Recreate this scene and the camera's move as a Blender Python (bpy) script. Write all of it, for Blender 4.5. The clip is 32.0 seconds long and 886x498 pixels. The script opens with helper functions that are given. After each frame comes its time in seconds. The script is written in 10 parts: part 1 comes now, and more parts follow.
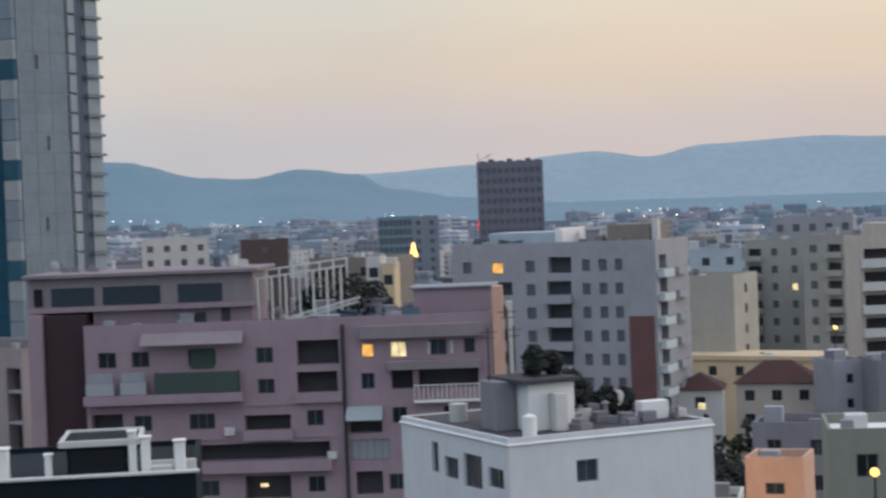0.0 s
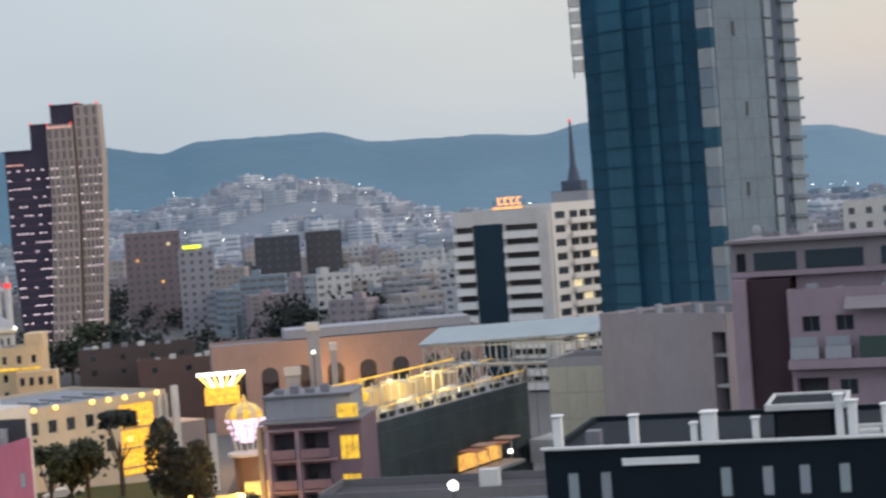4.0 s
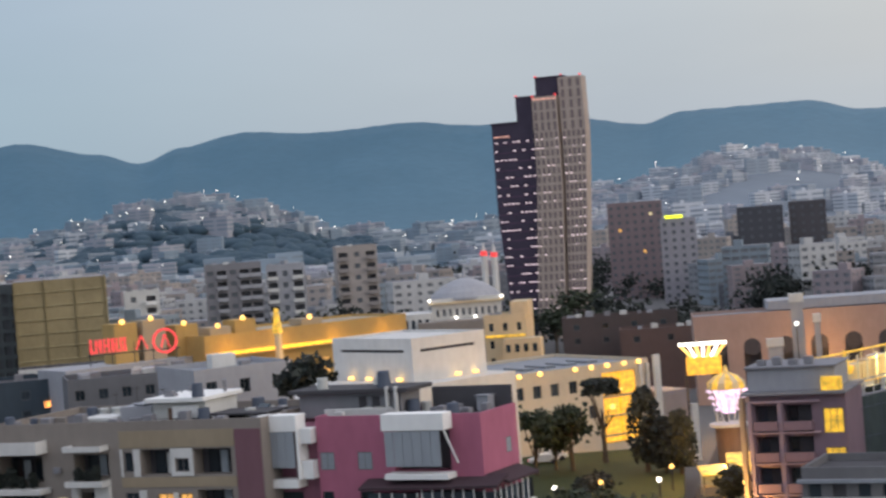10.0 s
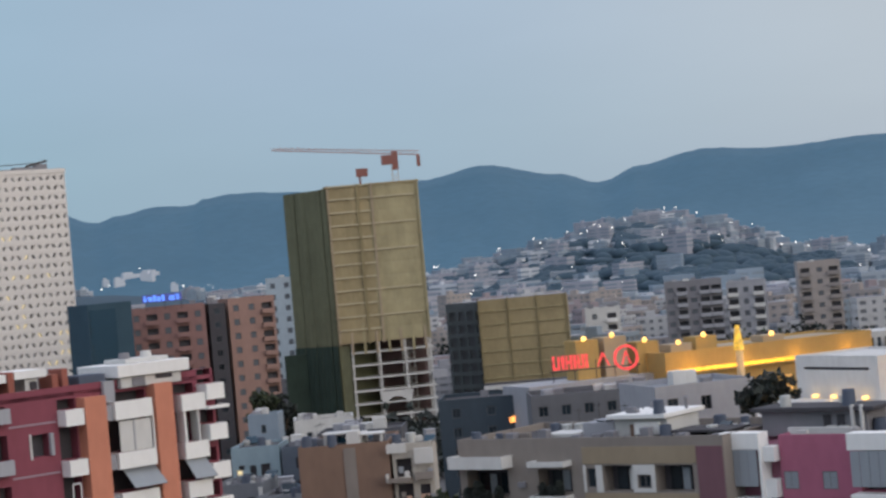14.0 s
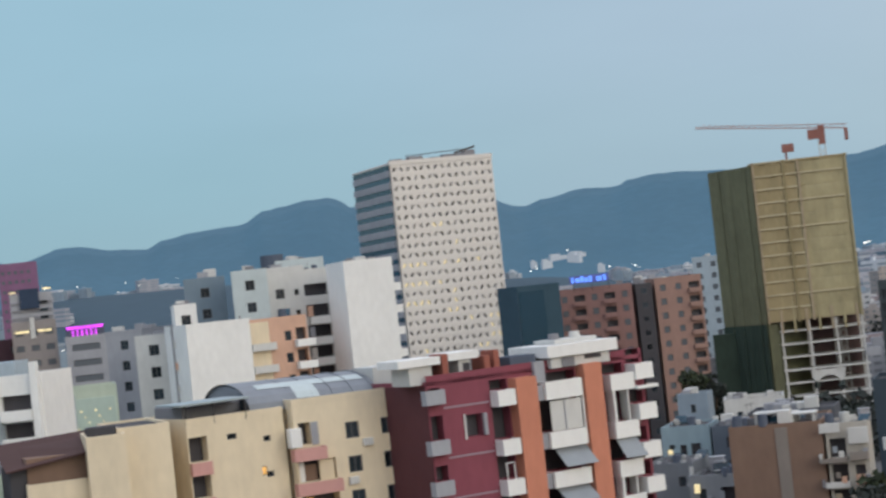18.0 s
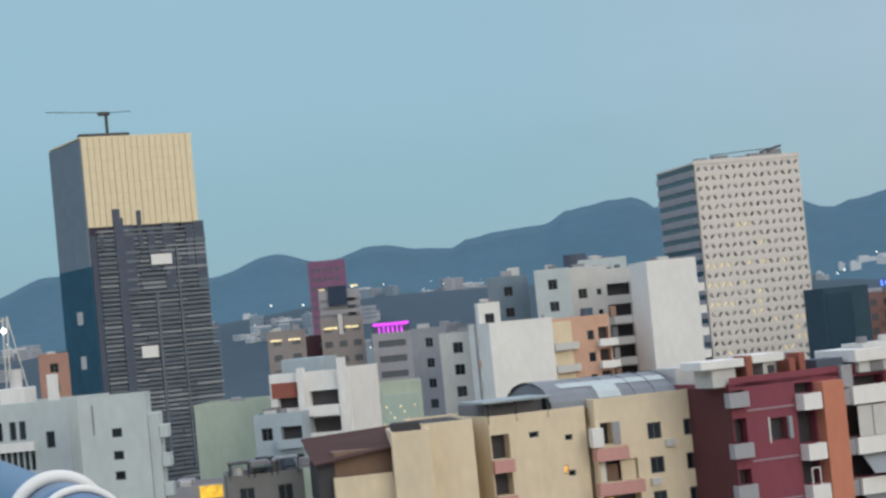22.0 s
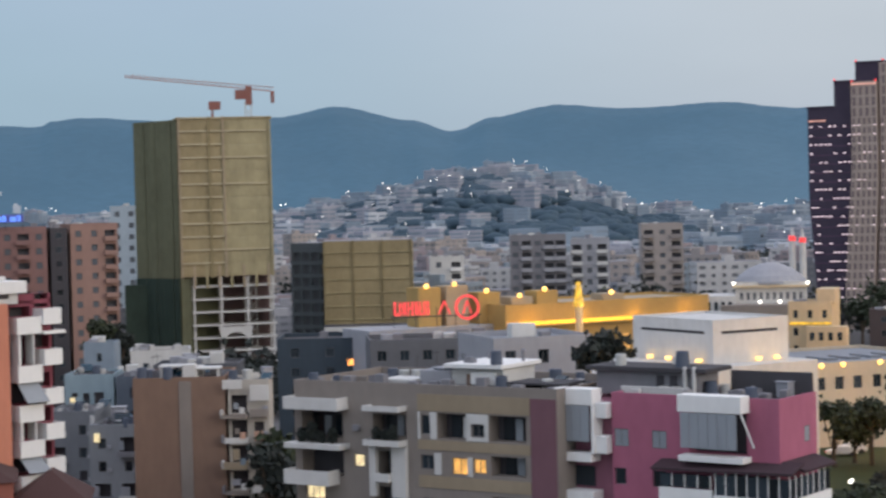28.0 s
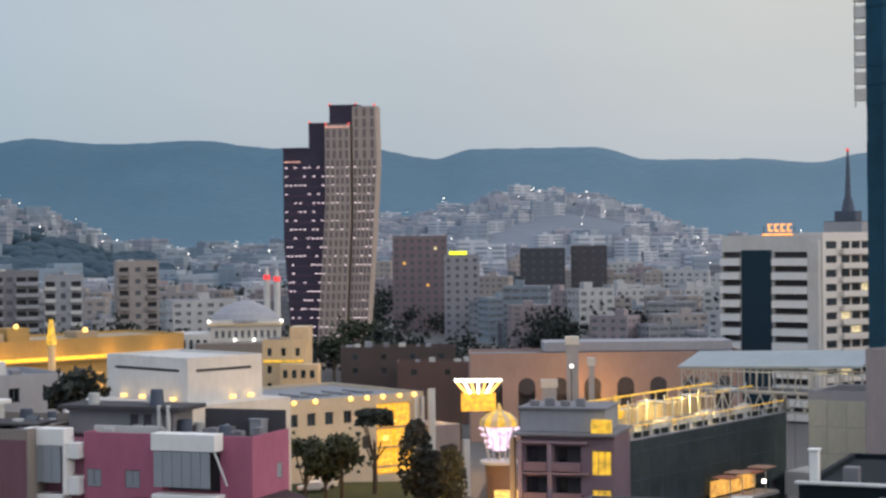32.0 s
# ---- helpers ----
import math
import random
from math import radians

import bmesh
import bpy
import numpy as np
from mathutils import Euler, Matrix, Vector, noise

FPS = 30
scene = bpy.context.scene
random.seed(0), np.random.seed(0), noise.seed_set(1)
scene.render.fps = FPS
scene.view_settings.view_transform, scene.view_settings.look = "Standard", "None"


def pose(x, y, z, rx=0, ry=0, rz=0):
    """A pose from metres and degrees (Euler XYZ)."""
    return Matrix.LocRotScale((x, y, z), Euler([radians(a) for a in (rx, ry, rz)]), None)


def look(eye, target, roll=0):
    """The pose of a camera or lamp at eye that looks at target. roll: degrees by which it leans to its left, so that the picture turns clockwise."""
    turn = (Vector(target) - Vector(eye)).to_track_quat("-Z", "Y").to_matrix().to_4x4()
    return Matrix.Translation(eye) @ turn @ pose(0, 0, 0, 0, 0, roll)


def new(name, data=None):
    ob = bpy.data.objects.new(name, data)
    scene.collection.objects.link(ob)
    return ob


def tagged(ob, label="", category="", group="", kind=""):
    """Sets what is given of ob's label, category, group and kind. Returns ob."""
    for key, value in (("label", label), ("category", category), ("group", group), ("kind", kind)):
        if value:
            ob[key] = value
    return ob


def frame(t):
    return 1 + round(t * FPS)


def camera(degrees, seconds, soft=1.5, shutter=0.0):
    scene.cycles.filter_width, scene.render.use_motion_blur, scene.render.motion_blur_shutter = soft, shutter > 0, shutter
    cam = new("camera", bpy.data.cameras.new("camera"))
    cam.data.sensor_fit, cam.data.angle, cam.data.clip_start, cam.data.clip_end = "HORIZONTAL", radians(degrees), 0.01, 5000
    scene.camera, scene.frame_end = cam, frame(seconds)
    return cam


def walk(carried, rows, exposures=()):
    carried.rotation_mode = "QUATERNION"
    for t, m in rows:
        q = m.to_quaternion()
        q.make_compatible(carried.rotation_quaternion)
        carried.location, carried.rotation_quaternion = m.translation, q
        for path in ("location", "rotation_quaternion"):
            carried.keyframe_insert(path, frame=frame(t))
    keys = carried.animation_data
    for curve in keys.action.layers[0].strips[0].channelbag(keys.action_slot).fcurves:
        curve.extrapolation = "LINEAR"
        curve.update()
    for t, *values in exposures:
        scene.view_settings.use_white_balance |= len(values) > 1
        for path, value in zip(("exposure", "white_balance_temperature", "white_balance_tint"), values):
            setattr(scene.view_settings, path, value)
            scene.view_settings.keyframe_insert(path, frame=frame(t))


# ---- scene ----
# ---- the camera: it turns on one spot, high on a balcony ----
EYE = (0.0, 0.0, 42.0)
cam = camera(26.24, 32.0, soft=2.6, shutter=0.4)
# seconds, heading, tilt and lean in degrees; heading 0 is +y, growing towards +x
TURNS = [
    (0.0, 0.02, -1.36, -2.22), (0.5, -2.4, -0.81, -2.55), (1.0, -4.42, -0.63, -3.26), (1.5, -5.97, -0.69, -3.89),
    (2.0, -7.74, -0.58, -4.02), (2.5, -10.87, -0.39, -3.8), (3.0, -14.82, -0.49, -3.72), (3.5, -18.3, -0.92, -3.87),
    (4.0, -20.92, -1.26, -4.31), (4.5, -23.45, -1.19, -4.76), (6.5, -30.71, -1.51, -3.22), (7.0, -30.2, -2.51, -3.12),
    (7.5, -29.15, -3.2, -3.25), (8.0, -28.69, -3.11, -3.55), (8.5, -29.46, -2.58, -3.74), (9.0, -31.12, -2.06, -3.96),
    (9.5, -33.25, -1.57, -4.14), (10.0, -35.4, -1.06, -4.45), (10.5, -37.31, -0.6, -4.82), (11.0, -38.94, -0.23, -5.27),
    (11.5, -40.61, 0.07, -5.51), (12.0, -42.47, 0.32, -5.44), (12.5, -44.34, 0.46, -5.26), (13.0, -46.0, 0.5, -5.08),
    (13.5, -47.54, 0.51, -5.06), (14.0, -49.1, 0.6, -5.15), (14.5, -50.59, 0.73, -5.26), (16.5, -56.54, 0.95, -5.81),
    (17.0, -58.3, 1.01, -5.92), (17.5, -60.1, 1.1, -6.08), (18.0, -61.88, 1.26, -6.2), (18.5, -63.62, 1.43, -6.29),
    (19.0, -65.23, 1.55, -6.3), (19.5, -66.72, 1.64, -6.27), (20.0, -68.22, 1.79, -6.23), (20.5, -69.72, 2.02, -6.23),
    (21.0, -70.92, 2.23, -6.14), (21.5, -71.39, 2.3, -5.93), (22.0, -70.95, 2.18, -5.56), (22.5, -69.61, 1.85, -5.24),
    (23.0, -67.57, 1.45, -4.94), (23.5, -65.08, 1.09, -4.64), (24.0, -62.48, 0.68, -4.44), (24.5, -60.06, 0.23, -4.17),
    (25.0, -58.03, -0.13, -3.89), (25.5, -56.02, -0.41, -3.54), (27.5, -46.95, -1.3, -1.88), (28.0, -44.6, -1.36, -1.48),
    (28.5, -42.37, -1.32, -1.15), (29.0, -40.38, -1.21, -0.92), (29.5, -38.34, -1.07, -0.73), (30.0, -36.1, -0.97, -0.52),
    (30.5, -33.7, -0.89, -0.34), (31.0, -31.47, -0.77, -0.3), (31.5, -29.94, -0.65, -0.54), (32.0, -28.88, -0.5, -0.61),
]


def facing(heading, tilt, lean):
    h, p = radians(heading), radians(tilt)
    d = Vector((math.sin(h) * math.cos(p), math.cos(h) * math.cos(p), math.sin(p)))
    return look(EYE, Vector(EYE) + d * 100.0, lean)


walk(cam, [(t, facing(h, p, r)) for t, h, p, r in TURNS], exposures=[
    (0.0, 0.0, 6450, 11), (2.0, 0.06, 6430, 10), (4.0, 0.08, 6470, 11), (7.0, 0.06, 6560, 11), (8.0, 0.2, 6560, 11), (9.0, 0.06, 6560, 11), (11.0, -0.08, 6480, 13),
    (14.0, -0.08, 6380, 12), (17.0, 0.04, 6440, 9), (19.0, 0.06, 6460, 7), (21.5, 0.0, 6440, 6), (24.0, 0.08, 6460, 9), (25.5, 0.12, 6460, 11), (28.0, 0.02, 6440, 13),
    (30.0, -0.08, 6480, 11), (31.0, -0.12, 6500, 11), (32.0, -0.06, 6500, 11)])

# ---- dusk: the sun is down behind and to the right of the first view ----
SUN_HEADING, SUN_HEIGHT = 60.0, 8.0
world = bpy.data.worlds.new("dusk_sky")
scene.world = world
world.use_nodes = True
wn = world.node_tree
sky = wn.nodes.new("ShaderNodeTexSky")
sky.sky_type = "NISHITA"
sky.sun_disc = False
sky.sun_elevation = radians(SUN_HEIGHT)
sky.sun_rotation = radians(SUN_HEADING)
sky.air_density, sky.dust_density, sky.ozone_density = 1.0, 0.4, 3.0
# a thin evening veil of high haze lies over the clear sky: blue away from the sunset, cream and rose towards it
coord = wn.nodes.new("ShaderNodeTexCoord")
toward = wn.nodes.new("ShaderNodeVectorMath")
toward.operation = "DOT_PRODUCT"
toward.inputs[1].default_value = (math.sin(radians(SUN_HEADING)), math.cos(radians(SUN_HEADING)), 0.0)
wn.links.new(coord.outputs["Generated"], toward.inputs[0])
span = wn.nodes.new("ShaderNodeMapRange")
span.inputs["From Min"].default_value, span.inputs["From Max"].default_value = -1.0, 1.0
wn.links.new(toward.outputs["Value"], span.inputs["Value"])


def linear(c):
    return [((v / 255 + 0.055) / 1.055) ** 2.4 for v in c]


def veil_ramp(stops):
    r = wn.nodes.new("ShaderNodeValToRGB")
    r.color_ramp.interpolation = "EASE"
    for k, (at, c) in enumerate(stops):
        el = r.color_ramp.elements[k] if k < 2 else r.color_ramp.elements.new(at)
        el.position, el.color = at, (*linear(c), 1)
    wn.links.new(span.outputs[0], r.inputs[0])
    return r.outputs[0]


def veil_mix(fac, a, b, mode="MIX"):
    m = wn.nodes.new("ShaderNodeMix")
    m.data_type, m.blend_type, m.clamp_result = "RGBA", mode, False
    if isinstance(fac, float):
        m.inputs["Factor"].default_value = fac
    else:
        wn.links.new(fac, m.inputs["Factor"])
    for key, v in (("A", a), ("B", b)):
        if isinstance(v, tuple):
            m.inputs[key].default_value = (*v, 1)
        else:
            wn.links.new(v, m.inputs[key])
    return m.outputs["Result"]


rise = wn.nodes.new("ShaderNodeSeparateXYZ")
wn.links.new(coord.outputs["Generated"], rise.inputs[0])


def height_step(z0, z1):
    m = wn.nodes.new("ShaderNodeMapRange")
    m.interpolation_type = "SMOOTHSTEP"
    m.inputs["From Min"].default_value, m.inputs["From Max"].default_value = z0, z1
    wn.links.new(rise.outputs["Z"], m.inputs["Value"])
    return m.outputs[0]


low = veil_ramp(((0.0, (136, 172, 190)), (0.17, (145, 178, 194)), (0.3, (158, 183, 200)), (0.49, (184, 195, 206)), (0.6, (194, 202, 209)), (0.72, (199, 194, 198)), (0.8, (208, 196, 194)), (1.0, (224, 190, 165))))
mid = veil_ramp(((0.0, (140, 178, 197)), (0.17, (148, 183, 199)), (0.3, (164, 188, 204)), (0.49, (191, 201, 209)), (0.6, (206, 209, 210)), (0.72, (218, 204, 191)), (0.8, (229, 208, 187)), (1.0, (240, 205, 170))))
top = veil_ramp(((0.0, (150, 187, 206)), (0.17, (156, 190, 208)), (0.3, (171, 192, 210)), (0.49, (197, 206, 212)), (0.6, (213, 215, 211)), (0.72, (219, 217, 204)), (0.8, (233, 222, 198)), (1.0, (245, 225, 185))))
veil = veil_mix(height_step(0.03, 0.075), low, mid)
veil = veil_mix(height_step(0.06, 0.13), veil, top)
# overhead the cloud is nearly neutral and bright
veil = veil_mix(height_step(0.17, 0.62), veil, (1.0, 1.045, 1.21))
streak = wn.nodes.new("ShaderNodeMapping")
streak.inputs["Scale"].default_value = (3.0, 3.0, 12.0)
wn.links.new(coord.outputs["Generated"], streak.inputs[0])
wisps = wn.nodes.new("ShaderNodeTexNoise")
wisps.inputs["Scale"].default_value, wisps.inputs["Detail"].default_value = 1.6, 4
wn.links.new(streak.outputs[0], wisps.inputs[0])
soft_wisps = wn.nodes.new("ShaderNodeMapRange")
soft_wisps.inputs["From Min"].default_value, soft_wisps.inputs["From Max"].default_value = 0.3, 0.7
soft_wisps.inputs["To Min"].default_value, soft_wisps.inputs["To Max"].default_value = 0.975, 1.025
wn.links.new(wisps.outputs["Fac"], soft_wisps.inputs["Value"])
veil = veil_mix(1.0, veil, soft_wisps.outputs[0], "MULTIPLY")
lift = wn.nodes.new("ShaderNodeVectorMath")
lift.operation = "SCALE"
lift.inputs["Scale"].default_value = 1.0 / 0.15
wn.links.new(veil, lift.inputs[0])
cloud = wn.nodes.new("ShaderNodeMix")
cloud.data_type = "RGBA"
cloud.inputs["Factor"].default_value = 0.94
wn.links.new(sky.outputs[0], cloud.inputs["A"])
wn.links.new(lift.outputs[0], cloud.inputs["B"])
back = wn.nodes["Background"]
back.inputs["Strength"].default_value = 0.15
wn.links.new(cloud.outputs["Result"], back.inputs[0])
sun = new("sun", bpy.data.lights.new("sun", "SUN"))
sun.data.energy, sun.data.angle, sun.data.color = 1.0, radians(40), (1.0, 0.93, 0.85)
sh = radians(80)
sun.matrix_world = look((math.sin(sh) * 100, math.cos(sh) * 100, 42 + 100 * math.tan(radians(14))), (0, 0, 42))

# ---- materials ----
def node_mat(name):
    m = bpy.data.materials.new(name)
    m.use_nodes = True
    nt = m.node_tree
    return m, nt, nt.nodes["Principled BSDF"]


def plaster(name, col, rough=0.85, grain=0.18, stain=0.25, metal=0.0, bump=0.15, fine=1.5, coarse=0.22, streak=True):
    """Weathered wall or roof paint: large blotches, fine grain and rain streaks, in metres."""
    m, nt, p = node_mat(name)
    N, L = nt.nodes.new, nt.links.new
    tc = N("ShaderNodeTexCoord")
    big, small = N("ShaderNodeTexNoise"), N("ShaderNodeTexNoise")
    big.inputs["Scale"].default_value, big.inputs["Detail"].default_value = coarse, 5
    small.inputs["Scale"].default_value, small.inputs["Detail"].default_value = fine, 4
    mp = N("ShaderNodeMapping")
    mp.inputs["Scale"].default_value = (1.0, 1.0, 0.4) if streak else (1.0, 1.0, 1.0)
    L(tc.outputs["Object"], mp.inputs[0])
    L(mp.outputs[0], small.inputs[0])
    L(tc.outputs["Object"], big.inputs[0])
    add = N("ShaderNodeMath")
    add.operation = "MULTIPLY_ADD"
    L(small.outputs["Fac"], add.inputs[0])
    add.inputs[1].default_value = grain / max(stain, 0.01)
    L(big.outputs["Fac"], add.inputs[2])
    info = N("ShaderNodeObjectInfo")
    add2 = N("ShaderNodeMath")
    add2.operation = "MULTIPLY_ADD"
    L(info.outputs["Random"], add2.inputs[0])
    add2.inputs[1].default_value = 0.12
    L(add.outputs[0], add2.inputs[2])
    ramp = N("ShaderNodeMapRange")
    ramp.inputs["From Min"].default_value, ramp.inputs["From Max"].default_value = 0.35, 0.75 + grain / max(stain, 0.01)
    ramp.inputs["To Min"].default_value, ramp.inputs["To Max"].default_value = 1.0 - stain, 1.0 + stain * 0.35
    L(add2.outputs[0], ramp.inputs["Value"])
    mul = N("ShaderNodeMix")
    mul.data_type, mul.blend_type = "RGBA", "MULTIPLY"
    mul.inputs["Factor"].default_value = 1.0
    mul.inputs["A"].default_value = (*col, 1)
    L(ramp.outputs[0], mul.inputs["B"])
    L(mul.outputs["Result"], p.inputs["Base Color"])
    p.inputs["Roughness"].default_value, p.inputs["Metallic"].default_value = rough, metal
    p.inputs["Specular IOR Level"].default_value = 0.2 if rough > 0.65 else 0.45
    bp = N("ShaderNodeBump")
    bp.inputs["Strength"].default_value, bp.inputs["Distance"].default_value = bump, 0.03
    L(small.outputs["Fac"], bp.inputs["Height"])
    L(bp.outputs[0], p.inputs["Normal"])
    return m


def glow(name, col, power, base=(0.10, 0.09, 0.08)):
    m, nt, p = node_mat(name)
    p.inputs["Base Color"].default_value = (*base, 1)
    p.inputs["Emission Color"].default_value = (*col, 1)
    p.inputs["Emission Strength"].default_value = power
    tc, no, mr = nt.nodes.new("ShaderNodeTexCoord"), nt.nodes.new("ShaderNodeTexNoise"), nt.nodes.new("ShaderNodeMapRange")
    no.inputs["Scale"].default_value = 1.3
    nt.links.new(tc.outputs["Object"], no.inputs[0])
    nt.links.new(no.outputs["Fac"], mr.inputs[0])
    mr.inputs["From Min"].default_value, mr.inputs["From Max"].default_value = 0.3, 0.7
    mr.inputs["To Min"].default_value, mr.inputs["To Max"].default_value = power * 0.55, power * 1.3
    nt.links.new(mr.outputs[0], p.inputs["Emission Strength"])
    return m


def glass(name, col=(0.02, 0.028, 0.035), rough=0.12):
    m, nt, p = node_mat(name)
    N, L = nt.nodes.new, nt.links.new
    info, hsv = N("ShaderNodeObjectInfo"), N("ShaderNodeMapRange")
    hsv.inputs["To Min"].default_value, hsv.inputs["To Max"].default_value = 0.4, 2.0
    L(info.outputs["Random"], hsv.inputs[0])
    mul = N("ShaderNodeMix")
    mul.data_type, mul.blend_type = "RGBA", "MULTIPLY"
    mul.inputs["Factor"].default_value = 1.0
    mul.inputs["A"].default_value = (*col, 1)
    L(hsv.outputs[0], mul.inputs["B"])
    L(mul.outputs["Result"], p.inputs["Base Color"])
    p.inputs["Roughness"].default_value = rough
    p.inputs["Specular IOR Level"].default_value = 0.35
    no, bp, tc = N("ShaderNodeTexNoise"), N("ShaderNodeBump"), N("ShaderNodeTexCoord")
    no.inputs["Scale"].default_value = 0.6
    L(tc.outputs["Object"], no.inputs[0])
    bp.inputs["Strength"].default_value, bp.inputs["Distance"].default_value = 0.3, 0.02
    L(no.outputs["Fac"], bp.inputs["Height"])
    L(bp.outputs[0], p.inputs["Normal"])
    return m


def foliage(name, col):
    m, nt, p = node_mat(name)
    N, L = nt.nodes.new, nt.links.new
    geo, hue = N("ShaderNodeNewGeometry"), N("ShaderNodeHueSaturation")
    mr = N("ShaderNodeMapRange")
    mr.inputs["To Min"].default_value, mr.inputs["To Max"].default_value = 0.5, 1.3
    L(geo.outputs["Random Per Island"], mr.inputs[0])
    L(mr.outputs[0], hue.inputs["Value"])
    hue.inputs["Color"].default_value = (*col, 1)
    L(hue.outputs[0], p.inputs["Base Color"])
    p.inputs["Roughness"].default_value = 0.7
    return m


def woodland(name, col, haze, haze2=None):
    """Forested slope in the far distance; blue evening haze is added as emission."""
    m, nt, p = node_mat(name)
    N, L = nt.nodes.new, nt.links.new
    tc, a, b = N("ShaderNodeTexCoord"), N("ShaderNodeTexNoise"), N("ShaderNodeTexNoise")
    a.inputs["Scale"].default_value, a.inputs["Detail"].default_value = 0.004, 8
    b.inputs["Scale"].default_value, b.inputs["Detail"].default_value = 0.05, 3
    L(tc.outputs["Object"], a.inputs[0])
    L(tc.outputs["Object"], b.inputs[0])
    mx = N("ShaderNodeMath")
    mx.operation = "MULTIPLY"
    L(a.outputs["Fac"], mx.inputs[0])
    L(b.outputs["Fac"], mx.inputs[1])
    mr = N("ShaderNodeMapRange")
    mr.inputs["From Min"].default_value, mr.inputs["From Max"].default_value = 0.15, 0.4
    mr.inputs["To Min"].default_value, mr.inputs["To Max"].default_value = 0.8, 1.2
    L(mx.outputs[0], mr.inputs[0])
    mul = N("ShaderNodeMix")
    mul.data_type, mul.blend_type = "RGBA", "MULTIPLY"
    mul.inputs["Factor"].default_value = 1.0
    mul.inputs["A"].default_value = (*col, 1)
    L(mr.outputs[0], mul.inputs["B"])
    L(mul.outputs["Result"], p.inputs["Base Color"])
    p.inputs["Roughness"].default_value = 0.95
    # haze colour shifts along x and is emitted by the slope itself
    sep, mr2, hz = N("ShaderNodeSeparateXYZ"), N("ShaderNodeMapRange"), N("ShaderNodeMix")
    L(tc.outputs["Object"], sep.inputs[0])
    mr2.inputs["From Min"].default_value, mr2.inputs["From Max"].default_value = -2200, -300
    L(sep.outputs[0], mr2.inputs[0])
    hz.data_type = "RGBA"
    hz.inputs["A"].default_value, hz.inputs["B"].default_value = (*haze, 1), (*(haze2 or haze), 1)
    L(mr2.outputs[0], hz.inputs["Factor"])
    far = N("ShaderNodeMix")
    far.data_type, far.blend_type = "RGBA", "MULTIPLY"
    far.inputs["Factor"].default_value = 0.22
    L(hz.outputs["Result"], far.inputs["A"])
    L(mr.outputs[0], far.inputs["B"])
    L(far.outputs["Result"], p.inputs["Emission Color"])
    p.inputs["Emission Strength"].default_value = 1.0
    return m


PINK = plaster("dusty_pink_plaster", (0.35, 0.265, 0.305))
HOTPINK = plaster("bright_pink_plaster", (0.42, 0.14, 0.21))
MAROON = plaster("maroon_plaster", (0.25, 0.075, 0.10))
BRICKRED = plaster("brick_red_plaster", (0.33, 0.12, 0.09))
# maroon with the stairwell's shade mixed into the colour
STAIRMAROON = plaster("maroon_plaster_with_shade", (0.06, 0.036, 0.044))
SHADEMAROON = plaster("shaded_side_maroon", (0.115, 0.045, 0.05))
ROSEBRICK = plaster("rose_brick_plaster", (0.285, 0.17, 0.155))
SANDBRICK = plaster("sandy_brick_plaster", (0.335, 0.215, 0.18))
ORANGE = plaster("orange_plaster", (0.60, 0.245, 0.16))
PEACH = plaster("peach_plaster", (0.66, 0.42, 0.31))
CREAM = plaster("cream_plaster", (0.66, 0.54, 0.36))
CREAMLIGHT = plaster("pale_cream_plaster", (0.78, 0.67, 0.49))
# amber lamplight on the mall's walls is mixed into this render colour
AMBERWASH = plaster("amber_washed_render", (0.46, 0.31, 0.12))
BEIGE = plaster("beige_plaster", (0.265, 0.235, 0.21))
TAN = plaster("tan_plaster", (0.42, 0.34, 0.24))
OLDTAN = plaster("faded_tan_plaster", (0.33, 0.27, 0.19))
BROWN = plaster("brown_plaster", (0.24, 0.16, 0.12))
WHITE = plaster("white_paint", (0.82, 0.82, 0.80), stain=0.18)
OFFWHITE = plaster("off_white_plaster", (0.62, 0.62, 0.60))
GREY = plaster("grey_plaster", (0.36, 0.37, 0.40))
MIDGREY = plaster("mid_grey_plaster", (0.24, 0.24, 0.26))
CONCRETE = plaster("bare_concrete", (0.34, 0.34, 0.36), grain=0.3)
DARKROOF = plaster("dark_roof_felt", (0.075, 0.073, 0.08), streak=False)
GREYROOF = plaster("grey_roof_sheet", (0.22, 0.24, 0.27), rough=0.6, streak=False)
TILEROOF = plaster("brown_roof_tiles", (0.085, 0.047, 0.044), fine=8.0, streak=False)
BLACKWALL = plaster("black_painted_wall", (0.008, 0.015, 0.022), stain=0.4)
SLATE = plaster("slate_blue_wall", (0.10, 0.12, 0.16))
SLATEBLUE = plaster("slate_blue_plaster", (0.20, 0.26, 0.31))
PALEBLUE = plaster("pale_blue_plaster", (0.42, 0.50, 0.56))
COOLWHITE = plaster("cool_white_plaster", (0.53, 0.60, 0.61))
MINT = plaster("mint_green_plaster", (0.47, 0.545, 0.45))
# tan greyed by the distance haze mixed into it
HAZYTAN = plaster("hazy_tan_plaster", (0.30, 0.275, 0.268))
BLUENET = plaster("blue_scaffold_net", (0.010, 0.066, 0.120), rough=0.7, stain=0.5, coarse=0.12)
BLUENET2 = plaster("faded_blue_net", (0.026, 0.104, 0.165), rough=0.7, stain=0.4, coarse=0.12)
GREENNET = plaster("olive_scaffold_net", (0.37, 0.305, 0.175), rough=0.8, stain=0.45, coarse=0.1)
GREENNET2 = plaster("pale_olive_net", (0.41, 0.36, 0.215), rough=0.8, stain=0.4, coarse=0.15)
NETLINE = plaster("olive_scaffold_tube", (0.30, 0.25, 0.14))
SLABTAN = plaster("dusty_slab_edge", (0.50, 0.44, 0.30))
NETLOW = plaster("dark_teal_net", (0.045, 0.070, 0.055), rough=0.8, stain=0.4)
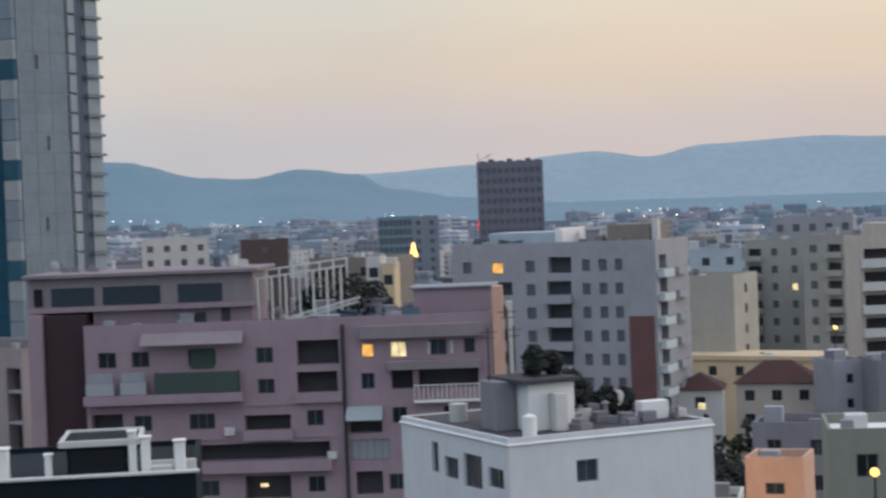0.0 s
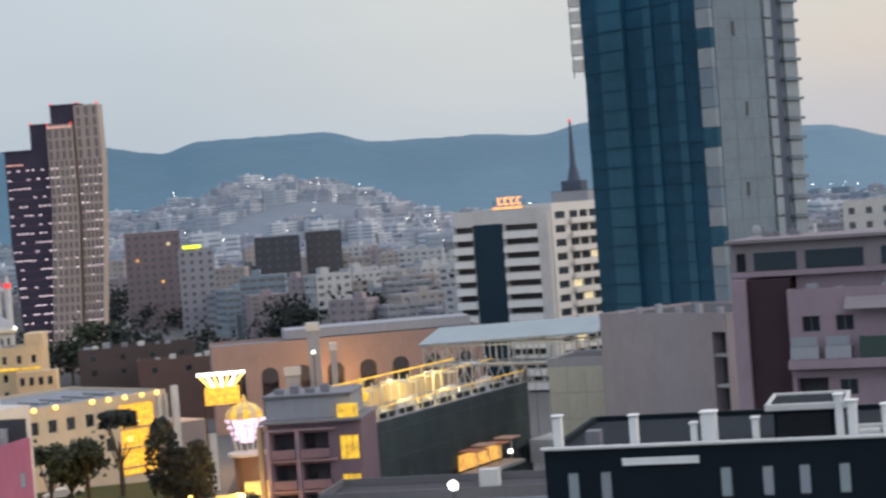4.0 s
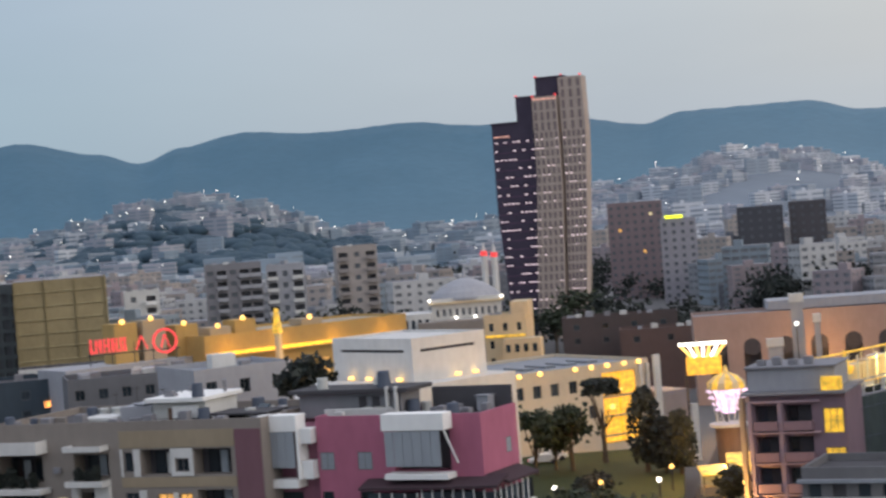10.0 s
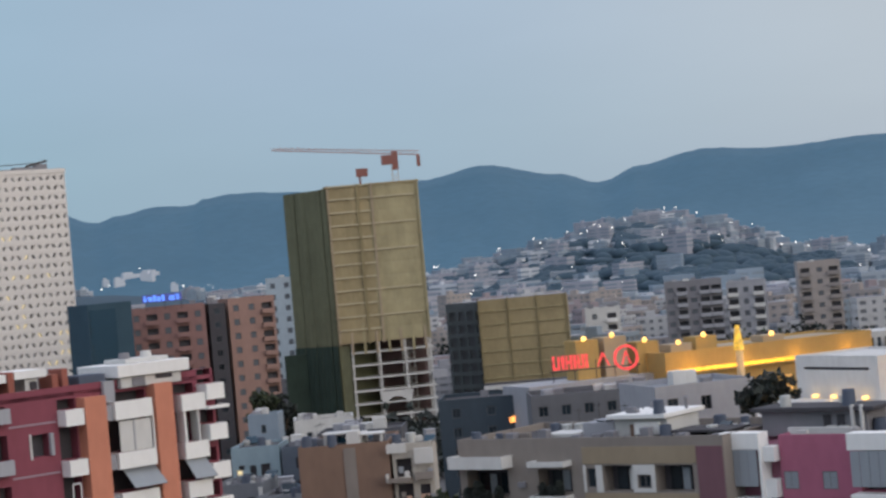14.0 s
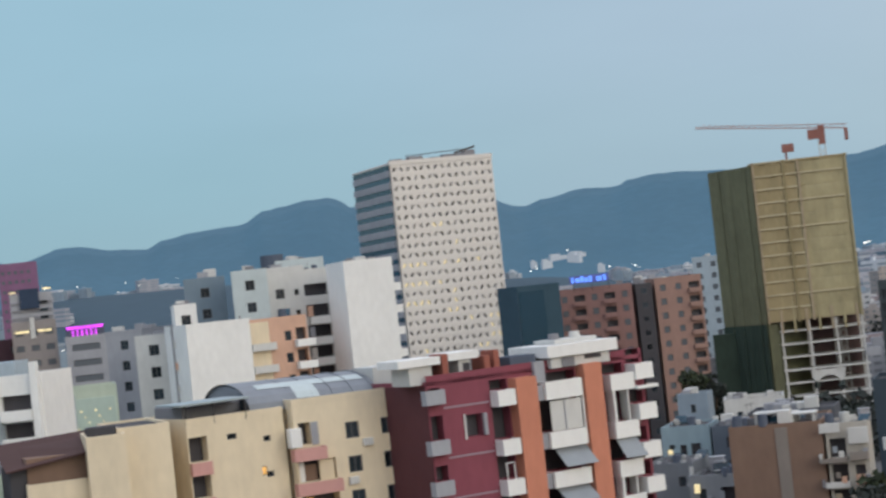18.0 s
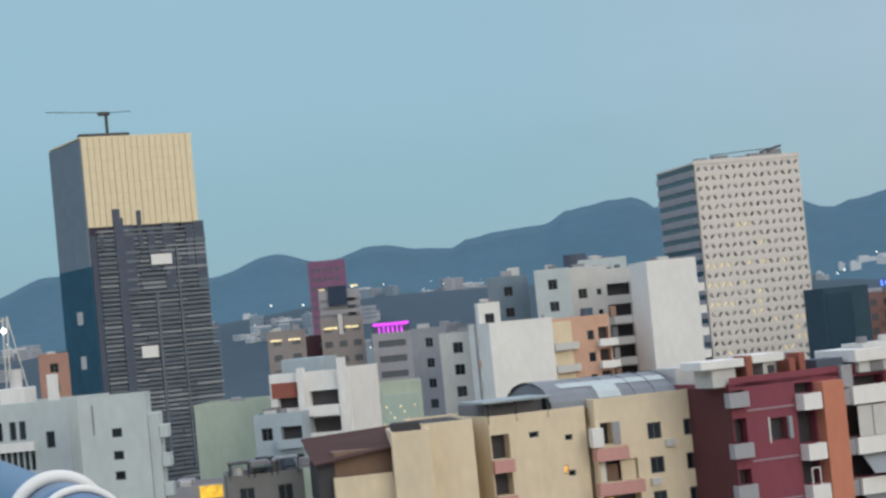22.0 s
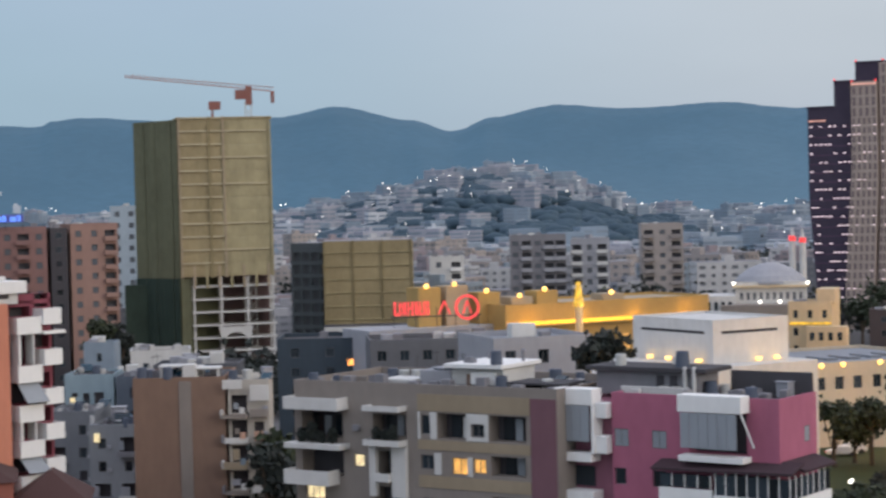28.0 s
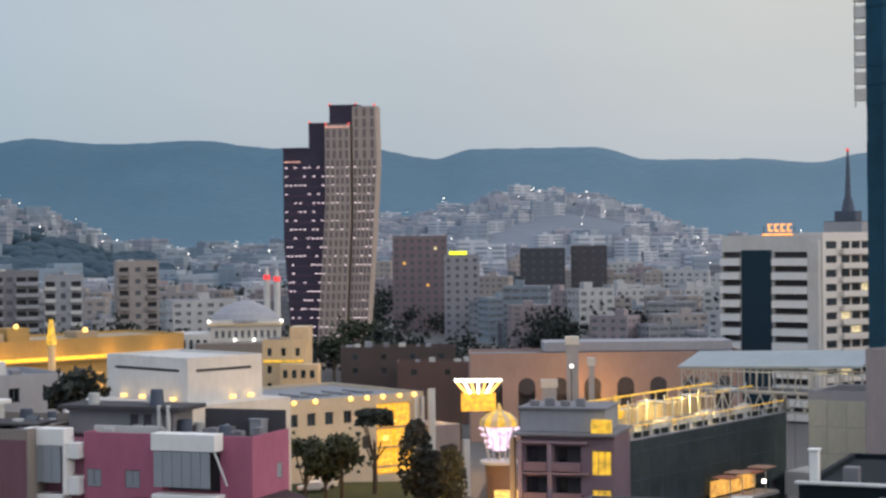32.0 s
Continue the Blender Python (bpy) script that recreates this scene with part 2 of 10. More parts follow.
GREENDARK = plaster("dark_olive_net", (0.165, 0.17, 0.105), rough=0.8, stain=0.4, coarse=0.1)
NETDARK = plaster("dark_green_net", (0.075, 0.10, 0.10), rough=0.8, stain=0.5)
GOLDCLAD = plaster("pale_gold_cladding", (0.80, 0.69, 0.47), rough=0.5, stain=0.12)
LOUVRE2 = plaster("pale_grey_louvre", (0.25, 0.28, 0.305), rough=0.5, stain=0.3)
LOUVRE = plaster("grey_louvre", (0.135, 0.17, 0.205), rough=0.5, stain=0.3)
PALECLAD = plaster("pale_stone_cladding", (0.73, 0.695, 0.65), stain=0.12)
LEDSTONE = plaster("bronze_stone_cladding", (0.46, 0.38, 0.33))
LEDDARK = plaster("dark_facade_panel", (0.07, 0.058, 0.088))
LEDSLOT = plaster("bronze_window_slot", (0.23, 0.185, 0.185))
LEDVIOLET = plaster("violet_floor_band", (0.12, 0.07, 0.12))
SHUTTER = plaster("grey_roller_shutter", (0.30, 0.33, 0.36), rough=0.6, fine=1.0)
AWNING = plaster("dull_green_awning", (0.06, 0.09, 0.08))
SHEETBLUE = plaster("blue_grey_canopy", (0.32, 0.38, 0.40), rough=0.5)
# near-black colour stands for the shade inside rooms and loggias
VOID = plaster("painted_interior_shade", (0.075, 0.072, 0.08))
STEEL = plaster("white_steel", (0.55, 0.56, 0.54), rough=0.5, metal=0.2)
DARKSTEEL = plaster("dark_steel", (0.06, 0.06, 0.065), rough=0.5, metal=0.5)
REDSTEEL = plaster("red_crane_paint", (0.27, 0.11, 0.09), rough=0.5)
FRAME = plaster("window_frame_paint", (0.15, 0.15, 0.155), stain=0.1)
PANE = glass("dark_window_glass")
# mid-grey base colour carries the sky-lit look of these panes
PANEPALE = glass("sky_lit_glass", (0.25, 0.25, 0.255), 0.3)
# paler copies of pane and recess, with distance haze in the colour
FARPANE = plaster("haze_paled_window_row", (0.135, 0.15, 0.17))
FARVOID = plaster("haze_paled_recess_shade", (0.10, 0.105, 0.12))
PANEBLUE = glass("blue_curtain_glass", (0.02, 0.05, 0.075), 0.08)
LIT = glow("warm_window_light", (1.0, 0.50, 0.10), 1.0)
LITWHITE = glow("cool_window_light", (1.0, 0.82, 0.45), 1.0)
LAMPWHITE = glow("white_lamp", (1.0, 0.95, 0.85), 5.0)
LAMPWARM = glow("warm_lamp", (1.0, 0.58, 0.13), 3.2)
NEONAMBER = glow("amber_cornice_light", (1.0, 0.52, 0.02), 2.0)
NEONYEL = glow("yellow_neon", (1.0, 0.58, 0.02), 0.95)
ENTRANCE = glow("amber_entrance_light", (1.0, 0.47, 0.02), 1.35)
NEONRED = glow("red_neon", (1.0, 0.035, 0.04), 1.25)
SIGNBLUE = glow("bright_blue_neon", (0.10, 0.28, 1.0), 1.6)
NEONMAG = glow("magenta_neon", (0.75, 0.03, 0.95), 1.4)
NEONORANGE = glow("orange_neon", (1.0, 0.38, 0.08), 2.2)
LEDWHITE = glow("white_led", (1.0, 0.80, 0.86), 1.3)
BARK = plaster("bark", (0.10, 0.075, 0.055), fine=6)
LEAF = foliage("park_leaves", (0.024, 0.036, 0.014))
LEAFDARK = foliage("cypress_leaves", (0.012, 0.019, 0.015))
GRASS = plaster("lawn_grass", (0.034, 0.046, 0.014), streak=False, fine=1.5)
ASPHALT = plaster("asphalt", (0.055, 0.053, 0.052), streak=False)
PAVING = plaster("pavement_slabs", (0.20, 0.17, 0.15), streak=False, fine=1.2)
GROUND = plaster("town_ground", (0.13, 0.13, 0.13), streak=False, fine=0.2, coarse=0.02)
# the last colours given to woodland() are haze, emitted by the hill
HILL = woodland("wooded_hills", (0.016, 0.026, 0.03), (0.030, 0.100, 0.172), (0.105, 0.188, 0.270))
# foothill base colours with the blue of distance haze mixed in
FOOTHILL = plaster("haze_tinted_foothill_scrub", (0.048, 0.083, 0.113), streak=False, fine=0.05, coarse=0.006)
HAZYSCRUB = plaster("haze_tinted_slope_scrub", (0.052, 0.088, 0.118), streak=False, fine=0.05, coarse=0.006)
PALESLOPE = plaster("haze_paled_bare_slope", (0.19, 0.225, 0.265), streak=False, fine=0.05, coarse=0.006)
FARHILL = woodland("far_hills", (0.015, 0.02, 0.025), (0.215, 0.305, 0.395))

# ---- building blocks ----
def mesh_of(name, bm, mats):
    me = bpy.data.meshes.new(name)
    bm.to_mesh(me)
    bm.free()
    for m in (mats if isinstance(mats, (list, tuple)) else [mats]):
        me.materials.append(m)
    return me


def part(name, bm, material, parent, label=""):
    ob = new(name, mesh_of(name, bm, material))
    ob.parent = parent
    return tagged(ob, label)


def bm_box(bm, x0, x1, y0, y1, z0, z1, mi=0):
    v = [bm.verts.new((x, y, z)) for z in (z0, z1) for x, y in ((x0, y0), (x1, y0), (x1, y1), (x0, y1))]
    for q in ((0, 3, 2, 1), (4, 5, 6, 7), (0, 1, 5, 4), (1, 2, 6, 5), (2, 3, 7, 6), (3, 0, 4, 7)):
        bm.faces.new([v[i] for i in q]).material_index = mi


def bm_bar(bm, a, b, r, sides=4):
    """A straight bar from a to b."""
    a, b = Vector(a), Vector(b)
    q = (b - a).to_track_quat("Z", "Y").to_matrix()
    ring = [[bm.verts.new(p + q @ Vector((r * math.cos(k), r * math.sin(k), 0))) for k in [math.tau * (i + 0.5) / sides for i in range(sides)]] for p in (a, b)]
    for i in range(sides):
        j = (i + 1) % sides
        bm.faces.new((ring[0][i], ring[0][j], ring[1][j], ring[1][i]))
    bm.faces.new(ring[0][::-1])
    bm.faces.new(ring[1])


def bm_round(bm, c, r0, r1, z0, z1, n=12, mi=0):
    lo = [bm.verts.new((c[0] + r0 * math.cos(math.tau * i / n), c[1] + r0 * math.sin(math.tau * i / n), z0)) for i in range(n)]
    hi = [bm.verts.new((c[0] + r1 * math.cos(math.tau * i / n), c[1] + r1 * math.sin(math.tau * i / n), z1)) for i in range(n)]
    for i in range(n):
        j = (i + 1) % n
        bm.faces.new((lo[i], lo[j], hi[j], hi[i])).material_index = mi
    bm.faces.new(lo[::-1]).material_index = mi
    bm.faces.new(hi).material_index = mi


def empty(name, m, label, category, group="", kind=""):
    ob = new(name)
    ob.matrix_basis = m
    ob.empty_display_size = 1.0
    return tagged(ob, label, category, group, kind)


def solo(name, bm, mats, m, label, category, group="", kind=""):
    ob = new(name, mesh_of(name, bm, mats))
    ob.matrix_basis = m
    return tagged(ob, label, category, group, kind)


def lattice(us, zs, thick, y=0.0, bm=None):
    """A frame in one piece: bars between alternate lines, openings between the others."""
    bm = bm or bmesh.new()
    rows = [[[bm.verts.new((u, y + d, z)) for z in zs] for u in us] for d in (0.0, thick)]
    solid = {(i, j) for i in range(len(us) - 1) for j in range(len(zs) - 1) if not (i % 2 and j % 2)}
    for i, j in solid:
        c = ((i, j), (i + 1, j), (i + 1, j + 1), (i, j + 1))
        bm.faces.new([rows[0][a][b] for a, b in c])
        bm.faces.new([rows[1][a][b] for a, b in reversed(c)])
        for (di, dj), (p, q) in (((0, -1), (0, 1)), ((1, 0), (1, 2)), ((0, 1), (2, 3)), ((-1, 0), (3, 0))):
            if (i + di, j + dj) not in solid:
                (a, b), (e, f) = c[p], c[q]
                bm.faces.new((rows[0][e][f], rows[0][a][b], rows[1][a][b], rows[1][e][f]))
    return bm


def tray(bm, w, out, h, t=0.12, floor=0.16):
    """A balcony in one piece: slab with a solid parapet on three sides."""
    o = [[bm.verts.new((x, y, z)) for x, y in ((0, -0.004), (0, -out), (w, -out), (w, -0.004))] for z in (0, h)]
    i = [[bm.verts.new((x, y, z)) for x, y in ((t, -0.004), (t, -out + t), (w - t, -out + t), (w - t, -0.004))] for z in (floor, h)]
    for k in range(3):
        bm.faces.new((o[0][k], o[0][k + 1], o[1][k + 1], o[1][k]))
        bm.faces.new((i[0][k + 1], i[0][k], i[1][k], i[1][k + 1]))
        bm.faces.new((o[1][k], o[1][k + 1], i[1][k + 1], i[1][k]))
    bm.faces.new(o[0][::-1])
    bm.faces.new(i[0])
    bm.faces.new((o[0][0], o[1][0], i[1][0], i[0][0]))
    bm.faces.new((o[0][3], i[0][3], i[1][3], o[1][3]))
    bm.faces.new((o[0][0], i[0][0], i[0][3], o[0][3]))


WINDOW_CACHE = {}


def window_meshes(w, h, kind):
    """Frame with a mullion, and pane, for an opening of that size; x across, z up, y inwards."""
    key = (round(w, 1), round(h, 1), kind)
    if key not in WINDOW_CACHE:
        w, h = key[0], key[1]
        t = 0.07
        n = max(1, round(w / 0.75))
        us = [0.0, t]
        for k in range(1, n):
            us += [w * k / n - 0.03, w * k / n + 0.03]
        bm = lattice(us + [w - t, w], [0.0, t, h - t, h], 0.08)
        fr = mesh_of("window", bm, FRAME)
        bm = bmesh.new()
        if kind == "shut":
            n = max(3, round(h / 0.22))
            for k in range(n):
                bm_box(bm, t, w - t, 0.0 + 0.02 * (k % 2), 0.06, t + (h - 2 * t) * k / n, t + (h - 2 * t) * (k + 0.93) / n)
        else:
            bm_box(bm, t, w - t, 0.03, 0.05, t, h - t)
        pn = mesh_of("pane", bm, {"win": PANE, "farwin": FARPANE, "lit": LIT, "litw": LITWHITE, "shut": SHUTTER, "yel": NEONYEL}[kind])
        WINDOW_CACHE[key] = (fr, pn)
    return WINDOW_CACHE[key]


class Building:
    """A block with its front's left corner at `at`; x runs along the front, y into the depth. Faces: f front, r right, l left, b back.
    u runs from left to right as one looks at a face, z is the height above the ground."""

    def __init__(self, name, label, at, rot, w, dep, top, wall, category="building", base=0.0, parapet=0.6, roof=None, group="", far=False):
        self.w, self.dep, self.top, self.base, self.wall_mat, self.parapet, self.far = w, dep, top, base, wall, parapet, far
        self.ob = empty(name, pose(at[0], at[1], 0, 0, 0, rot), label, category, group)
        self.ops = {"f": [], "r": [], "l": [], "b": []}
        self.roof_mat = roof or DARKROOF

    def to(self, face, u, d, z):
        """Local point on a face; d is outwards."""
        return {"f": (u, -d, z), "r": (self.w + d, u, z), "l": (-d, self.dep - u, z), "b": (self.w - u, self.dep + d, z)}[face]

    def turn(self, face):
        return {"f": 0, "r": 90, "l": -90, "b": 180}[face]

    def op(self, face, u0, u1, z0, z1, kind="win", depth=0.25):
        self.ops[face].append((u0, u1, z0, z1, kind, depth))

    def grid(self, face, us, zs, w, h, kind="win", depth=0.25):
        for z in zs:
            for u in us:
                self.op(face, u - w / 2, u + w / 2, z, z + h, kind, depth)

    def box(self, name, x0, x1, y0, y1, z0, z1, mat, label="", parent=None):
        bm = bmesh.new()
        bm_box(bm, x0, x1, y0, y1, z0, z1)
        bmesh.ops.bevel(bm, geom=bm.edges[:], offset=0.03, segments=1, affect="EDGES")
        return part(name, bm, mat, parent or self.ob, label)

    def balcony(self, face, u0, u1, z, out=1.2, h=1.0, mat=None, solid=True, name="balcony", label=""):
        """Slab with a solid parapet or a railing on its three free sides."""
        bm = bmesh.new()
        mat = mat or self.wall_mat
        w = u1 - u0
        if solid:
            tray(bm, w, out, h)
        else:
            bm_box(bm, 0, w, -out, -0.004, 0, 0.16)
            n = max(2, round(w / 0.4))
            us = []
            for i in range(n + 1):
                c = 0.03 + (w - 0.06) * i / n
                us += [c - 0.03, c + 0.03]
            lattice(us, [0.16, 0.2, h, h + 0.08], 0.06, -out, bm)
            for x in (0, w - 0.06):
                bm_box(bm, x, x + 0.06, -out + 0.065, -0.004, h, h + 0.08)
        ob = part(name, bm, mat, self.ob, label)
        ob.matrix_basis = Matrix.Translation(self.to(face, u0, 0, z)) @ pose(0, 0, 0, 0, 0, self.turn(face))
        return ob

    def panel(self, face, u0, u1, z0, z1, mat, out=0.05, name="panel", label=""):
        bm = bmesh.new()
        bm_box(bm, 0, u1 - u0, -out, -0.003, 0, z1 - z0)
        ob = part(name, bm, mat, self.ob, label)
        ob.matrix_basis = Matrix.Translation(self.to(face, u0, 0, z0)) @ pose(0, 0, 0, 0, 0, self.turn(face))
        return ob

    def done(self):
        bm = bmesh.new()
        for face, wide in (("f", self.w), ("r", self.dep), ("b", self.w), ("l", self.dep)):
            ops = [(max(o[0], 0.05), min(o[1], wide - 0.05), *o[2:]) for o in self.ops[face]]
            us = sorted({0.0, wide, *[round(v, 3) for o in ops for v in o[:2]]})
            zs = sorted({self.base, self.top, *[round(v, 3) for o in ops for v in o[2:4]]})
            keep = {}

            def vert(u, d, z):
                k = (round(u, 3), round(d, 3), round(z, 3))
                if k not in keep:
                    keep[k] = bm.verts.new(self.to(face, u, d, z))
                return keep[k]
            for a, b in zip(us, us[1:]):
                run = None
                for c, e in zip(zs, zs[1:]):
                    hole = any(o[0] - 1e-3 <= a and b <= o[1] + 1e-3 and o[2] - 1e-3 <= c and e <= o[3] + 1e-3 for o in ops)
                    if not hole:
                        bm.faces.new((vert(a, 0, c), vert(b, 0, c), vert(b, 0, e), vert(a, 0, e)))
            for u0, u1, z0, z1, kind, depth in ops:
                o = [(u0, z0), (u1, z0), (u1, z1), (u0, z1)]
                i4 = [bm.verts.new(self.to(face, u, -depth, z)) for u, z in o]
                o4 = [vert(u, 0, z) for u, z in o]
                for i in range(4):
                    j = (i + 1) % 4
                    bm.faces.new((o4[j], o4[i], i4[i], i4[j]))
                # backs of openings get the painted-in shade colour
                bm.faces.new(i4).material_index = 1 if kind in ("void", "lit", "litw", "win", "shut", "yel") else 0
                if kind in ("win", "lit", "litw", "shut", "yel"):
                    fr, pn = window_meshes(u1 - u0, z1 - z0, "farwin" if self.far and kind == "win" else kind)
                    mw = Matrix.Translation(self.to(face, u0, -depth + 0.1, z0)) @ pose(0, 0, 0, 0, 0, self.turn(face))
                    if self.far:
                        b = new("window", pn)
                        b.parent, b.matrix_basis = self.ob, mw
                    else:
                        a = new("window", fr)
                        a.parent, a.matrix_basis = self.ob, mw
                        b = new("pane", pn)
                        b.parent = a
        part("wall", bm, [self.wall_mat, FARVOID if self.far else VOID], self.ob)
        bm = bmesh.new()
        t, p = self.top, self.parapet
        e = 0.215 if p > 0 else 0.0
        bm_box(bm, e, self.w - e, e, self.dep - e, t + 0.003, t + 0.12)
        part("roof", bm, self.roof_mat, self.ob)
        if p > 0:
            bm = bmesh.new()
            k = 0.22
            loops = [[bm.verts.new((x, y, z)) for x, y in ((m, m), (self.w - m, m), (self.w - m, self.dep - m), (m, self.dep - m))] for m, z in ((0, t + 0.001), (0, t + 0.125 + p), (k, t + 0.125 + p), (k, t + 0.001))]
            for a in range(4):
                for i in range(4):
                    j = (i + 1) % 4
                    bm.faces.new((loops[a][i], loops[a][j], loops[(a + 1) % 4][j], loops[(a + 1) % 4][i]))
            part("parapet", bm, self.wall_mat, self.ob)
        return self.ob


ROOF_THINGS = {}


def roof_thing(kind):
    """Shared meshes of small roof fittings, standing on z = 0."""
    if kind in ROOF_THINGS:
        return ROOF_THINGS[kind]
    bm = bmesh.new()
    if kind == "air_conditioner":
        bm_box(bm, 0, 0.9, 0, 0.4, 0.12, 0.8)
        bm_round(bm, (0.3, 0.2), 0.05, 0.05, 0, 0.12, 6)
        bmesh.ops.bevel(bm, geom=bm.edges[:], offset=0.02, segments=1, affect="EDGES")
        mat = OFFWHITE
    elif kind == "water_tank":
        bm_round(bm, (0, 0), 0.55, 0.55, 0, 1.1, 16)
        for v in bm.verts:
            if v.co.z > 1:
                v.co.z += 0.0
        mat = STEEL
    elif kind == "dark_tank":
        bm_round(bm, (0, 0), 0.6, 0.5, 0, 1.3, 16)
        mat = SLATE
    elif kind == "satellite_dish":
        n = 16
        rings = [[bm.verts.new((r * math.cos(math.tau * i / n), -0.25 + 0.5 * r * r - 0.35 * r * math.sin(math.tau * i / n), 0.9 + r * math.sin(math.tau * i / n))) for i in range(n)] for r in (0.08, 0.3, 0.5)]
        for p, q in zip(rings, rings[1:]):
            for i in range(n):
                bm.faces.new((p[i], p[(i + 1) % n], q[(i + 1) % n], q[i]))
        bm.faces.new(rings[0][::-1])
        mat = OFFWHITE
    elif kind == "solar_heater":
        v = [bm.verts.new(p) for p in ((0, 0, 0.25), (1.8, 0, 0.25), (1.8, 1.0, 1.2), (0, 1.0, 1.2))]
        w = [bm.verts.new(q.co + Vector((0, -0.05, 0.08))) for q in v]
        bm.faces.new(v[::-1])
        bm.faces.new(w)
        for i in range(4):
            bm.faces.new((v[i], v[(i + 1) % 4], w[(i + 1) % 4], w[i]))
        for x in (0.1, 1.7):
            bm_bar(bm, (x, 1.0, 0), (x, 1.0, 1.2), 0.04)
        mat = PANEBLUE
    elif kind == "antenna":
        bm_bar(bm, (0, 0, 0), (0, 0, 2.6), 0.03)
        for k in range(5):
            bm_bar(bm, (-0.45 + 0.05 * k, 0.12 * k - 0.24, 2.3), (0.45 - 0.05 * k, 0.12 * k - 0.24, 2.3), 0.018)
        bm_bar(bm, (0, -0.3, 2.3), (0, 0.3, 2.3), 0.02)
        mat = DARKSTEEL
    elif kind == "vent_pipe":
        bm_round(bm, (0, 0), 0.14, 0.14, 0, 0.9, 8)
        bm_round(bm, (0, 0), 0.26, 0.08, 0.9, 1.05, 8)
        mat = MIDGREY
    elif kind == "roof_hut":
        bm_box(bm, 0, 1.8, 0, 1.4, 0, 1.9)
        bm_box(bm, -0.15, 1.95, -0.2, 1.5, 1.91, 2.02)
        mat = GREY
    else:
        bm_box(bm, 0, 1.2, 0, 0.9, 0, 0.35)
        bm_box(bm, 0.1, 0.9, 0.1, 0.7, 0.36, 0.62)
        mat = MIDGREY
    ROOF_THINGS[kind] = mesh_of(kind, bm, mat)
    return ROOF_THINGS[kind]


def roof_mess(b, x0, x1, y0, y1, z, n, seed, kinds=("air_conditioner", "water_tank", "dark_tank", "satellite_dish", "solar_heater", "antenna", "vent_pipe", "roof_hut", "roof_crate", "air_conditioner", "dark_tank", "roof_crate")):
    """Strews the fittings of a lived-in roof over a patch of it."""
    rnd = random.Random(seed)
    for k in range(n):
        kind = rnd.choice(kinds)
        ob = new(kind, roof_thing(kind))
        ob.parent = b.ob
        s = rnd.uniform(0.6, 1.05)
        ob.matrix_basis = Matrix.Translation((rnd.uniform(x0, x1), rnd.uniform(y0, y1), z)) @ pose(0, 0, 0, 0, 0, rnd.uniform(-30, 30)) @ Matrix.Diagonal((s, s, s, 1))


def lerp_table(tab, x):
    if x <= tab[0][0]:
        return tab[0][1]
    for (a, va), (b, vb) in zip(tab, tab[1:]):
        if x <= b:
            s = (x - a) / (b - a)
            s = s * s * (3 - 2 * s)
            return va + (vb - va) * s
    return tab[-1][1]


def polar(heading, r, z=0.0):
    h = radians(heading)
    return Vector((r * math.sin(h), r * math.cos(h), z))

# ---- land: one sheet of ground that rises into the foothills, and the hills behind ----
# heading and height of the built-up foothill crest, metres
FOOT = [(-100, 20), (-86, 40), (-79, 62), (-73, 78), (-69.5, 76), (-65, 66), (-60, 48), (-55, 28), (-51, 22), (-48, 38), (-46.3, 52), (-44.7, 66), (-43.2, 75), (-41.5, 66), (-40.2, 46),
        (-38.5, 22), (-34.5, 20), (-32.0, 46), (-30, 52), (-28.6, 62), (-27.2, 80), (-25.2, 76), (-23.4, 62), (-22.2, 40), (-21, 24), (-18, 22), (-12, 18), (-4, 14), (6, 10), (18, 8)]


def land(x, y):
    r = math.hypot(x, y)
    if r < 900:
        return 0.0
    h = math.degrees(math.atan2(x, y))
    crest = lerp_table(FOOT, h) if -100 <= h <= 18 else 8.0
    s = max(0.0, min(1.0, (r - 1350) / 800))
    up = s * s * (3 - 2 * s)
    if r > 2150:
        up = 1.0 - 0.5 * min(1.0, (r - 2150) / 450) ** 2
    return 8.0 * min(1.0, (r - 900) / 900) + max(0, crest - 8) * up


def build_ground():
    bm = bmesh.new()
    rings = [0, 20, 60, 120, 200, 320, 480, 700, 950] + [1200 + 90 * i for i in range(18)] + [3000, 3700, 4300, 4900]
    n = 360
    prev = None
    for r in rings:
        if r == 0:
            prev = [bm.verts.new((0, 0, 0))] * n
            continue
        row = []
        for i in range(n):
            p = polar(360 * i / n, r)
            row.append(bm.verts.new((p.x, p.y, land(p.x, p.y))))
        for i in range(n):
            j = (i + 1) % n
            if prev[i] is prev[j]:
                bm.faces.new((prev[i], row[j], row[i]))
            else:
                bm.faces.new((prev[i], prev[j], row[j], row[i]))
        prev = row
    for f in bm.faces:
        f.smooth = True
        c = f.calc_center_median()
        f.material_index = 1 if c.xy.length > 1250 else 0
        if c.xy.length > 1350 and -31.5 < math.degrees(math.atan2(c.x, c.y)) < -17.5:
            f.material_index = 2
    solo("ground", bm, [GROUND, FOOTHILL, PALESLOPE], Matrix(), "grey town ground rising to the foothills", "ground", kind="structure")


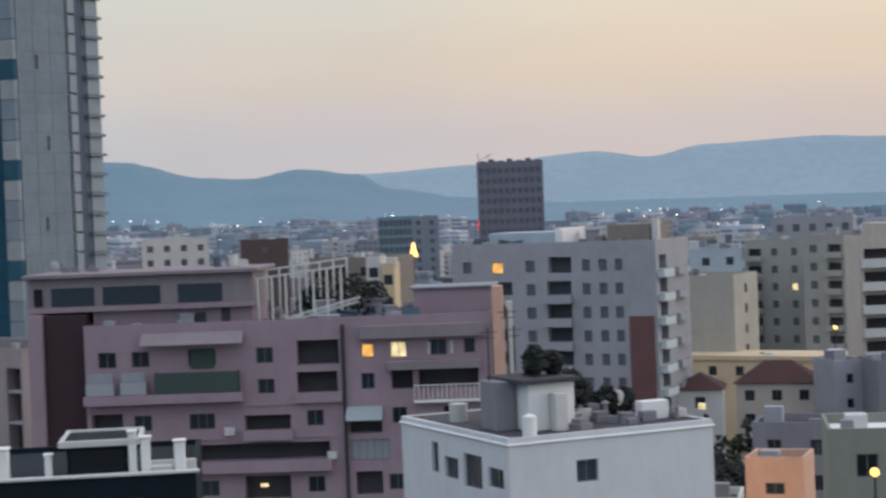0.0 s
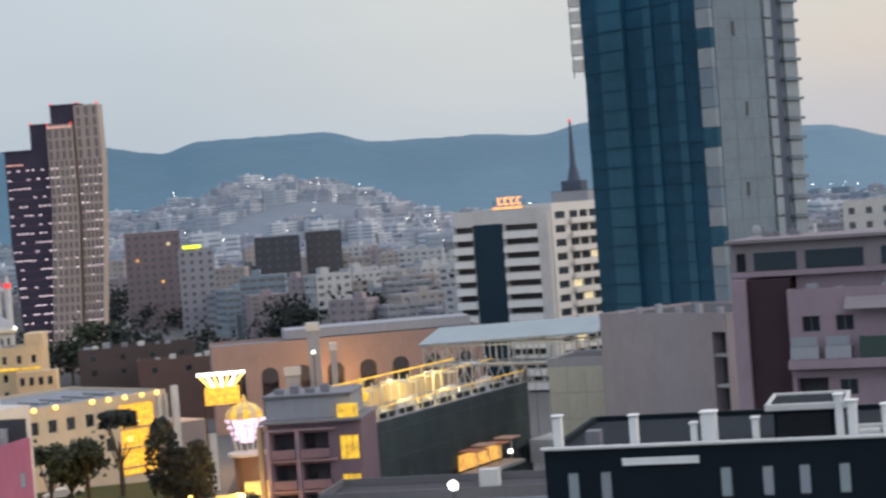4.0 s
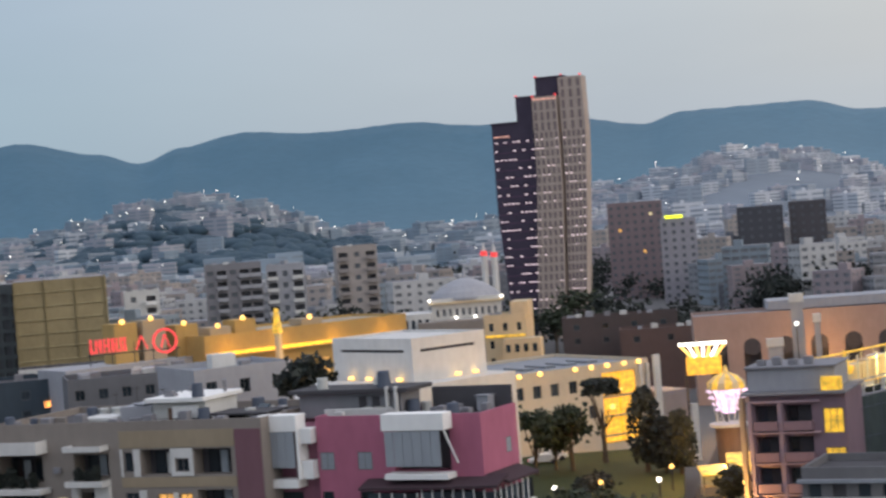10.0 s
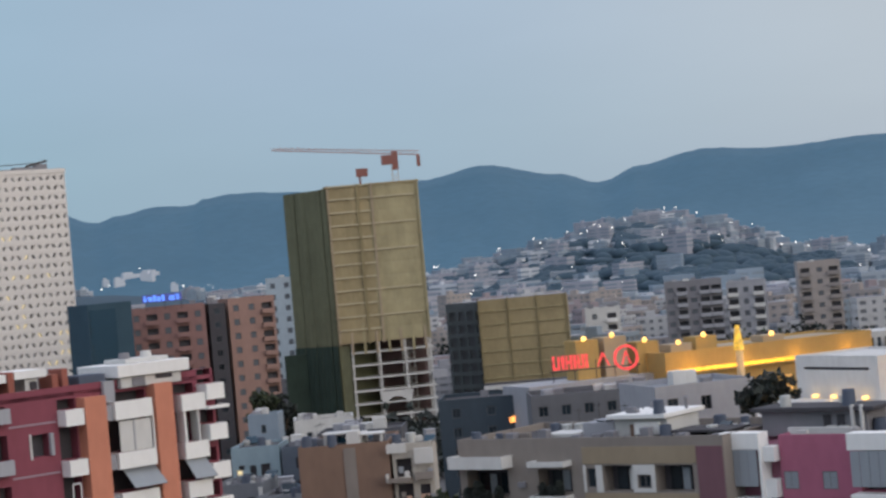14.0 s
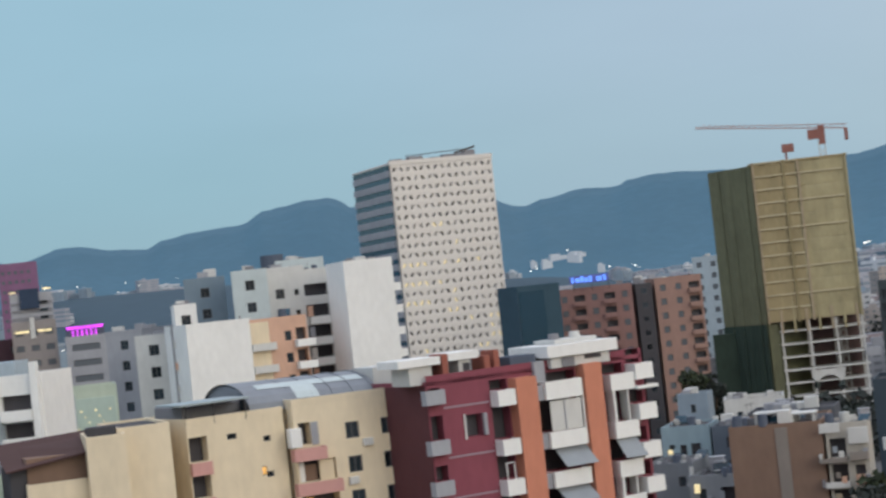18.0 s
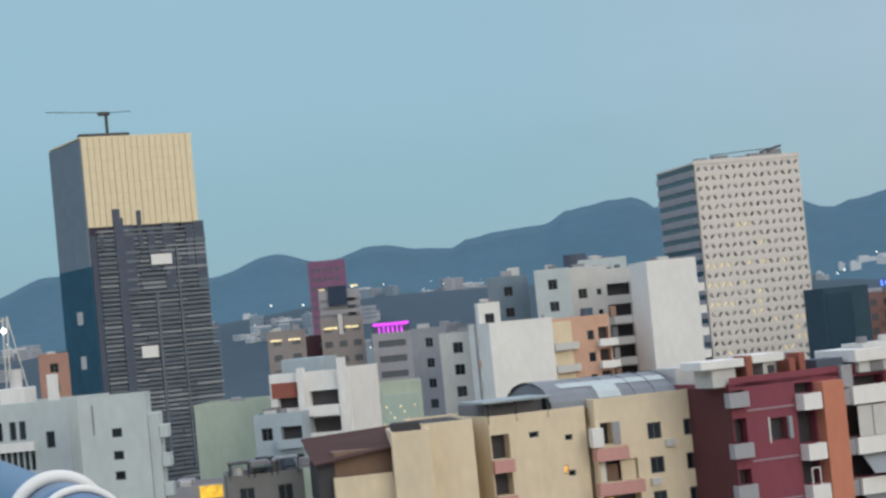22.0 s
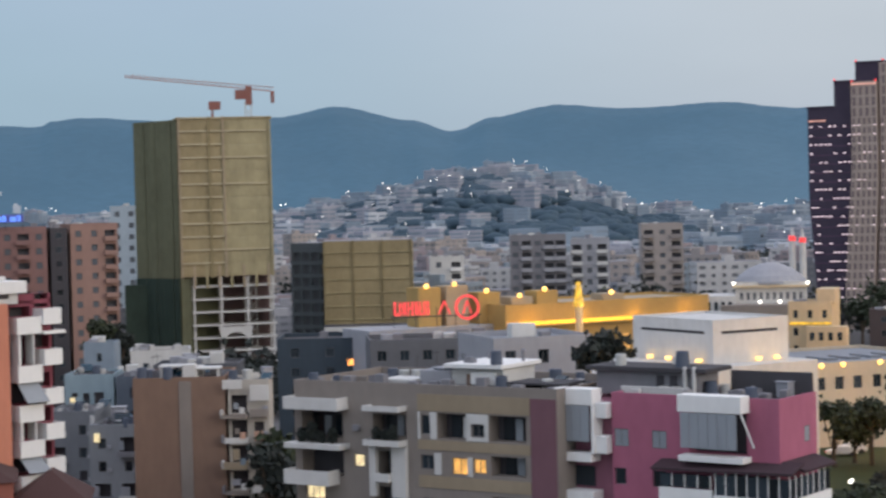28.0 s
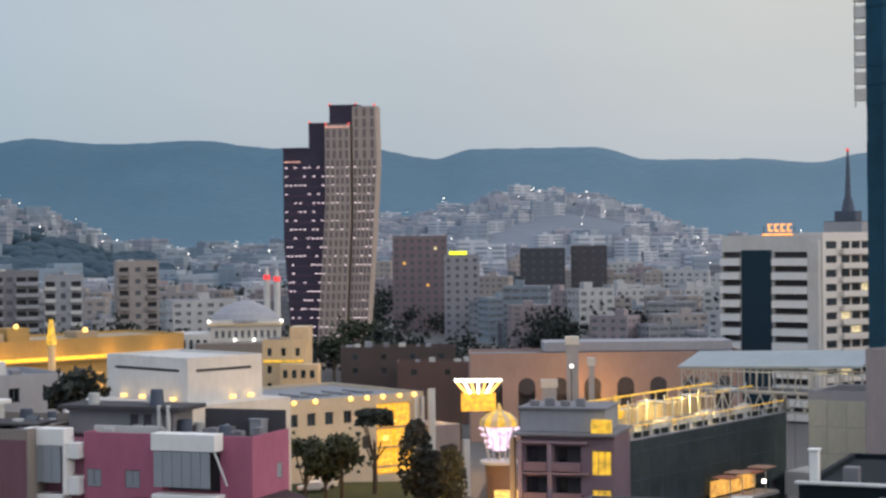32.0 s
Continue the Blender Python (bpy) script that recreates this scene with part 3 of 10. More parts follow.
# heading and angle of the skyline above the eye, degrees
NEAR_RIDGE = [(-120, 1.2), (-95, 1.5), (-84.6, 1.84), (-82.7, 2.43), (-80.5, 2.2), (-78, 1.97), (-76, 2.5), (-74.6, 2.13), (-73, 2.48), (-71.4, 2.24),
              (-70.7, 2.19), (-70.2, 2.4), (-69.2, 2.55), (-67.8, 2.62), (-67.1, 2.97), (-65.7, 3.15), (-65.2, 3.17), (-64.9, 3.09), (-64.5, 2.8), (-60.6, 2.66), (-59.3, 2.27), (-58.7, 2.43), (-57.5, 2.62), (-56.5, 2.55), (-56.1, 2.72), (-55.3, 2.8), (-51.5, 2.6), (-49.6, 2.71),
              (-47.7, 2.99), (-45.5, 2.55), (-44.2, 2.18), (-43, 2.57), (-41.1, 2.88), (-38.8, 2.72), (-36.2, 2.82), (-34, 2.58), (-31.5, 2.6), (-29, 2.22),
              (-28, 2.5), (-24.4, 2.52), (-22.5, 2.11), (-19.5, 2.1), (-17.8, 1.95), (-16.3, 2.2), (-13, 1.95), (-9.6, 1.6), (-6.9, 1.03), (-5.7, 0.97),
              (-4.2, 1.2), (-2.5, 1.0), (-1.5, 0.51), (0.9, 0.16), (4, -0.1), (30, -0.3), (90, 0.3)]
FAR_RIDGE = [(-30, 0.3), (-6, 0.6), (-2.2, 0.99), (1.1, 1.14), (4.7, 1.4), (6.3, 1.18), (8, 1.48), (11.3, 1.59), (13.2, 1.5), (20, 1.7), (35, 1.3), (60, 1.6), (90, 0.8)]


def hill_point(table, h, s, r_foot, r_top, rough=1.0):
    """Distance and height of a point on the ridge's front slope, s from foot to crest."""
    crest = 42.0 + r_top * math.tan(radians(lerp_table(table, h)))
    r = r_foot + (r_top - r_foot) * s
    p = polar(h, r)
    foot = land(p.x, p.y) - 6
    spur = noise.noise(Vector((h * 0.28, s * 1.6, 3.1))) * 0.5 + noise.noise(Vector((h * 0.9, s * 2.5, 7.7))) * 0.25
    z = foot + (crest - foot) * (s ** 1.25) * (1 + 0.5 * spur * (1 - s) * rough)
    return r, z + 5.0 * rough * noise.noise(Vector((h * 3.5, s * 9, 1.3))) * s * (1.0 if s < 1 else 0.35)


def build_hills(name, table, r_foot, r_top, r_end, mat, label, step=0.22, rough=1.0):
    """A long wooded ridge: its crest follows the skyline; spurs and gullies run down to its foot."""
    bm = bmesh.new()
    a0, a1 = table[0][0], table[-1][0]
    n = int((a1 - a0) / step)
    rows = []
    for i in range(n + 1):
        h = a0 + (a1 - a0) * i / n
        el = lerp_table(table, h)
        crest = 42.0 + r_top * math.tan(radians(el))
        col = []
        for k in range(15):
            s = k / 12
            r = r_foot + (r_top - r_foot) * s if s <= 1 else r_top + (r_end - r_top) * (s - 1) * 4
            p = polar(h, r)
            foot = land(p.x, p.y) - 6
            if s <= 1:
                r, z = hill_point(table, h, s, r_foot, r_top, rough)
            else:
                z = crest - 60 * (s - 1) * 12
            col.append(bm.verts.new((p.x, p.y, z)))
        rows.append(col)
    for a, b in zip(rows, rows[1:]):
        for k in range(14):
            bm.faces.new((a[k], b[k], b[k + 1], a[k + 1])).smooth = True
    solo(name, bm, mat, Matrix(), label, "hills", kind="structure")


build_ground()
build_hills("backdrop_hills", NEAR_RIDGE, 2650, 3700, 4200, HILL, "dark blue wooded hills behind the town, emitting their evening haze")
build_hills("backdrop_far_hills", FAR_RIDGE, 4250, 4600, 4750, FARHILL, "pale blue hills far beyond the town, emitting their evening haze", rough=0.4)

# ---- the pink apartment block and what stands round it ----
MAUVEGREY = plaster("mauve_grey_render", (0.27, 0.235, 0.25))
def pink_apartment_block():
    b = Building("apartment_block", "dusty pink apartment block with dark loggias and a set-back penthouse", (-32.2, 169.0), -2.6, 36.4, 13, 31.6, PINK)
    for u, w in ((2.0, 1.6), (5.0, 1.6), (10.5, 2.5), (16.1, 1.5)):
        b.op("f", u - w / 2, u + w / 2, 28.5, 29.9)
    b.op("f", 19.0, 22.7, 28.2, 30.4, "void", 1.4)
    b.op("f", 24.7, 25.8, 28.7, 29.9, "lit")
    b.op("f", 27.3, 28.7, 28.6, 30.0, "litw")
    b.op("f", 30.7, 32.3, 28.7, 30.1)
    b.op("f", 33.8, 34.8, 28.8, 30.1)
    b.op("f", 15.4, 16.9, 25.8, 27.1)
    b.op("f", 18.9, 22.5, 25.7, 27.6, "void", 1.4)
    b.op("f", 24.6, 25.8, 25.9, 27.3)
    b.op("f", 27.3, 29.2, 25.8, 27.5, "void", 1.2)
    b.op("f", 29.7, 35.0, 25.8, 27.6, "void", 1.2)
    b.op("f", 0.4, 3.2, 22.8, 24.4, "void", 1.2)
    for u, w in ((5.0, 1.6), (10.3, 2.3), (20.4, 1.5), (27.9, 1.3), (32.5, 1.4)):
        b.op("f", u - w / 2, u + w / 2, 22.8, 24.2)
    b.op("f", 14.1, 18.2, 22.5, 23.9, "void", 1.3)
    b.op("f", 23.4, 26.3, 22.0, 24.0, "void", 1.2)
    b.op("f", 9.6, 21.6, 19.9, 21.4, "void", 1.3)
    b.op("f", 1.0, 8.0, 19.9, 21.4, "void", 1.3)
    b.op("f", 23.5, 26.9, 19.6, 21.4, "shut")
    b.op("f", 28.0, 29.4, 19.8, 21.2)
    b.op("f", 13.9, 18.0, 16.4, 18.5, "void", 1.2)
    b.op("f", 10.0, 11.6, 16.8, 18.2)
    for u in (20.3, 27.5, 31.8):
        b.op("f", u - 0.75, u + 0.75, 16.9, 18.3)
    b.op("f", 23.8, 26.2, 16.5, 18.6, "void", 1.0)
    for z in (3.5, 6.5, 9.6, 12.8):
        for u in (3, 7, 12, 16, 20, 25, 29, 33):
            b.op("f", u - 0.7, u + 0.7, z, z + 1.4)
    b.balcony("f", 6.4, 13.8, 26.15, 1.1, 1.85, AWNING, label="long balcony with dull green screens")
    for u0, u1 in ((0.2, 2.7), (3.3, 5.6)):
        b.balcony("f", u0, u1, 26.15, 1.0, 1.1, GREY)
        b.box("balcony_glazing", u0 + 0.1, u1 - 0.1, -0.95, -0.88, 27.27, 28.1, SHUTTER, "grey glazing over the parapet")
    b.balcony("f", 0.0, 14.1, 25.3, 1.2, 0.82, PINK)
    b.box("window_box", 9.5, 11.6, -0.12, -0.01, 28.25, 30.0, AWNING, "dull green roller shade")
    b.box("grey_canopy", 24.6, 35.6, -0.9, -0.02, 30.35, 31.5, MAUVEGREY, "grey rendered overhang above the lit windows")
    b.box("grey_band", 27.0, 35.2, -1.15, -0.02, 27.55, 28.3, MAUVEGREY, "grey band above the balcony")
    for u in (30.6, 32.6):
        b.box("curtain_strip", u, u + 0.25, -0.04, -0.01, 28.8, 29.9, OFFWHITE)
    b.box("air_conditioner", 12.3, 13.2, -0.45, -0.02, 22.2, 22.9, OFFWHITE)
    b.box("air_conditioner", 21.4, 22.2, -0.45, -0.02, 19.8, 20.5, OFFWHITE)
    b.box("wall_lamp", 15.2, 15.9, 0.6, 0.8, 17.4, 17.7, LITWHITE, "small lit ceiling lamp in the loggia")
    b.balcony("f", 18.7, 22.9, 24.9, 0.5, 0.9)
    b.balcony("f", 14.0, 18.4, 21.7, 0.8, 0.95)
    b.balcony("f", 9.4, 21.8, 18.9, 0.9, 1.0)
    b.balcony("f", 29.3, 35.5, 24.6, 1.0, 1.5, WHITE, solid=False, label="white balustrade balcony")
    for z in (24.85, 21.9):
        b.panel("f", 0.0, 23.2, z - 0.12, z + 0.12, PINK, 0.12, "string_course")
    for u0, u1, z0, z1 in ((5.2, 14.3, 30.5, 31.5), (23.2, 26.4, 23.3, 24.4)):
        awn = bmesh.new()
        pts = [(u0, -0.1, z1), (u1, -0.1, z1), (u1, -1.3, z0), (u0, -1.3, z0)]
        up = [awn.verts.new(p) for p in pts]
        lo = [awn.verts.new((p[0], p[1], p[2] - 0.08)) for p in pts]
        awn.faces.new(up[::-1])
        awn.faces.new(lo)
        for i in range(4):
            awn.faces.new((up[i], up[(i + 1) % 4], lo[(i + 1) % 4], lo[i]))
        part("awning", awn, MAUVEGREY if u0 < 10 else SHEETBLUE, b.ob, "faded cloth awning over the loggia")
    b.box("corner_pillar", -5.2, -3.9, 0.6, 12, 0, 33.4, PINK)
    b.box("stair_wall", -3.88, -0.02, 1.2, 12, 0, 33.3, STAIRMAROON, "maroon stairwell wall darkened for its shade")
    pent = b.box("penthouse", -5.4, 15.0, 2.2, 12.8, 33.45, 36.6, MAUVEGREY, "set-back penthouse storey with a flat roof")
    for u0, u1 in ((-4.9, -4.1), (-3.3, 0.6), (1.4, 6.6), (8.2, 12.2)):
        b.box("penthouse_window", u0, u1, 2.06, 2.19, 34.1, 35.7, PANE, "", pent)
    b.box("penthouse_base", 0.3, 14.8, 2.6, 12.7, 31.8, 33.42, PINK)
    b.box("penthouse_eave", -5.8, 15.6, 1.5, 13.2, 36.62, 36.95, MAUVEGREY)
    b.box("penthouse_band", -5.5, 15.1, 1.9, 2.15, 33.5, 33.95, PINK)
    for u0, u1, z1 in ((9.4, 10.6, 33.1), (12.0, 12.8, 33.6)):
        b.box("roof_door", u0, u1, 2.42, 2.58, 31.9, z1, VOID)
    b.box("stair_head", 29.3, 36.6, 3.0, 9.0, 31.75, 34.4, PINK)
    b.box("stair_head_cap", 29.0, 36.9, 2.7, 9.3, 34.42, 34.6, GREYROOF)
    b.box("corner_fin", 36.42, 37.4, -0.3, 1.2, 24.0, 34.6, PEACH, "peach fin at the end of the block")
    b.box("corner_fin", 37.6, 38.2, 0.2, 1.0, 24.0, 33.2, OFFWHITE)
    b.box("downpipe", 22.95, 23.25, -0.35, -0.02, 0, 31.7, DARKSTEEL, "thick black pipe down the facade")
    for i in range(7):
        b.box("pergola_post", 15.3 + 1.25 * i, 15.5 + 1.25 * i, 2.4, 2.6, 31.75, 35.9 + 0.14 * i, OFFWHITE)
        b.box("pergola_post", 15.5 + 1.25 * i, 15.68 + 1.25 * i, 6.4, 6.6, 31.75, 36.5 + 0.14 * i, OFFWHITE)
    bm = bmesh.new()
    bm_bar(bm, (15.2, 2.5, 35.9), (23.2, 2.5, 36.8), 0.12)
    part("pergola_beam", bm, OFFWHITE, b.ob)
    bm = bmesh.new()
    bm_bar(bm, (15.2, 6.5, 36.5), (23.2, 6.5, 37.4), 0.12)
    part("pergola_beam", bm, OFFWHITE, b.ob)
    bm = bmesh.new()
    bm_bar(bm, (18.0, 1.6, 32.0), (24.5, 1.6, 33.6), 0.16)
    bm_bar(bm, (18.0, 3.2, 32.3), (24.5, 3.2, 33.9), 0.16)
    bm_box(bm, 18.5, 23.5, 1.6, 3.2, 32.35, 32.45)
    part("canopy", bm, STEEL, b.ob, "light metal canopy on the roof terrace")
    for u, s in ((1.6, 1.0), (4.2, 0.7), (25.8, 0.6), (27.4, 0.9)):
        b.box("roof_unit", u, u + s, 0.7, 0.7 + s, 31.75, 31.75 + 0.9 * s, GREY)
    roof_mess(b, 16, 29, 0.8, 10, 31.73, 22, 401)
    roof_mess(b, 0.5, 13, 0.4, 1.8, 31.73, 6, 402)
    roof_mess(b, -4, 14, 3, 12, 36.96, 9, 403)
    b.done()


def grey_apartment_block():
    b = Building("apartment_block", "grey apartment block with small square windows and a red end panel", (1.2, 240.0), -23.7, 26.7, 14, 36.0, GREY, far=True)
    zs = [33.1 - 2.9 * k for k in range(11)]
    b.grid("f", (17.8, 20.0, 22.0), zs, 1.0, 1.4)
    b.grid("f", (2.0, 10.5), zs, 1.2, 1.4)
    b.op("f", 5.3, 6.8, 33.0, 34.4, "lit")
    b.op("f", 12.9, 15.9, 32.9, 34.9, "void", 1.3)
    for z in zs[1:]:
        b.op("f", 12.6, 15.8, z, z + 1.7, "void", 1.2)
        b.balcony("f", 12.4, 16.0, z - 1.0, 1.0, 0.95)
        b.op("f", 4.4, 8.0, z, z + 1.7, "void", 1.2)
    b.panel("f", 23.2, 26.3, 12.0, 27.5, plaster("dusky_brick_panel", (0.17, 0.092, 0.088)), 0.25, "end_panel", "dark brick-red end panel")
    for z in zs:
        b.op("r", 1.5, 4.5, z, z + 1.7, "void", 1.0)
        b.balcony("r", 0.6, 5.0, z - 1.0, 0.9, 0.95, COOLWHITE)
        b.balcony("r", 7.6, 11.8, z - 1.0, 0.7, 0.95, GREY)
    b.box("roof_room", 4.3, 13.2, 2, 10, 36.15, 38.0, PALEBLUE)
    b.box("roof_room_wall", 13.4, 14.3, 1.4, 10, 36.15, 38.4, WHITE)
    b.box("roof_room", 19, 24.5, 5, 12, 36.15, 38.6, BEIGE)
    b.box("chimney", 24.8, 25.6, 5, 6, 36.15, 39.2, OFFWHITE)
    for x, y, s in ((1.5, 3, 0.9), (15.5, 4, 0.8), (17.0, 6, 1.1), (21, 2, 0.7)):
        b.box("roof_unit", x, x + s, y, y + s, 36.15, 36.15 + s, MIDGREY)
    roof_mess(b, 1, 25, 1, 12, 36.13, 16, 404)
    b.done()


def white_house():
    b = Building("house", "white flat-roofed house with a cluttered roof terrace", (2.8, 91.2), 24.7, 11.6, 12.9, 30.42, plaster("cool_white_house_paint", (0.64, 0.67, 0.69), stain=0.2), parapet=0.04)
    b.op("f", 3.7, 4.9, 28.1, 29.2)
    b.op("f", 3.7, 4.9, 24.9, 26.0)
    for u0, u1, z0, z1 in ((3.9, 4.7, 28.0, 29.6), (5.5, 7.1, 27.9, 29.0), (7.8, 9.9, 27.7, 29.4), (10.6, 12.3, 28.0, 29.0)):
        b.op("l", u0, u1, z0, z1)
        b.op("l", u0, u1, z0 - 3.1, z1 - 3.1)
    b.box("cornice", -0.1, 11.7, -0.1, 13.0, 30.2, 30.32, WHITE)
    room = b.box("roof_room", 2.2, 4.8, 2.0, 5.2, 30.54, 32.9, WHITE, "white stair house on the roof")
    b.box("roof_slab", 1.7, 5.0, 1.6, 5.6, 32.92, 33.15, DARKROOF, "", room)
    b.box("roof_room", 1.0, 2.1, 3.2, 5.0, 30.54, 33.0, MIDGREY)
    b.box("chimney", 3.3, 4.0, 1.2, 1.9, 30.54, 32.4, OFFWHITE)
    bm = bmesh.new()
    bm_round(bm, (1.5, 0.6), 0.35, 0.35, 30.54, 31.5, 14)
    bm_round(bm, (1.5, 0.6), 0.35, 0.1, 31.5, 31.62, 14)
    part("water_tank", bm, WHITE, b.ob, "white water tank")
    for x, y, s in ((4.6, 2.5, 0.9), (6.2, 4.0, 1.2), (8.4, 1.4, 0.8), (9.6, 3.0, 0.7), (7.2, 0.8, 0.5)):
        b.box("roof_unit", x, x + s, y, y + 0.7 * s, 30.54, 30.54 + 0.7 * s, MIDGREY)
    b.box("roof_box", 8.8, 10.4, 2.2, 2.9, 30.54, 31.5, WHITE)
    b.box("corner_lamp", 11.0, 11.3, 0.1, 0.4, 31.1, 31.4, LITWHITE)
    for i, (x, y, h) in enumerate(((0.3, 2.4, 2.6), (2.5, 4.6, 3.4), (3.3, 5.5, 2.4))):
        bm = bmesh.new()
        bm_bar(bm, (x, y, 33.2), (x, y, 33.2 + h), 0.05)
        bm_bar(bm, (x - 0.5, y, 33.0 + h), (x + 0.5, y, 33.0 + h), 0.03)
        bm_bar(bm, (x - 0.35, y, 32.7 + h), (x + 0.35, y, 32.7 + h), 0.03)
        part("antenna", bm, DARKSTEEL, b.ob)
    roof_mess(b, 0.6, 10.6, 0.6, 11.5, 30.53, 26, 405)
    b.done()


def black_house():
    b = Building("house", "black-walled house with white chimneys and narrow windows", (-23.6, 71.2), 6.2, 13.9, 11, 31.74, BLACKWALL, parapet=0.2, roof=BLACKWALL)
    for u in (1.1, 2.4, 7.1, 8.7, 10.1, 11.6):
        b.op("f", u - 0.22, u + 0.22, 30.0, 31.2, "win", 0.2)
        b.op("f", u - 0.22, u + 0.22, 27.6, 29.0, "win", 0.2)
    b.panel("f", 3.1, 6.1, 31.4, 31.68, WHITE, 0.12, "sign_bar", "white lintel bar")
    b.box("coping", -0.15, 14.05, -0.15, 0.25, 32.08, 32.2, OFFWHITE)
    for u, w, h in ((0.5, 0.36, 33.6), (3.55, 0.32, 33.5), (5.9, 0.24, 33.1), (6.5, 0.6, 33.5), (8.3, 0.26, 33.2), (11.5, 0.3, 33.95), (12.0, 0.36, 33.7), (13.3, 0.42, 33.5)):
        c = b.box("chimney", u - w / 2, u + w / 2, 0.4, 0.4 + max(0.4, w), 31.87, h - 0.27, WHITE, "white rendered chimney")
        b.box("chimney_cap", u - w / 2 - 0.06, u + w / 2 + 0.06, 0.34, 0.46 + max(0.4, w), h - 0.267, h - 0.18, WHITE, "", c)
        b.box("chimney_foot", u - w / 2 - 0.1, u + w / 2 + 0.1, 0.3, 0.5 + max(0.4, w), 31.87, 32.02, WHITE, "", c)
    room = b.box("roof_room", 9.0, 11.4, 0.7, 4.0, 31.87, 33.22, BLACKWALL, "dark roof room")
    b.box("roof_slab", 8.8, 11.7, 0.5, 4.3, 33.24, 33.36, BLACKWALL, "", room)
    for x0, x1, y0, y1 in ((8.7, 11.8, 0.4, 0.55), (8.7, 11.8, 4.25, 4.4), (8.7, 8.85, 0.56, 4.24), (11.65, 11.8, 0.56, 4.24)):
        b.box("roof_rim", x0, x1, y0, y1, 33.2, 33.46, OFFWHITE, "pale roof rim", room)
    b.box("window_band", 9.15, 11.2, 0.62, 0.69, 32.1, 33.1, PANE, "", room)
    b.box("terrace_wall", 11.9, 13.9, 0.9, 1.1, 31.87, 32.5, OFFWHITE)
    for u in (1.1, 2.4, 7.1, 8.7, 10.1, 11.6):
        b.box("blind", u - 0.2, u + 0.2, 0.03, 0.06, 30.05, 31.15, (SHUTTER, SHEETBLUE)[int(u) % 2], "pale blind behind narrow glass")
    b.box("terrace_unit", 12.2, 13.0, 0.4, 0.9, 31.87, 32.35, OFFWHITE)
    b.box("terrace_unit", 1.4, 2.0, 1.6, 2.2, 31.87, 32.6, MIDGREY)
    b.done()


def blank_wall_block():
    b = Building("apartment_block", "grey block with a blank end wall", (-57.8, 196.7), -31.5, 18.8, 14, 28.9, plaster("mauve_grey_plaster", (0.36, 0.32, 0.33)), parapet=0.3)
    b.op("f", 16.6, 18.5, 1.0, 27.4, "void", 1.4)
    for z in range(8):
        b.box("landing", 16.7, 18.4, 0.1, 1.3, 3.2 + 3.1 * z, 3.5 + 3.1 * z, GREY)
    for i in range(8):
        b.box("roof_unit", 1.5 + 2.0 * i, 2.1 + 2.0 * i, 1.0 + (i % 3), 1.6 + (i % 3), 29.05, 29.5 + 0.25 * (i % 3), GREY)
    b.done()


PALEPANEL = plaster("pale_straw_panel", (0.50, 0.49, 0.41), stain=0.35)


def panel_wall_block():
    b = Building("building", "pale grey panel-clad block beside the steel bridge", (-66.9, 205.4), -1.2, 6.6, 10, 23.6, CONCRETE, parapet=0.2)
    for k in range(7):
        for j in range(3):
            b.panel("f", 0.05 + 2.18 * j, 2.18 + 2.18 * j, 2.0 + 3.0 * k, 4.9 + 3.0 * k, PALEPANEL, 0.06 + 0.01 * ((k + j) % 3), "wall_panel")
    b.done()


COOLCONCRETE = plaster("cool_grey_concrete", (0.20, 0.25, 0.29), grain=0.35, stain=0.35)
JOINT = plaster("concrete_joint", (0.165, 0.20, 0.23))
COOLPALE = plaster("cool_pale_panel", (0.29, 0.335, 0.365))


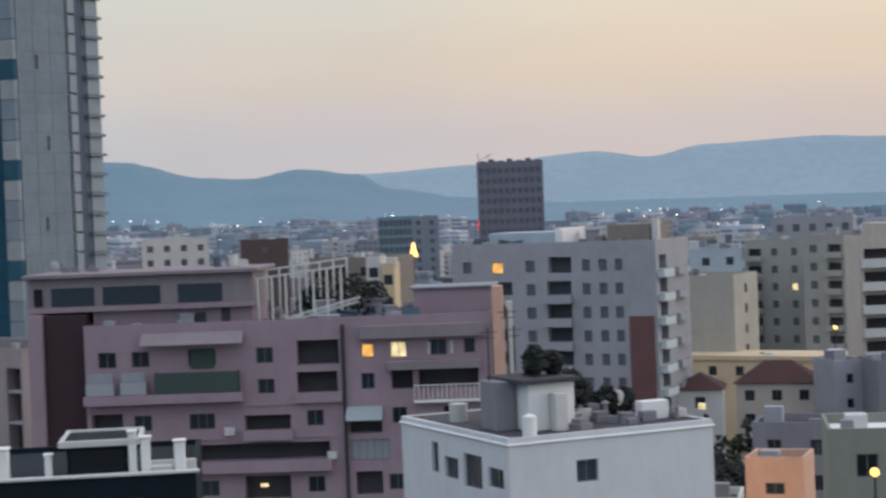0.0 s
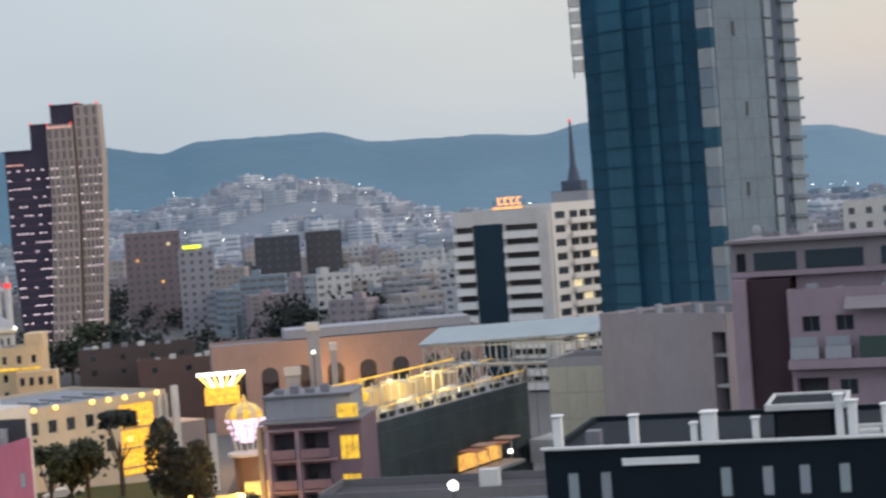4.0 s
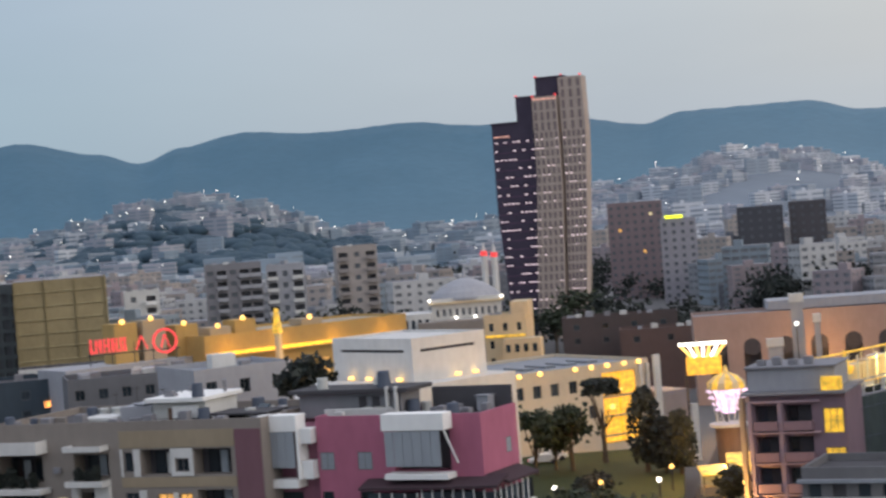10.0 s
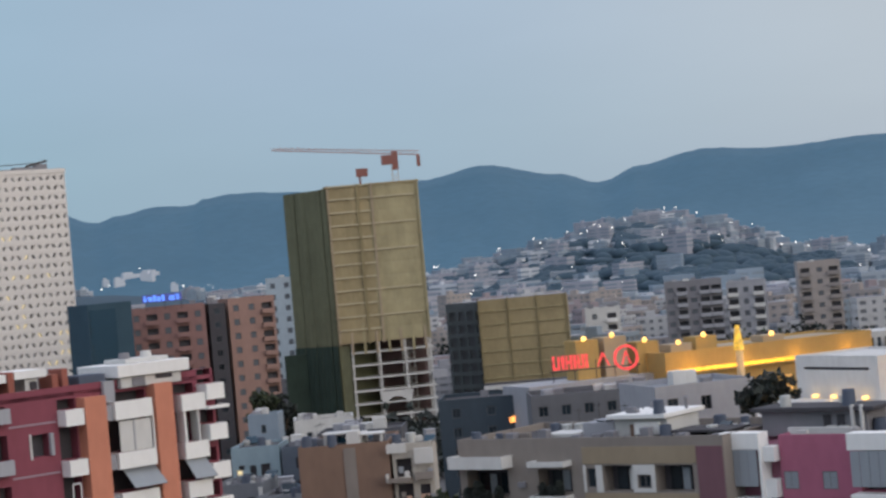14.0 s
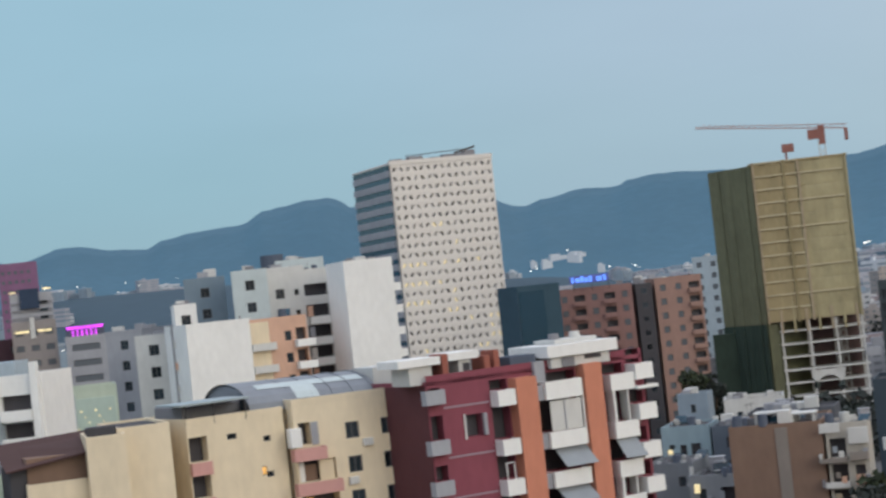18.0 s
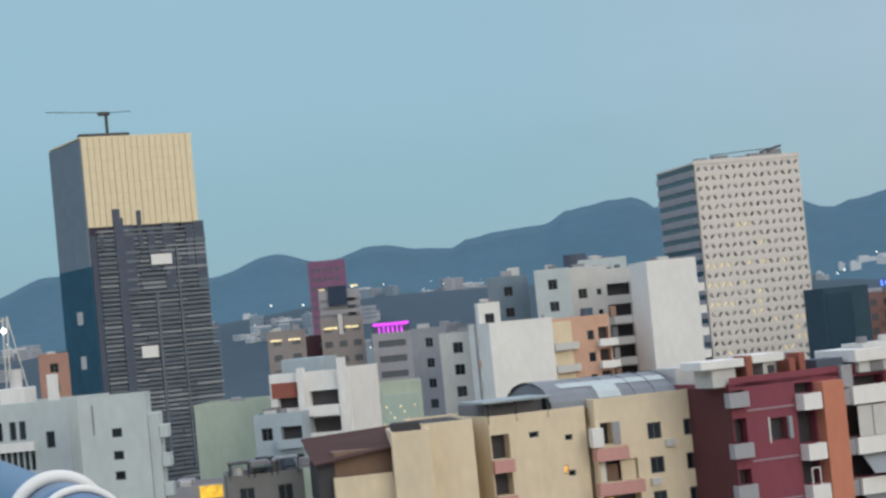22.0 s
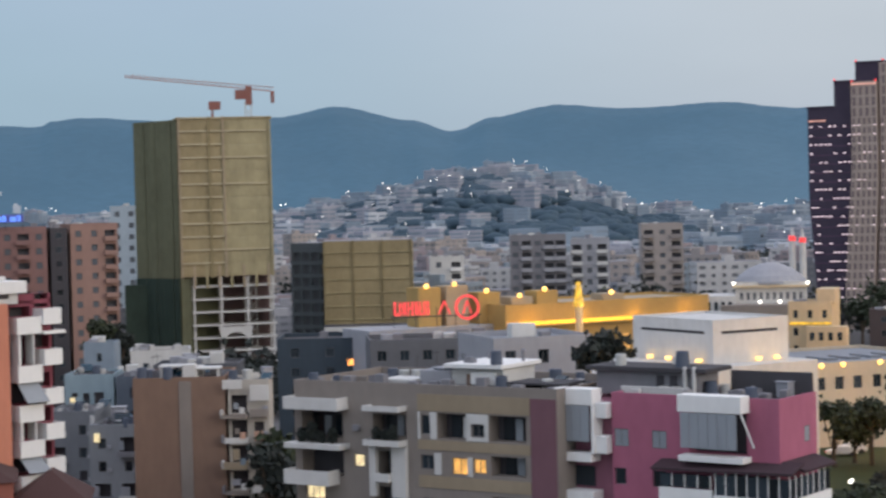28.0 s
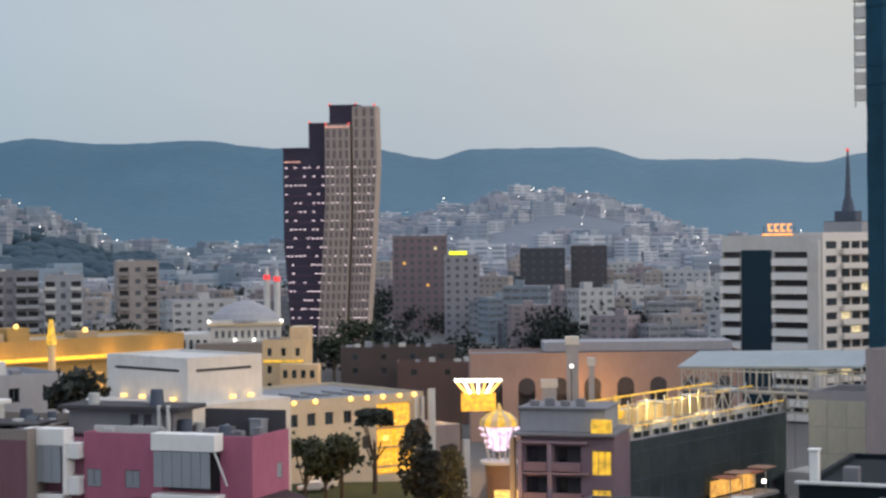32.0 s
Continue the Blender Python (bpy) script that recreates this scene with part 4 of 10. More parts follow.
def tall_net_tower():
    """Tower under construction: blue nets on one side, bare concrete on the other."""
    t = empty("tower_under_construction", pose(-62.4, 283.2, 0), "unfinished tower wrapped in blue scaffold net with bare concrete side", "tower")
    top = 120.0

    def slab(name, a, b, z0, z1, dep, mat, out=0.0, label=""):
        a, b = Vector(a), Vector(b)
        e = (b - a).normalized()
        n = Vector((-e.y, e.x))
        bm = bmesh.new()
        bm_box(bm, 0, (b - a).length, -out, dep, z0, z1)
        ob = part(name, bm, mat, t, label)
        ob.matrix_basis = Matrix.Translation((a.x, a.y, 0)) @ pose(0, 0, 0, 0, 0, math.degrees(math.atan2(e.y, e.x)))
        return ob
    A, B, C = (-23.0, 9.7), (0.0, 0.0), (9.6, 17.2)
    eA = (Vector(B) - Vector(A))
    core = bmesh.new()
    pts = [A, B, C, (-12.0, 27.0)]
    lo = [core.verts.new((p[0] * 0.97 - 0.2, p[1] * 0.97 + 0.5, 0)) for p in pts]
    hi = [core.verts.new((p[0] * 0.97 - 0.2, p[1] * 0.97 + 0.5, top)) for p in pts]
    for i in range(4):
        core.faces.new((lo[i], lo[(i + 1) % 4], hi[(i + 1) % 4], hi[i]))
    core.faces.new(hi)
    part("core", core, CONCRETE, t, "bare concrete core")
    folds = [(0.0, 0.15, BLUENET, 0.2), (0.15, 0.34, BLUENET2, 0.8), (0.34, 0.5, BLUENET, 0.0), (0.5, 0.56, BLUENET2, 0.5), (0.56, 0.72, BLUENET, 0.1), (0.72, 0.78, BLUENET2, 0.5), (0.78, 0.9, BLUENET, 0.3)]
    for s0, s1, m, out in folds:
        a, b = Vector(A) + eA * s0, Vector(A) + eA * s1
        z = 0.0
        while z < top:
            slab("net", a, b, z, z + 6.12, 0.5, m, out + 0.04 * math.sin(z * 1.7 + s0 * 9))
            z += 6.12
    for k in range(39):
        seam = bmesh.new()
        for s0, s1, m, out in folds:
            e = eA.normalized()
            n = Vector((e.y, -e.x))
            a, b = Vector(A) + eA * s0 + n * (out + 0.09), Vector(A) + eA * s1 + n * (out + 0.09)
            z = 3.06 * k + 0.12 * math.sin(s0 * 31 + k)
            q = [seam.verts.new((*p, zz)) for zz in (z, z + 0.22) for p in (a, b, b - n * 0.25, a - n * 0.25)]
            for f in ((0, 1, 5, 4), (4, 5, 6, 7), (3, 2, 1, 0)):
                seam.faces.new([q[i] for i in f])
        part("net_seam", seam, BLUENET, t)
    for k in range(39):
        e = (Vector(C) - Vector(B)).normalized()
        joint = slab("wall_joint", Vector(B) + e * 0.5, Vector(B) + e * 11.2, 3.06 * k - 0.06, 3.06 * k + 0.06, 0.1, JOINT, 0.14)
    for s in (0.2, 0.39):
        e = Vector(C) - Vector(B)
        slab("wall_joint", Vector(B) + e * s, Vector(B) + e * (s + 0.006), 0, top, 0.1, JOINT, 0.14)
    for s0, m in ((0.9, COOLPALE),):
        z = 0.0
        while z < top:
            a, b = Vector(A) + eA * s0, Vector(A) + eA * 1.0
            slab("edge_panel", a, b, z, z + 2.9, 0.6, (m, SLATEBLUE, BLUENET2, SLATEBLUE, m)[int(z / 3) * 7 % 5], 0.5)
            z += 3.0
    eC = Vector(C) - Vector(B)
    z = 0.0
    k = 0
    while z < top:
        slab("concrete_wall", Vector(B) + eC * 0.02, Vector(B) + eC * 0.58, z, z + 3.06, 0.4, COOLCONCRETE, 0.1 + 0.012 * (k % 3))
        slab("concrete_fin", Vector(B) + eC * 0.60, Vector(B) + eC * 0.68, z + 0.2, z + 2.9, 0.4, COOLPALE, 0.4)
        slab("recess", Vector(B) + eC * 0.69, Vector(B) + eC * 0.80, z, z + 3.06, 0.4, SLATE, -0.2)
        slab("floor_edge", Vector(B) + eC * 0.80, Vector(B) + eC * 1.0, z + 2.6, z + 3.06, 0.6, COOLCONCRETE, 0.6)
        slab("infill", Vector(B) + eC * 0.83, Vector(B) + eC * 0.98, z + 0.1, z + 2.55, 0.5, COOLPALE, 0.1)
        if k % 4 == 1:
            slab("wall_slot", Vector(B) + eC * (0.22 + 0.05 * (k % 3)), Vector(B) + eC * (0.25 + 0.05 * (k % 3)), z + 0.4, z + 2.6, 0.1, VOID, 0.16)
        z += 3.06
        k += 1
    z = 62.0
    while z < top:
        slab("scaffold_deck", Vector(A) - eA.normalized() * 2.6, Vector(A) - eA.normalized() * 0.1, z, z + 0.25, 1.8, STEEL)
        slab("scaffold_screen", Vector(A) - eA.normalized() * 2.6, Vector(A) - eA.normalized() * 0.1, z + 0.3, z + 1.9, 0.1, OFFWHITE)
        z += 2.6
    for s in (2.5, 0.3):
        a = Vector(A) - eA.normalized() * s
        slab("scaffold_pole", a, a + eA.normalized() * 0.15, 61.0, top, 0.15, STEEL)


def striped_office():
    b = Building("office_building", "office building with white balcony bands and dark glass", (-149.2, 397.9), -6.3, 23.6, 16, 39.6, OFFWHITE, parapet=0.8)
    zs = [37.0 - 3.05 * k for k in range(13)]
    b.panel("f", 4.9, 12.2, 0.5, 37.4, PANEBLUE, 0.15, "glass_front", "dark blue glass centre bay")
    for z in zs:
        b.op("f", 0.3, 4.7, z - 1.3, z, "void", 0.9)
        b.op("f", 12.6, 20.6, z - 1.3, z, "void", 0.9)
        b.balcony("f", 0.0, 4.8, z - 3.0, 0.8, 1.5, WHITE, label="white balcony band")
        b.balcony("f", 12.4, 20.8, z - 3.0, 0.8, 1.5, WHITE, label="white balcony band")
    b.panel("f", 20.9, 23.5, 0.5, 39.5, OFFWHITE, 0.9, "pier", "pale stone pier")
    b.done()
    c = Building("office_building", "cream balcony wing of the striped office", (-125.4, 395.6), 62.6, 18.1, 12, 40.6, PALECLAD, parapet=0.4)
    lit = {(3, 1), (6, 2), (5, 3), (9, 3), (8, 6), (7, 6)}
    for i, z in enumerate([37.6 - 3.05 * k for k in range(13)]):
        c.op("f", 1.0, 4.2, z, z + 1.6, "win")
        for j in range(4):
            c.op("f", 5.6 + 3.1 * j, 8.2 + 3.1 * j, z, z + 1.6, "litw" if (i, j + 3) in lit or (i + j * 3) % 11 == 9 else "win")
        c.balcony("f", 5.2, 17.9, z - 1.2, 1.2, 1.1, PALECLAD)
    c.done()
    s = empty("roof_sign", pose(-146, 400, 39.7 + 0.8), "small orange neon letters on an office roof", "sign")
    bm = bmesh.new()
    bm_box(bm, 5.6, 13.0, 0, 0.3, 0.0, 0.3)
    for x in (5.8, 9.3, 12.8):
        bm_bar(bm, (x, 0.6, 0), (x, 0.3, 2.0), 0.08)
    part("sign_frame", bm, DARKSTEEL, s)
    for k in range(4):
        bm = bmesh.new()
        x = 7.0 + 1.45 * k
        bm_box(bm, x, x + 1.0, -0.2, 0, 0.9, 1.25)
        bm_box(bm, x, x + 0.35, -0.2, 0, 1.26, 2.3)
        bm_box(bm, x, x + 1.0, -0.2, 0, 2.31, 2.6)
        part("letter", bm, NEONORANGE, s)
    bm = bmesh.new()
    bm_box(bm, 5.6, 13.0, -0.25, -0.02, 0.05, 0.45)
    part("light_strip", bm, NEONORANGE, s)
    m = Building("mast_tower", "dark stepped tower with a slim mast behind the office", (-136, 430), 0, 9, 9, 43.5, GREY, far=True, parapet=0)
    m.box("step", 2, 7, 2, 7, 43.65, 46.0, SLATE)
    bm = bmesh.new()
    bm_round(bm, (4.5, 4.5), 1.6, 1.0, 46.0, 49.0, 10)
    bm_round(bm, (4.5, 4.5), 0.8, 0.25, 49.0, 60.0, 8)
    part("mast", bm, SLATE, m.ob)
    bm = bmesh.new()
    bm_round(bm, (4.5, 4.5), 0.35, 0.35, 60.0, 60.6, 8)
    part("beacon", bm, NEONRED, m.ob)
    m.done()


def dark_high_rise():
    # wall colour is lightened and blued to hold the distance haze
    b = Building("high_rise", "dark purple-grey high-rise with rooftop masts", (11.8, 599.9), -2.1, 20.8, 16, 54.2, plaster("haze_lifted_purple_grey", (0.195, 0.19, 0.24)), far=True, parapet=0.4)
    b.grid("f", [1.4 + 2.0 * i for i in range(10)], [51.0 - 3.2 * k for k in range(16)], 1.2, 1.5)
    for k in range(7):
        b.box("roof_unit", 1 + 2.9 * k, 2.6 + 2.9 * k, 2, 4, 54.3, 55.0 + 0.5 * (k % 2), SLATE)
    bm = bmesh.new()
    bm_bar(bm, (0.3, 1, 55), (5.2, 1, 57.2), 0.1)
    bm_bar(bm, (0.6, 1, 54.3), (0.6, 1, 57.4), 0.1)
    bm_bar(bm, (3.5, 1, 54.3), (3.5, 1, 57.0), 0.1)
    part("mast", bm, DARKSTEEL, b.ob)
    b.panel("l", 14.6, 15.8, 33.0, 36.5, NEONRED, 0.3, "neon_panel", "red lit sign on the side")
    b.done()


pink_apartment_block()
grey_apartment_block()
white_house()
black_house()
blank_wall_block()
panel_wall_block()
tall_net_tower()
striped_office()
dark_high_rise()

# ---- plainer blocks: a grid of windows, some balconies, roof clutter ----
def plain_block(name, label, at, rot, w, dep, top, wall, win=(1.3, 1.4), pitch=2.9, storey=3.1, faces="f", balc=(), lit=0.012, cat="apartment block",
                far=False, roof=None, clutter=3, seed=1, first=1.6, base=0.0, low=0.0, balc_mat=None, group="", parapet=0.6, kinds=("win",)):
    rnd = random.Random(seed)
    b = Building(name, label, at, rot, w, dep, top, wall, cat, base, parapet, roof, group, far)
    for face in faces:
        wide = w if face in "fb" else dep
        n = max(1, int((wide - 1.0) / pitch))
        z = top - storey + 0.9
        while z > max(base + 0.5, low):
            for i in range(n):
                u = wide * (i + 0.5) / n
                ww = min(win[0], wide / n - 0.5)
                k = "lit" if rnd.random() < lit else ("litw" if rnd.random() < lit * 0.5 else rnd.choice(kinds))
                if face + str(i) in balc:
                    b.op(face, u - 1.2, u + 1.2, z - 0.6, z + win[1], "void", 1.1)
                    b.balcony(face, u - 1.4, u + 1.4, z - 0.95, 1.1, 1.0, balc_mat or wall)
                else:
                    b.op(face, u - ww / 2, u + ww / 2, z, z + win[1], k)
            z -= storey
    for k in range(clutter):
        s = rnd.uniform(0.7, 1.8)
        x, y = rnd.uniform(0.5, max(0.6, w - 2.4)), rnd.uniform(0.5, max(0.6, dep - 2.4))
        b.box("roof_unit", x, x + s, y, y + s * rnd.uniform(0.6, 1.2), top + 0.125, top + 0.3 + s * rnd.uniform(0.4, 1.0), rnd.choice((GREY, OFFWHITE, MIDGREY)))
    return b


def tree(name, at, h, spread, mat, label, base=0.0, slim=False, seed=1, clumps=260, leaf=0.5):
    """Tapered trunk, limbs, and a crown of many small leaf clumps."""
    rnd = random.Random(seed)
    t = empty(name, pose(at[0], at[1], base), label, "tree")
    bm = bmesh.new()
    bm_round(bm, (0, 0), 0.035 * h, 0.016 * h, 0, h * 0.6, 8)
    part("trunk", bm, BARK, t)
    limbs = bmesh.new()
    ends = []
    for k in range(7):
        a = rnd.uniform(0, math.tau)
        s = spread * rnd.uniform(0.35, 0.75)
        e = Vector((s * math.cos(a), s * math.sin(a), h * rnd.uniform(0.3 if h > 13 else 0.5, 0.85)))
        bm_bar(limbs, (0, 0, h * rnd.uniform(0.15, 0.4)), e, 0.010 * h, 5)
        ends.append(e)
    part("limb_spread", limbs, BARK, t)
    crown = bmesh.new()
    for k in range(clumps):
        if slim == 1:
            z = rnd.uniform(0.12, 1.0)
            rr = spread * math.sqrt(max(0.03, math.sin(math.pi * min(1, z * 0.92 + 0.06)))) * math.sqrt(rnd.random())
            a = rnd.uniform(0, math.tau)
            c = Vector((rr * math.cos(a), rr * math.sin(a), h * z))
        elif slim == 2:
            a, rr = rnd.uniform(0, math.tau), spread * math.sqrt(rnd.random())
            c = Vector((rr * math.cos(a), rr * math.sin(a), h * rnd.uniform(0.84, 1.0) - 0.12 * rr))
        else:
            e = rnd.choice(ends)
            c = e + Vector((rnd.gauss(0, 1), rnd.gauss(0, 1), rnd.gauss(0, 0.7))) * spread * 0.3
        s = leaf * rnd.uniform(0.6, 1.5)
        q = Euler((rnd.uniform(0, 6), rnd.uniform(0, 6), rnd.uniform(0, 6))).to_matrix()
        v = [crown.verts.new(c + q @ (Vector(o) * s)) for o in ((1, 0, -0.4), (-0.6, 0.9, -0.3), (-0.6, -0.9, -0.3), (0, 0, 0.8))]
        for f in ((0, 1, 3), (1, 2, 3), (2, 0, 3), (0, 2, 1)):
            crown.faces.new([v[i] for i in f])
    part("crown", crown, mat, t)
    return t


def hip_roof(b, x0, x1, y0, y1, z0, z1, mat, eave=0.4):
    bm = bmesh.new()
    x0, x1, y0, y1 = x0 - eave, x1 + eave, y0 - eave, y1 + eave
    ins = min(x1 - x0, y1 - y0) / 2
    long_x = (x1 - x0) >= (y1 - y0)
    c = [bm.verts.new(p) for p in ((x0, y0, z0), (x1, y0, z0), (x1, y1, z0), (x0, y1, z0))]
    ym, xm = (y0 + y1) / 2, (x0 + x1) / 2
    a = bm.verts.new((x0 + ins, ym, z1) if long_x else (xm, y0 + ins, z1))
    d = bm.verts.new((x1 - ins - 0.01, ym, z1) if long_x else (xm, y1 - ins - 0.01, z1))
    if long_x:
        fs = ((c[0], c[1], d, a), (c[1], c[2], d), (c[2], c[3], a, d), (c[3], c[0], a))
    else:
        fs = ((c[0], c[1], a), (c[1], c[2], d, a), (c[2], c[3], d), (c[3], c[0], a, d))
    for f in fs:
        bm.faces.new(f)
    bm.faces.new(c[::-1])
    part("pitched_roof", bm, mat, b.ob)


# right of the grey block
# olive tan and blue grey, both paled by haze put into the colour
HAZYOLIVE = plaster("hazy_olive_tan_render", (0.37, 0.37, 0.34))
HAZEGREY = plaster("hazy_blue_grey_render", (0.29, 0.32, 0.355))
plain_block("apartment_block", "pale blue and white apartment block", (39.2, 327.7), -7.9, 12.2, 12, 31.8, PALEBLUE, balc=("f0", "f3"), balc_mat=WHITE, seed=3).done()
plain_block("building", "beige building with a blank wall", (34.3, 288.0), -26.4, 10.0, 12, 29.0, plaster("pale_olive_beige_render", (0.42, 0.41, 0.365)), pitch=20, faces="r", seed=4).done()
plain_block("apartment_block", "brown apartment block with dark balconies", (54.2, 340.7), -30, 11.0, 12, 32.7, HAZYOLIVE, balc=("f0",), win=(1.1, 1.3), seed=5, far=True).done()
plain_block("apartment_block", "brown-grey apartment block with balconies", (61.5, 324.2), -30, 11.0, 12, 33.5, HAZYOLIVE, balc=("f1",), win=(1.2, 1.3), seed=6, far=True).done()
DULLCREAM = plaster("dull_cream_plaster", (0.55, 0.50, 0.44))
b = Building("apartment_block", "cream apartment block with long pale balconies", (55.7, 254.0), -2.5, 13, 12, 34.7, DULLCREAM, "apartment block")
for k in range(11):
    z = 32.4 - 3.1 * k
    b.op("f", 0.6, 8.0, z - 0.6, z + 1.4, "void", 1.2)
    b.op("f", 9.0, 10.4, z, z + 1.3, "lit" if k in (1, 4) else "win")
    b.balcony("f", 0.2, 8.6, z - 1.1, 1.2, 1.2, OFFWHITE)
b.box("roof_room", 2.0, 9.0, 2.5, 9.0, 34.83, 37.2, DULLCREAM)
b.done()
plain_block("apartment_block", "grey apartment block behind the brown ones", (66, 380), -15, 16, 12, 36.0, GREY, seed=8, far=True).done()
plain_block("apartment_block", "low dark apartment block in the distance", (38, 420), -8, 20, 12, 31.0, HAZEGREY, seed=9, far=True).done()
b = plain_block("long_building", "long low building with a cream wall and a lit cornice", (33.7, 283.0), -32.2, 25.6, 9, 17.4, CREAM, pitch=4, seed=10)
b.box("cornice", -0.3, 25.9, -0.3, 9.3, 17.5, 18.2, CREAM)
b.done()
b = plain_block("house", "house with a brown tiled hip roof", (37.6, 247.5), -14.9, 10.5, 7, 17.0, DULLCREAM, seed=11, clutter=0, parapet=0)
hip_roof(b, 0, 10.5, 0, 7, 17.1, 19.8, TILEROOF)
b.done()
b = plain_block("house", "small house with a brown tiled roof", (28.5, 236.0), -10, 5.6, 7, 17.6, OFFWHITE, seed=12, clutter=0, parapet=0)
hip_roof(b, 0, 5.6, 0, 7, 17.7, 19.6, TILEROOF)
b.done()
plain_block("house", "white-grey house with square windows", (48.1, 236.0), 10, 4.2, 7, 19.9, GREY, seed=13, win=(0.9, 1.2), pitch=1.9).done()
plain_block("house", "dark grey house with square windows", (52.3, 230.3), 5, 9.0, 8, 20.2, MIDGREY, seed=14).done()
plain_block("house", "low grey house among dark yards", (26.8, 167.9), -20, 7.6, 7, 20.9, MIDGREY, seed=15).done()
b = plain_block("house", "small house lit orange by a street lamp", (23.0, 148.2), -20, 4.6, 5, 20.6, PEACH, seed=16, win=(1.5, 0.9), pitch=4)
b.done()
plain_block("house", "low house with a white flat roof", (22.5, 112.8), -8.5, 9.0, 8, 27.0, plaster("dim_olive_render", (0.25, 0.265, 0.225)), seed=17, roof=WHITE, clutter=4).done()
plain_block("house", "low pale house below the cream wall", (17.5, 155.0), -12, 6.0, 6, 16.5, OFFWHITE, seed=18).done()
plain_block("house", "grey house among dark yards", (36.0, 176.0), -12, 8.0, 7, 18.5, MIDGREY, seed=19).done()
# behind the pink block
plain_block("flat_building", "flat white building with a wide roof", (-65.6, 414.9), 8.0, 14.6, 12, 36.0, OFFWHITE, seed=20, far=True).done()
plain_block("building", "dark brown roof-top building", (-42.2, 397.8), 5.3, 10.0, 10, 35.3, plaster("dusky_brown_render", (0.12, 0.092, 0.09)), seed=21, far=True, pitch=5).done()
plain_block("apartment_block", "beige block behind the pergola", (-21.0, 299.1), -30, 12, 12, 33.5, BEIGE, seed=22, balc=("f1",)).done()
plain_block("building", "narrow cream stair tower above the roofs", (-10.6, 262.0), -6, 2.0, 6, 34.4, OFFWHITE, seed=23, pitch=9).done()
plain_block("building", "narrow peach-cream tower above the roofs", (-8.4, 260.0), -6, 1.7, 6, 33.4, CREAM, seed=24, pitch=9).done()
# the tower's teal is paled for the haze in front of it
b = Building("glass_tower", "blue-green glass office tower in the distance", (-23.4, 699.6), 1.3, 15.0, 14, 37.2, plaster("hazy_teal_glass", (0.19, 0.29, 0.35)), far=True)
b.grid("f", [1.2 + 1.8 * i for i in range(8)], [34.5 - 3.3 * k for k in range(10)], 1.5, 2.2)
b.done()
# blue grey with haze already in the wall colour
plain_block("apartment_block", "far grey-blue block of flats", (-10.0, 640), 0, 9.0, 10, 37.4, plaster("hazy_blue_grey_block", (0.25, 0.285, 0.33)), seed=25, far=True).done()
k = empty("lit_cone", pose(-5.0, 330, 0), "small golden lit cone on a roof pole", "roof ornament")
bm = bmesh.new()
bm_round(bm, (0, 0), 0.12, 0.12, 0, 33.0, 8)
part("pole", bm, DARKSTEEL, k)
bm = bmesh.new()
bm_round(bm, (0, 0), 0.75, 0.1, 33.0, 35.6, 12)
part("cone", bm, LAMPWARM, k)


# ---- fairground, museum and park in the middle of the view ----
def steel_bridge():
    b = empty("steel_bridge", pose(-88.2, 221.0, 0, 0, 0, -7.3), "covered white steel truss bridge between two buildings", "bridge")
    w, z0, z1, d = 24.0, 22.3, 24.8, 5.0
    roof = bmesh.new()
    pts = [(-0.4, -0.4, z1), (w, -0.4, z1 + 0.8), (w, d + 0.4, z1 + 2.4), (-0.4, d + 0.4, z1 + 1.6)]
    up = [roof.verts.new((x, y, z + 0.25)) for x, y, z in pts]
    lo = [roof.verts.new(p) for p in pts]
    roof.faces.new(up)
    roof.faces.new(lo[::-1])
    for i in range(4):
        roof.faces.new((lo[i], lo[(i + 1) % 4], up[(i + 1) % 4], up[i]))
    part("roof", roof, SHEETBLUE, b, "pale sheet roof")
    bm = bmesh.new()
    bm_box(bm, 0, w, 0, d, z0 - 0.3, z0)
    part("deck", bm, CONCRETE, b)
    n = 14
    for y in (0.0, d):
        for i in range(n + 1):
            bm = bmesh.new()
            x = w * i / n
            bm_bar(bm, (x, y, z0), (x, y, z1 + 0.2), 0.11)
            part("post", bm, STEEL, b)
        for z in ((z0 + 0.05, z1 - 0.1, z0 - 2.3) if y == 0 else (z0 + 0.05, z1 - 0.1)):
            bm = bmesh.new()
            s = 0 if z > z0 - 1 else 4.0
            bm_bar(bm, (s, y, z), (17.4 if s else w, y, z), 0.15)
            part("chord", bm, STEEL, b)
        for i in range(8 if y == 0 else 0):
            bm = bmesh.new()
            x = 4.0 + 1.675 * i
            bm_bar(bm, (x, y, z0 - 0.2), (x + 0.84, y, z0 - 2.25), 0.09)
            bm_bar(bm, (x + 0.84, y, z0 - 2.25), (x + 1.675, y, z0 - 0.2), 0.09)
            part("brace", bm, STEEL, b)
        for i in range(2):
            bm = bmesh.new()
            bm_bar(bm, (1.8 * i, y, z0 + 0.1), (1.8 * (i + 1), y, z1), 0.08)
            bm_bar(bm, (1.8 * (i + 1), y, z0 + 0.1), (1.8 * i, y, z1), 0.08)
            part("brace", bm, STEEL, b)
    for x in (0.6, 12.0, 24.0):
        bm = bmesh.new()
        bm_box(bm, x, x + 0.8, 2, 3, 0, z0 - 0.3)
        part("pier", bm, CONCRETE, b)


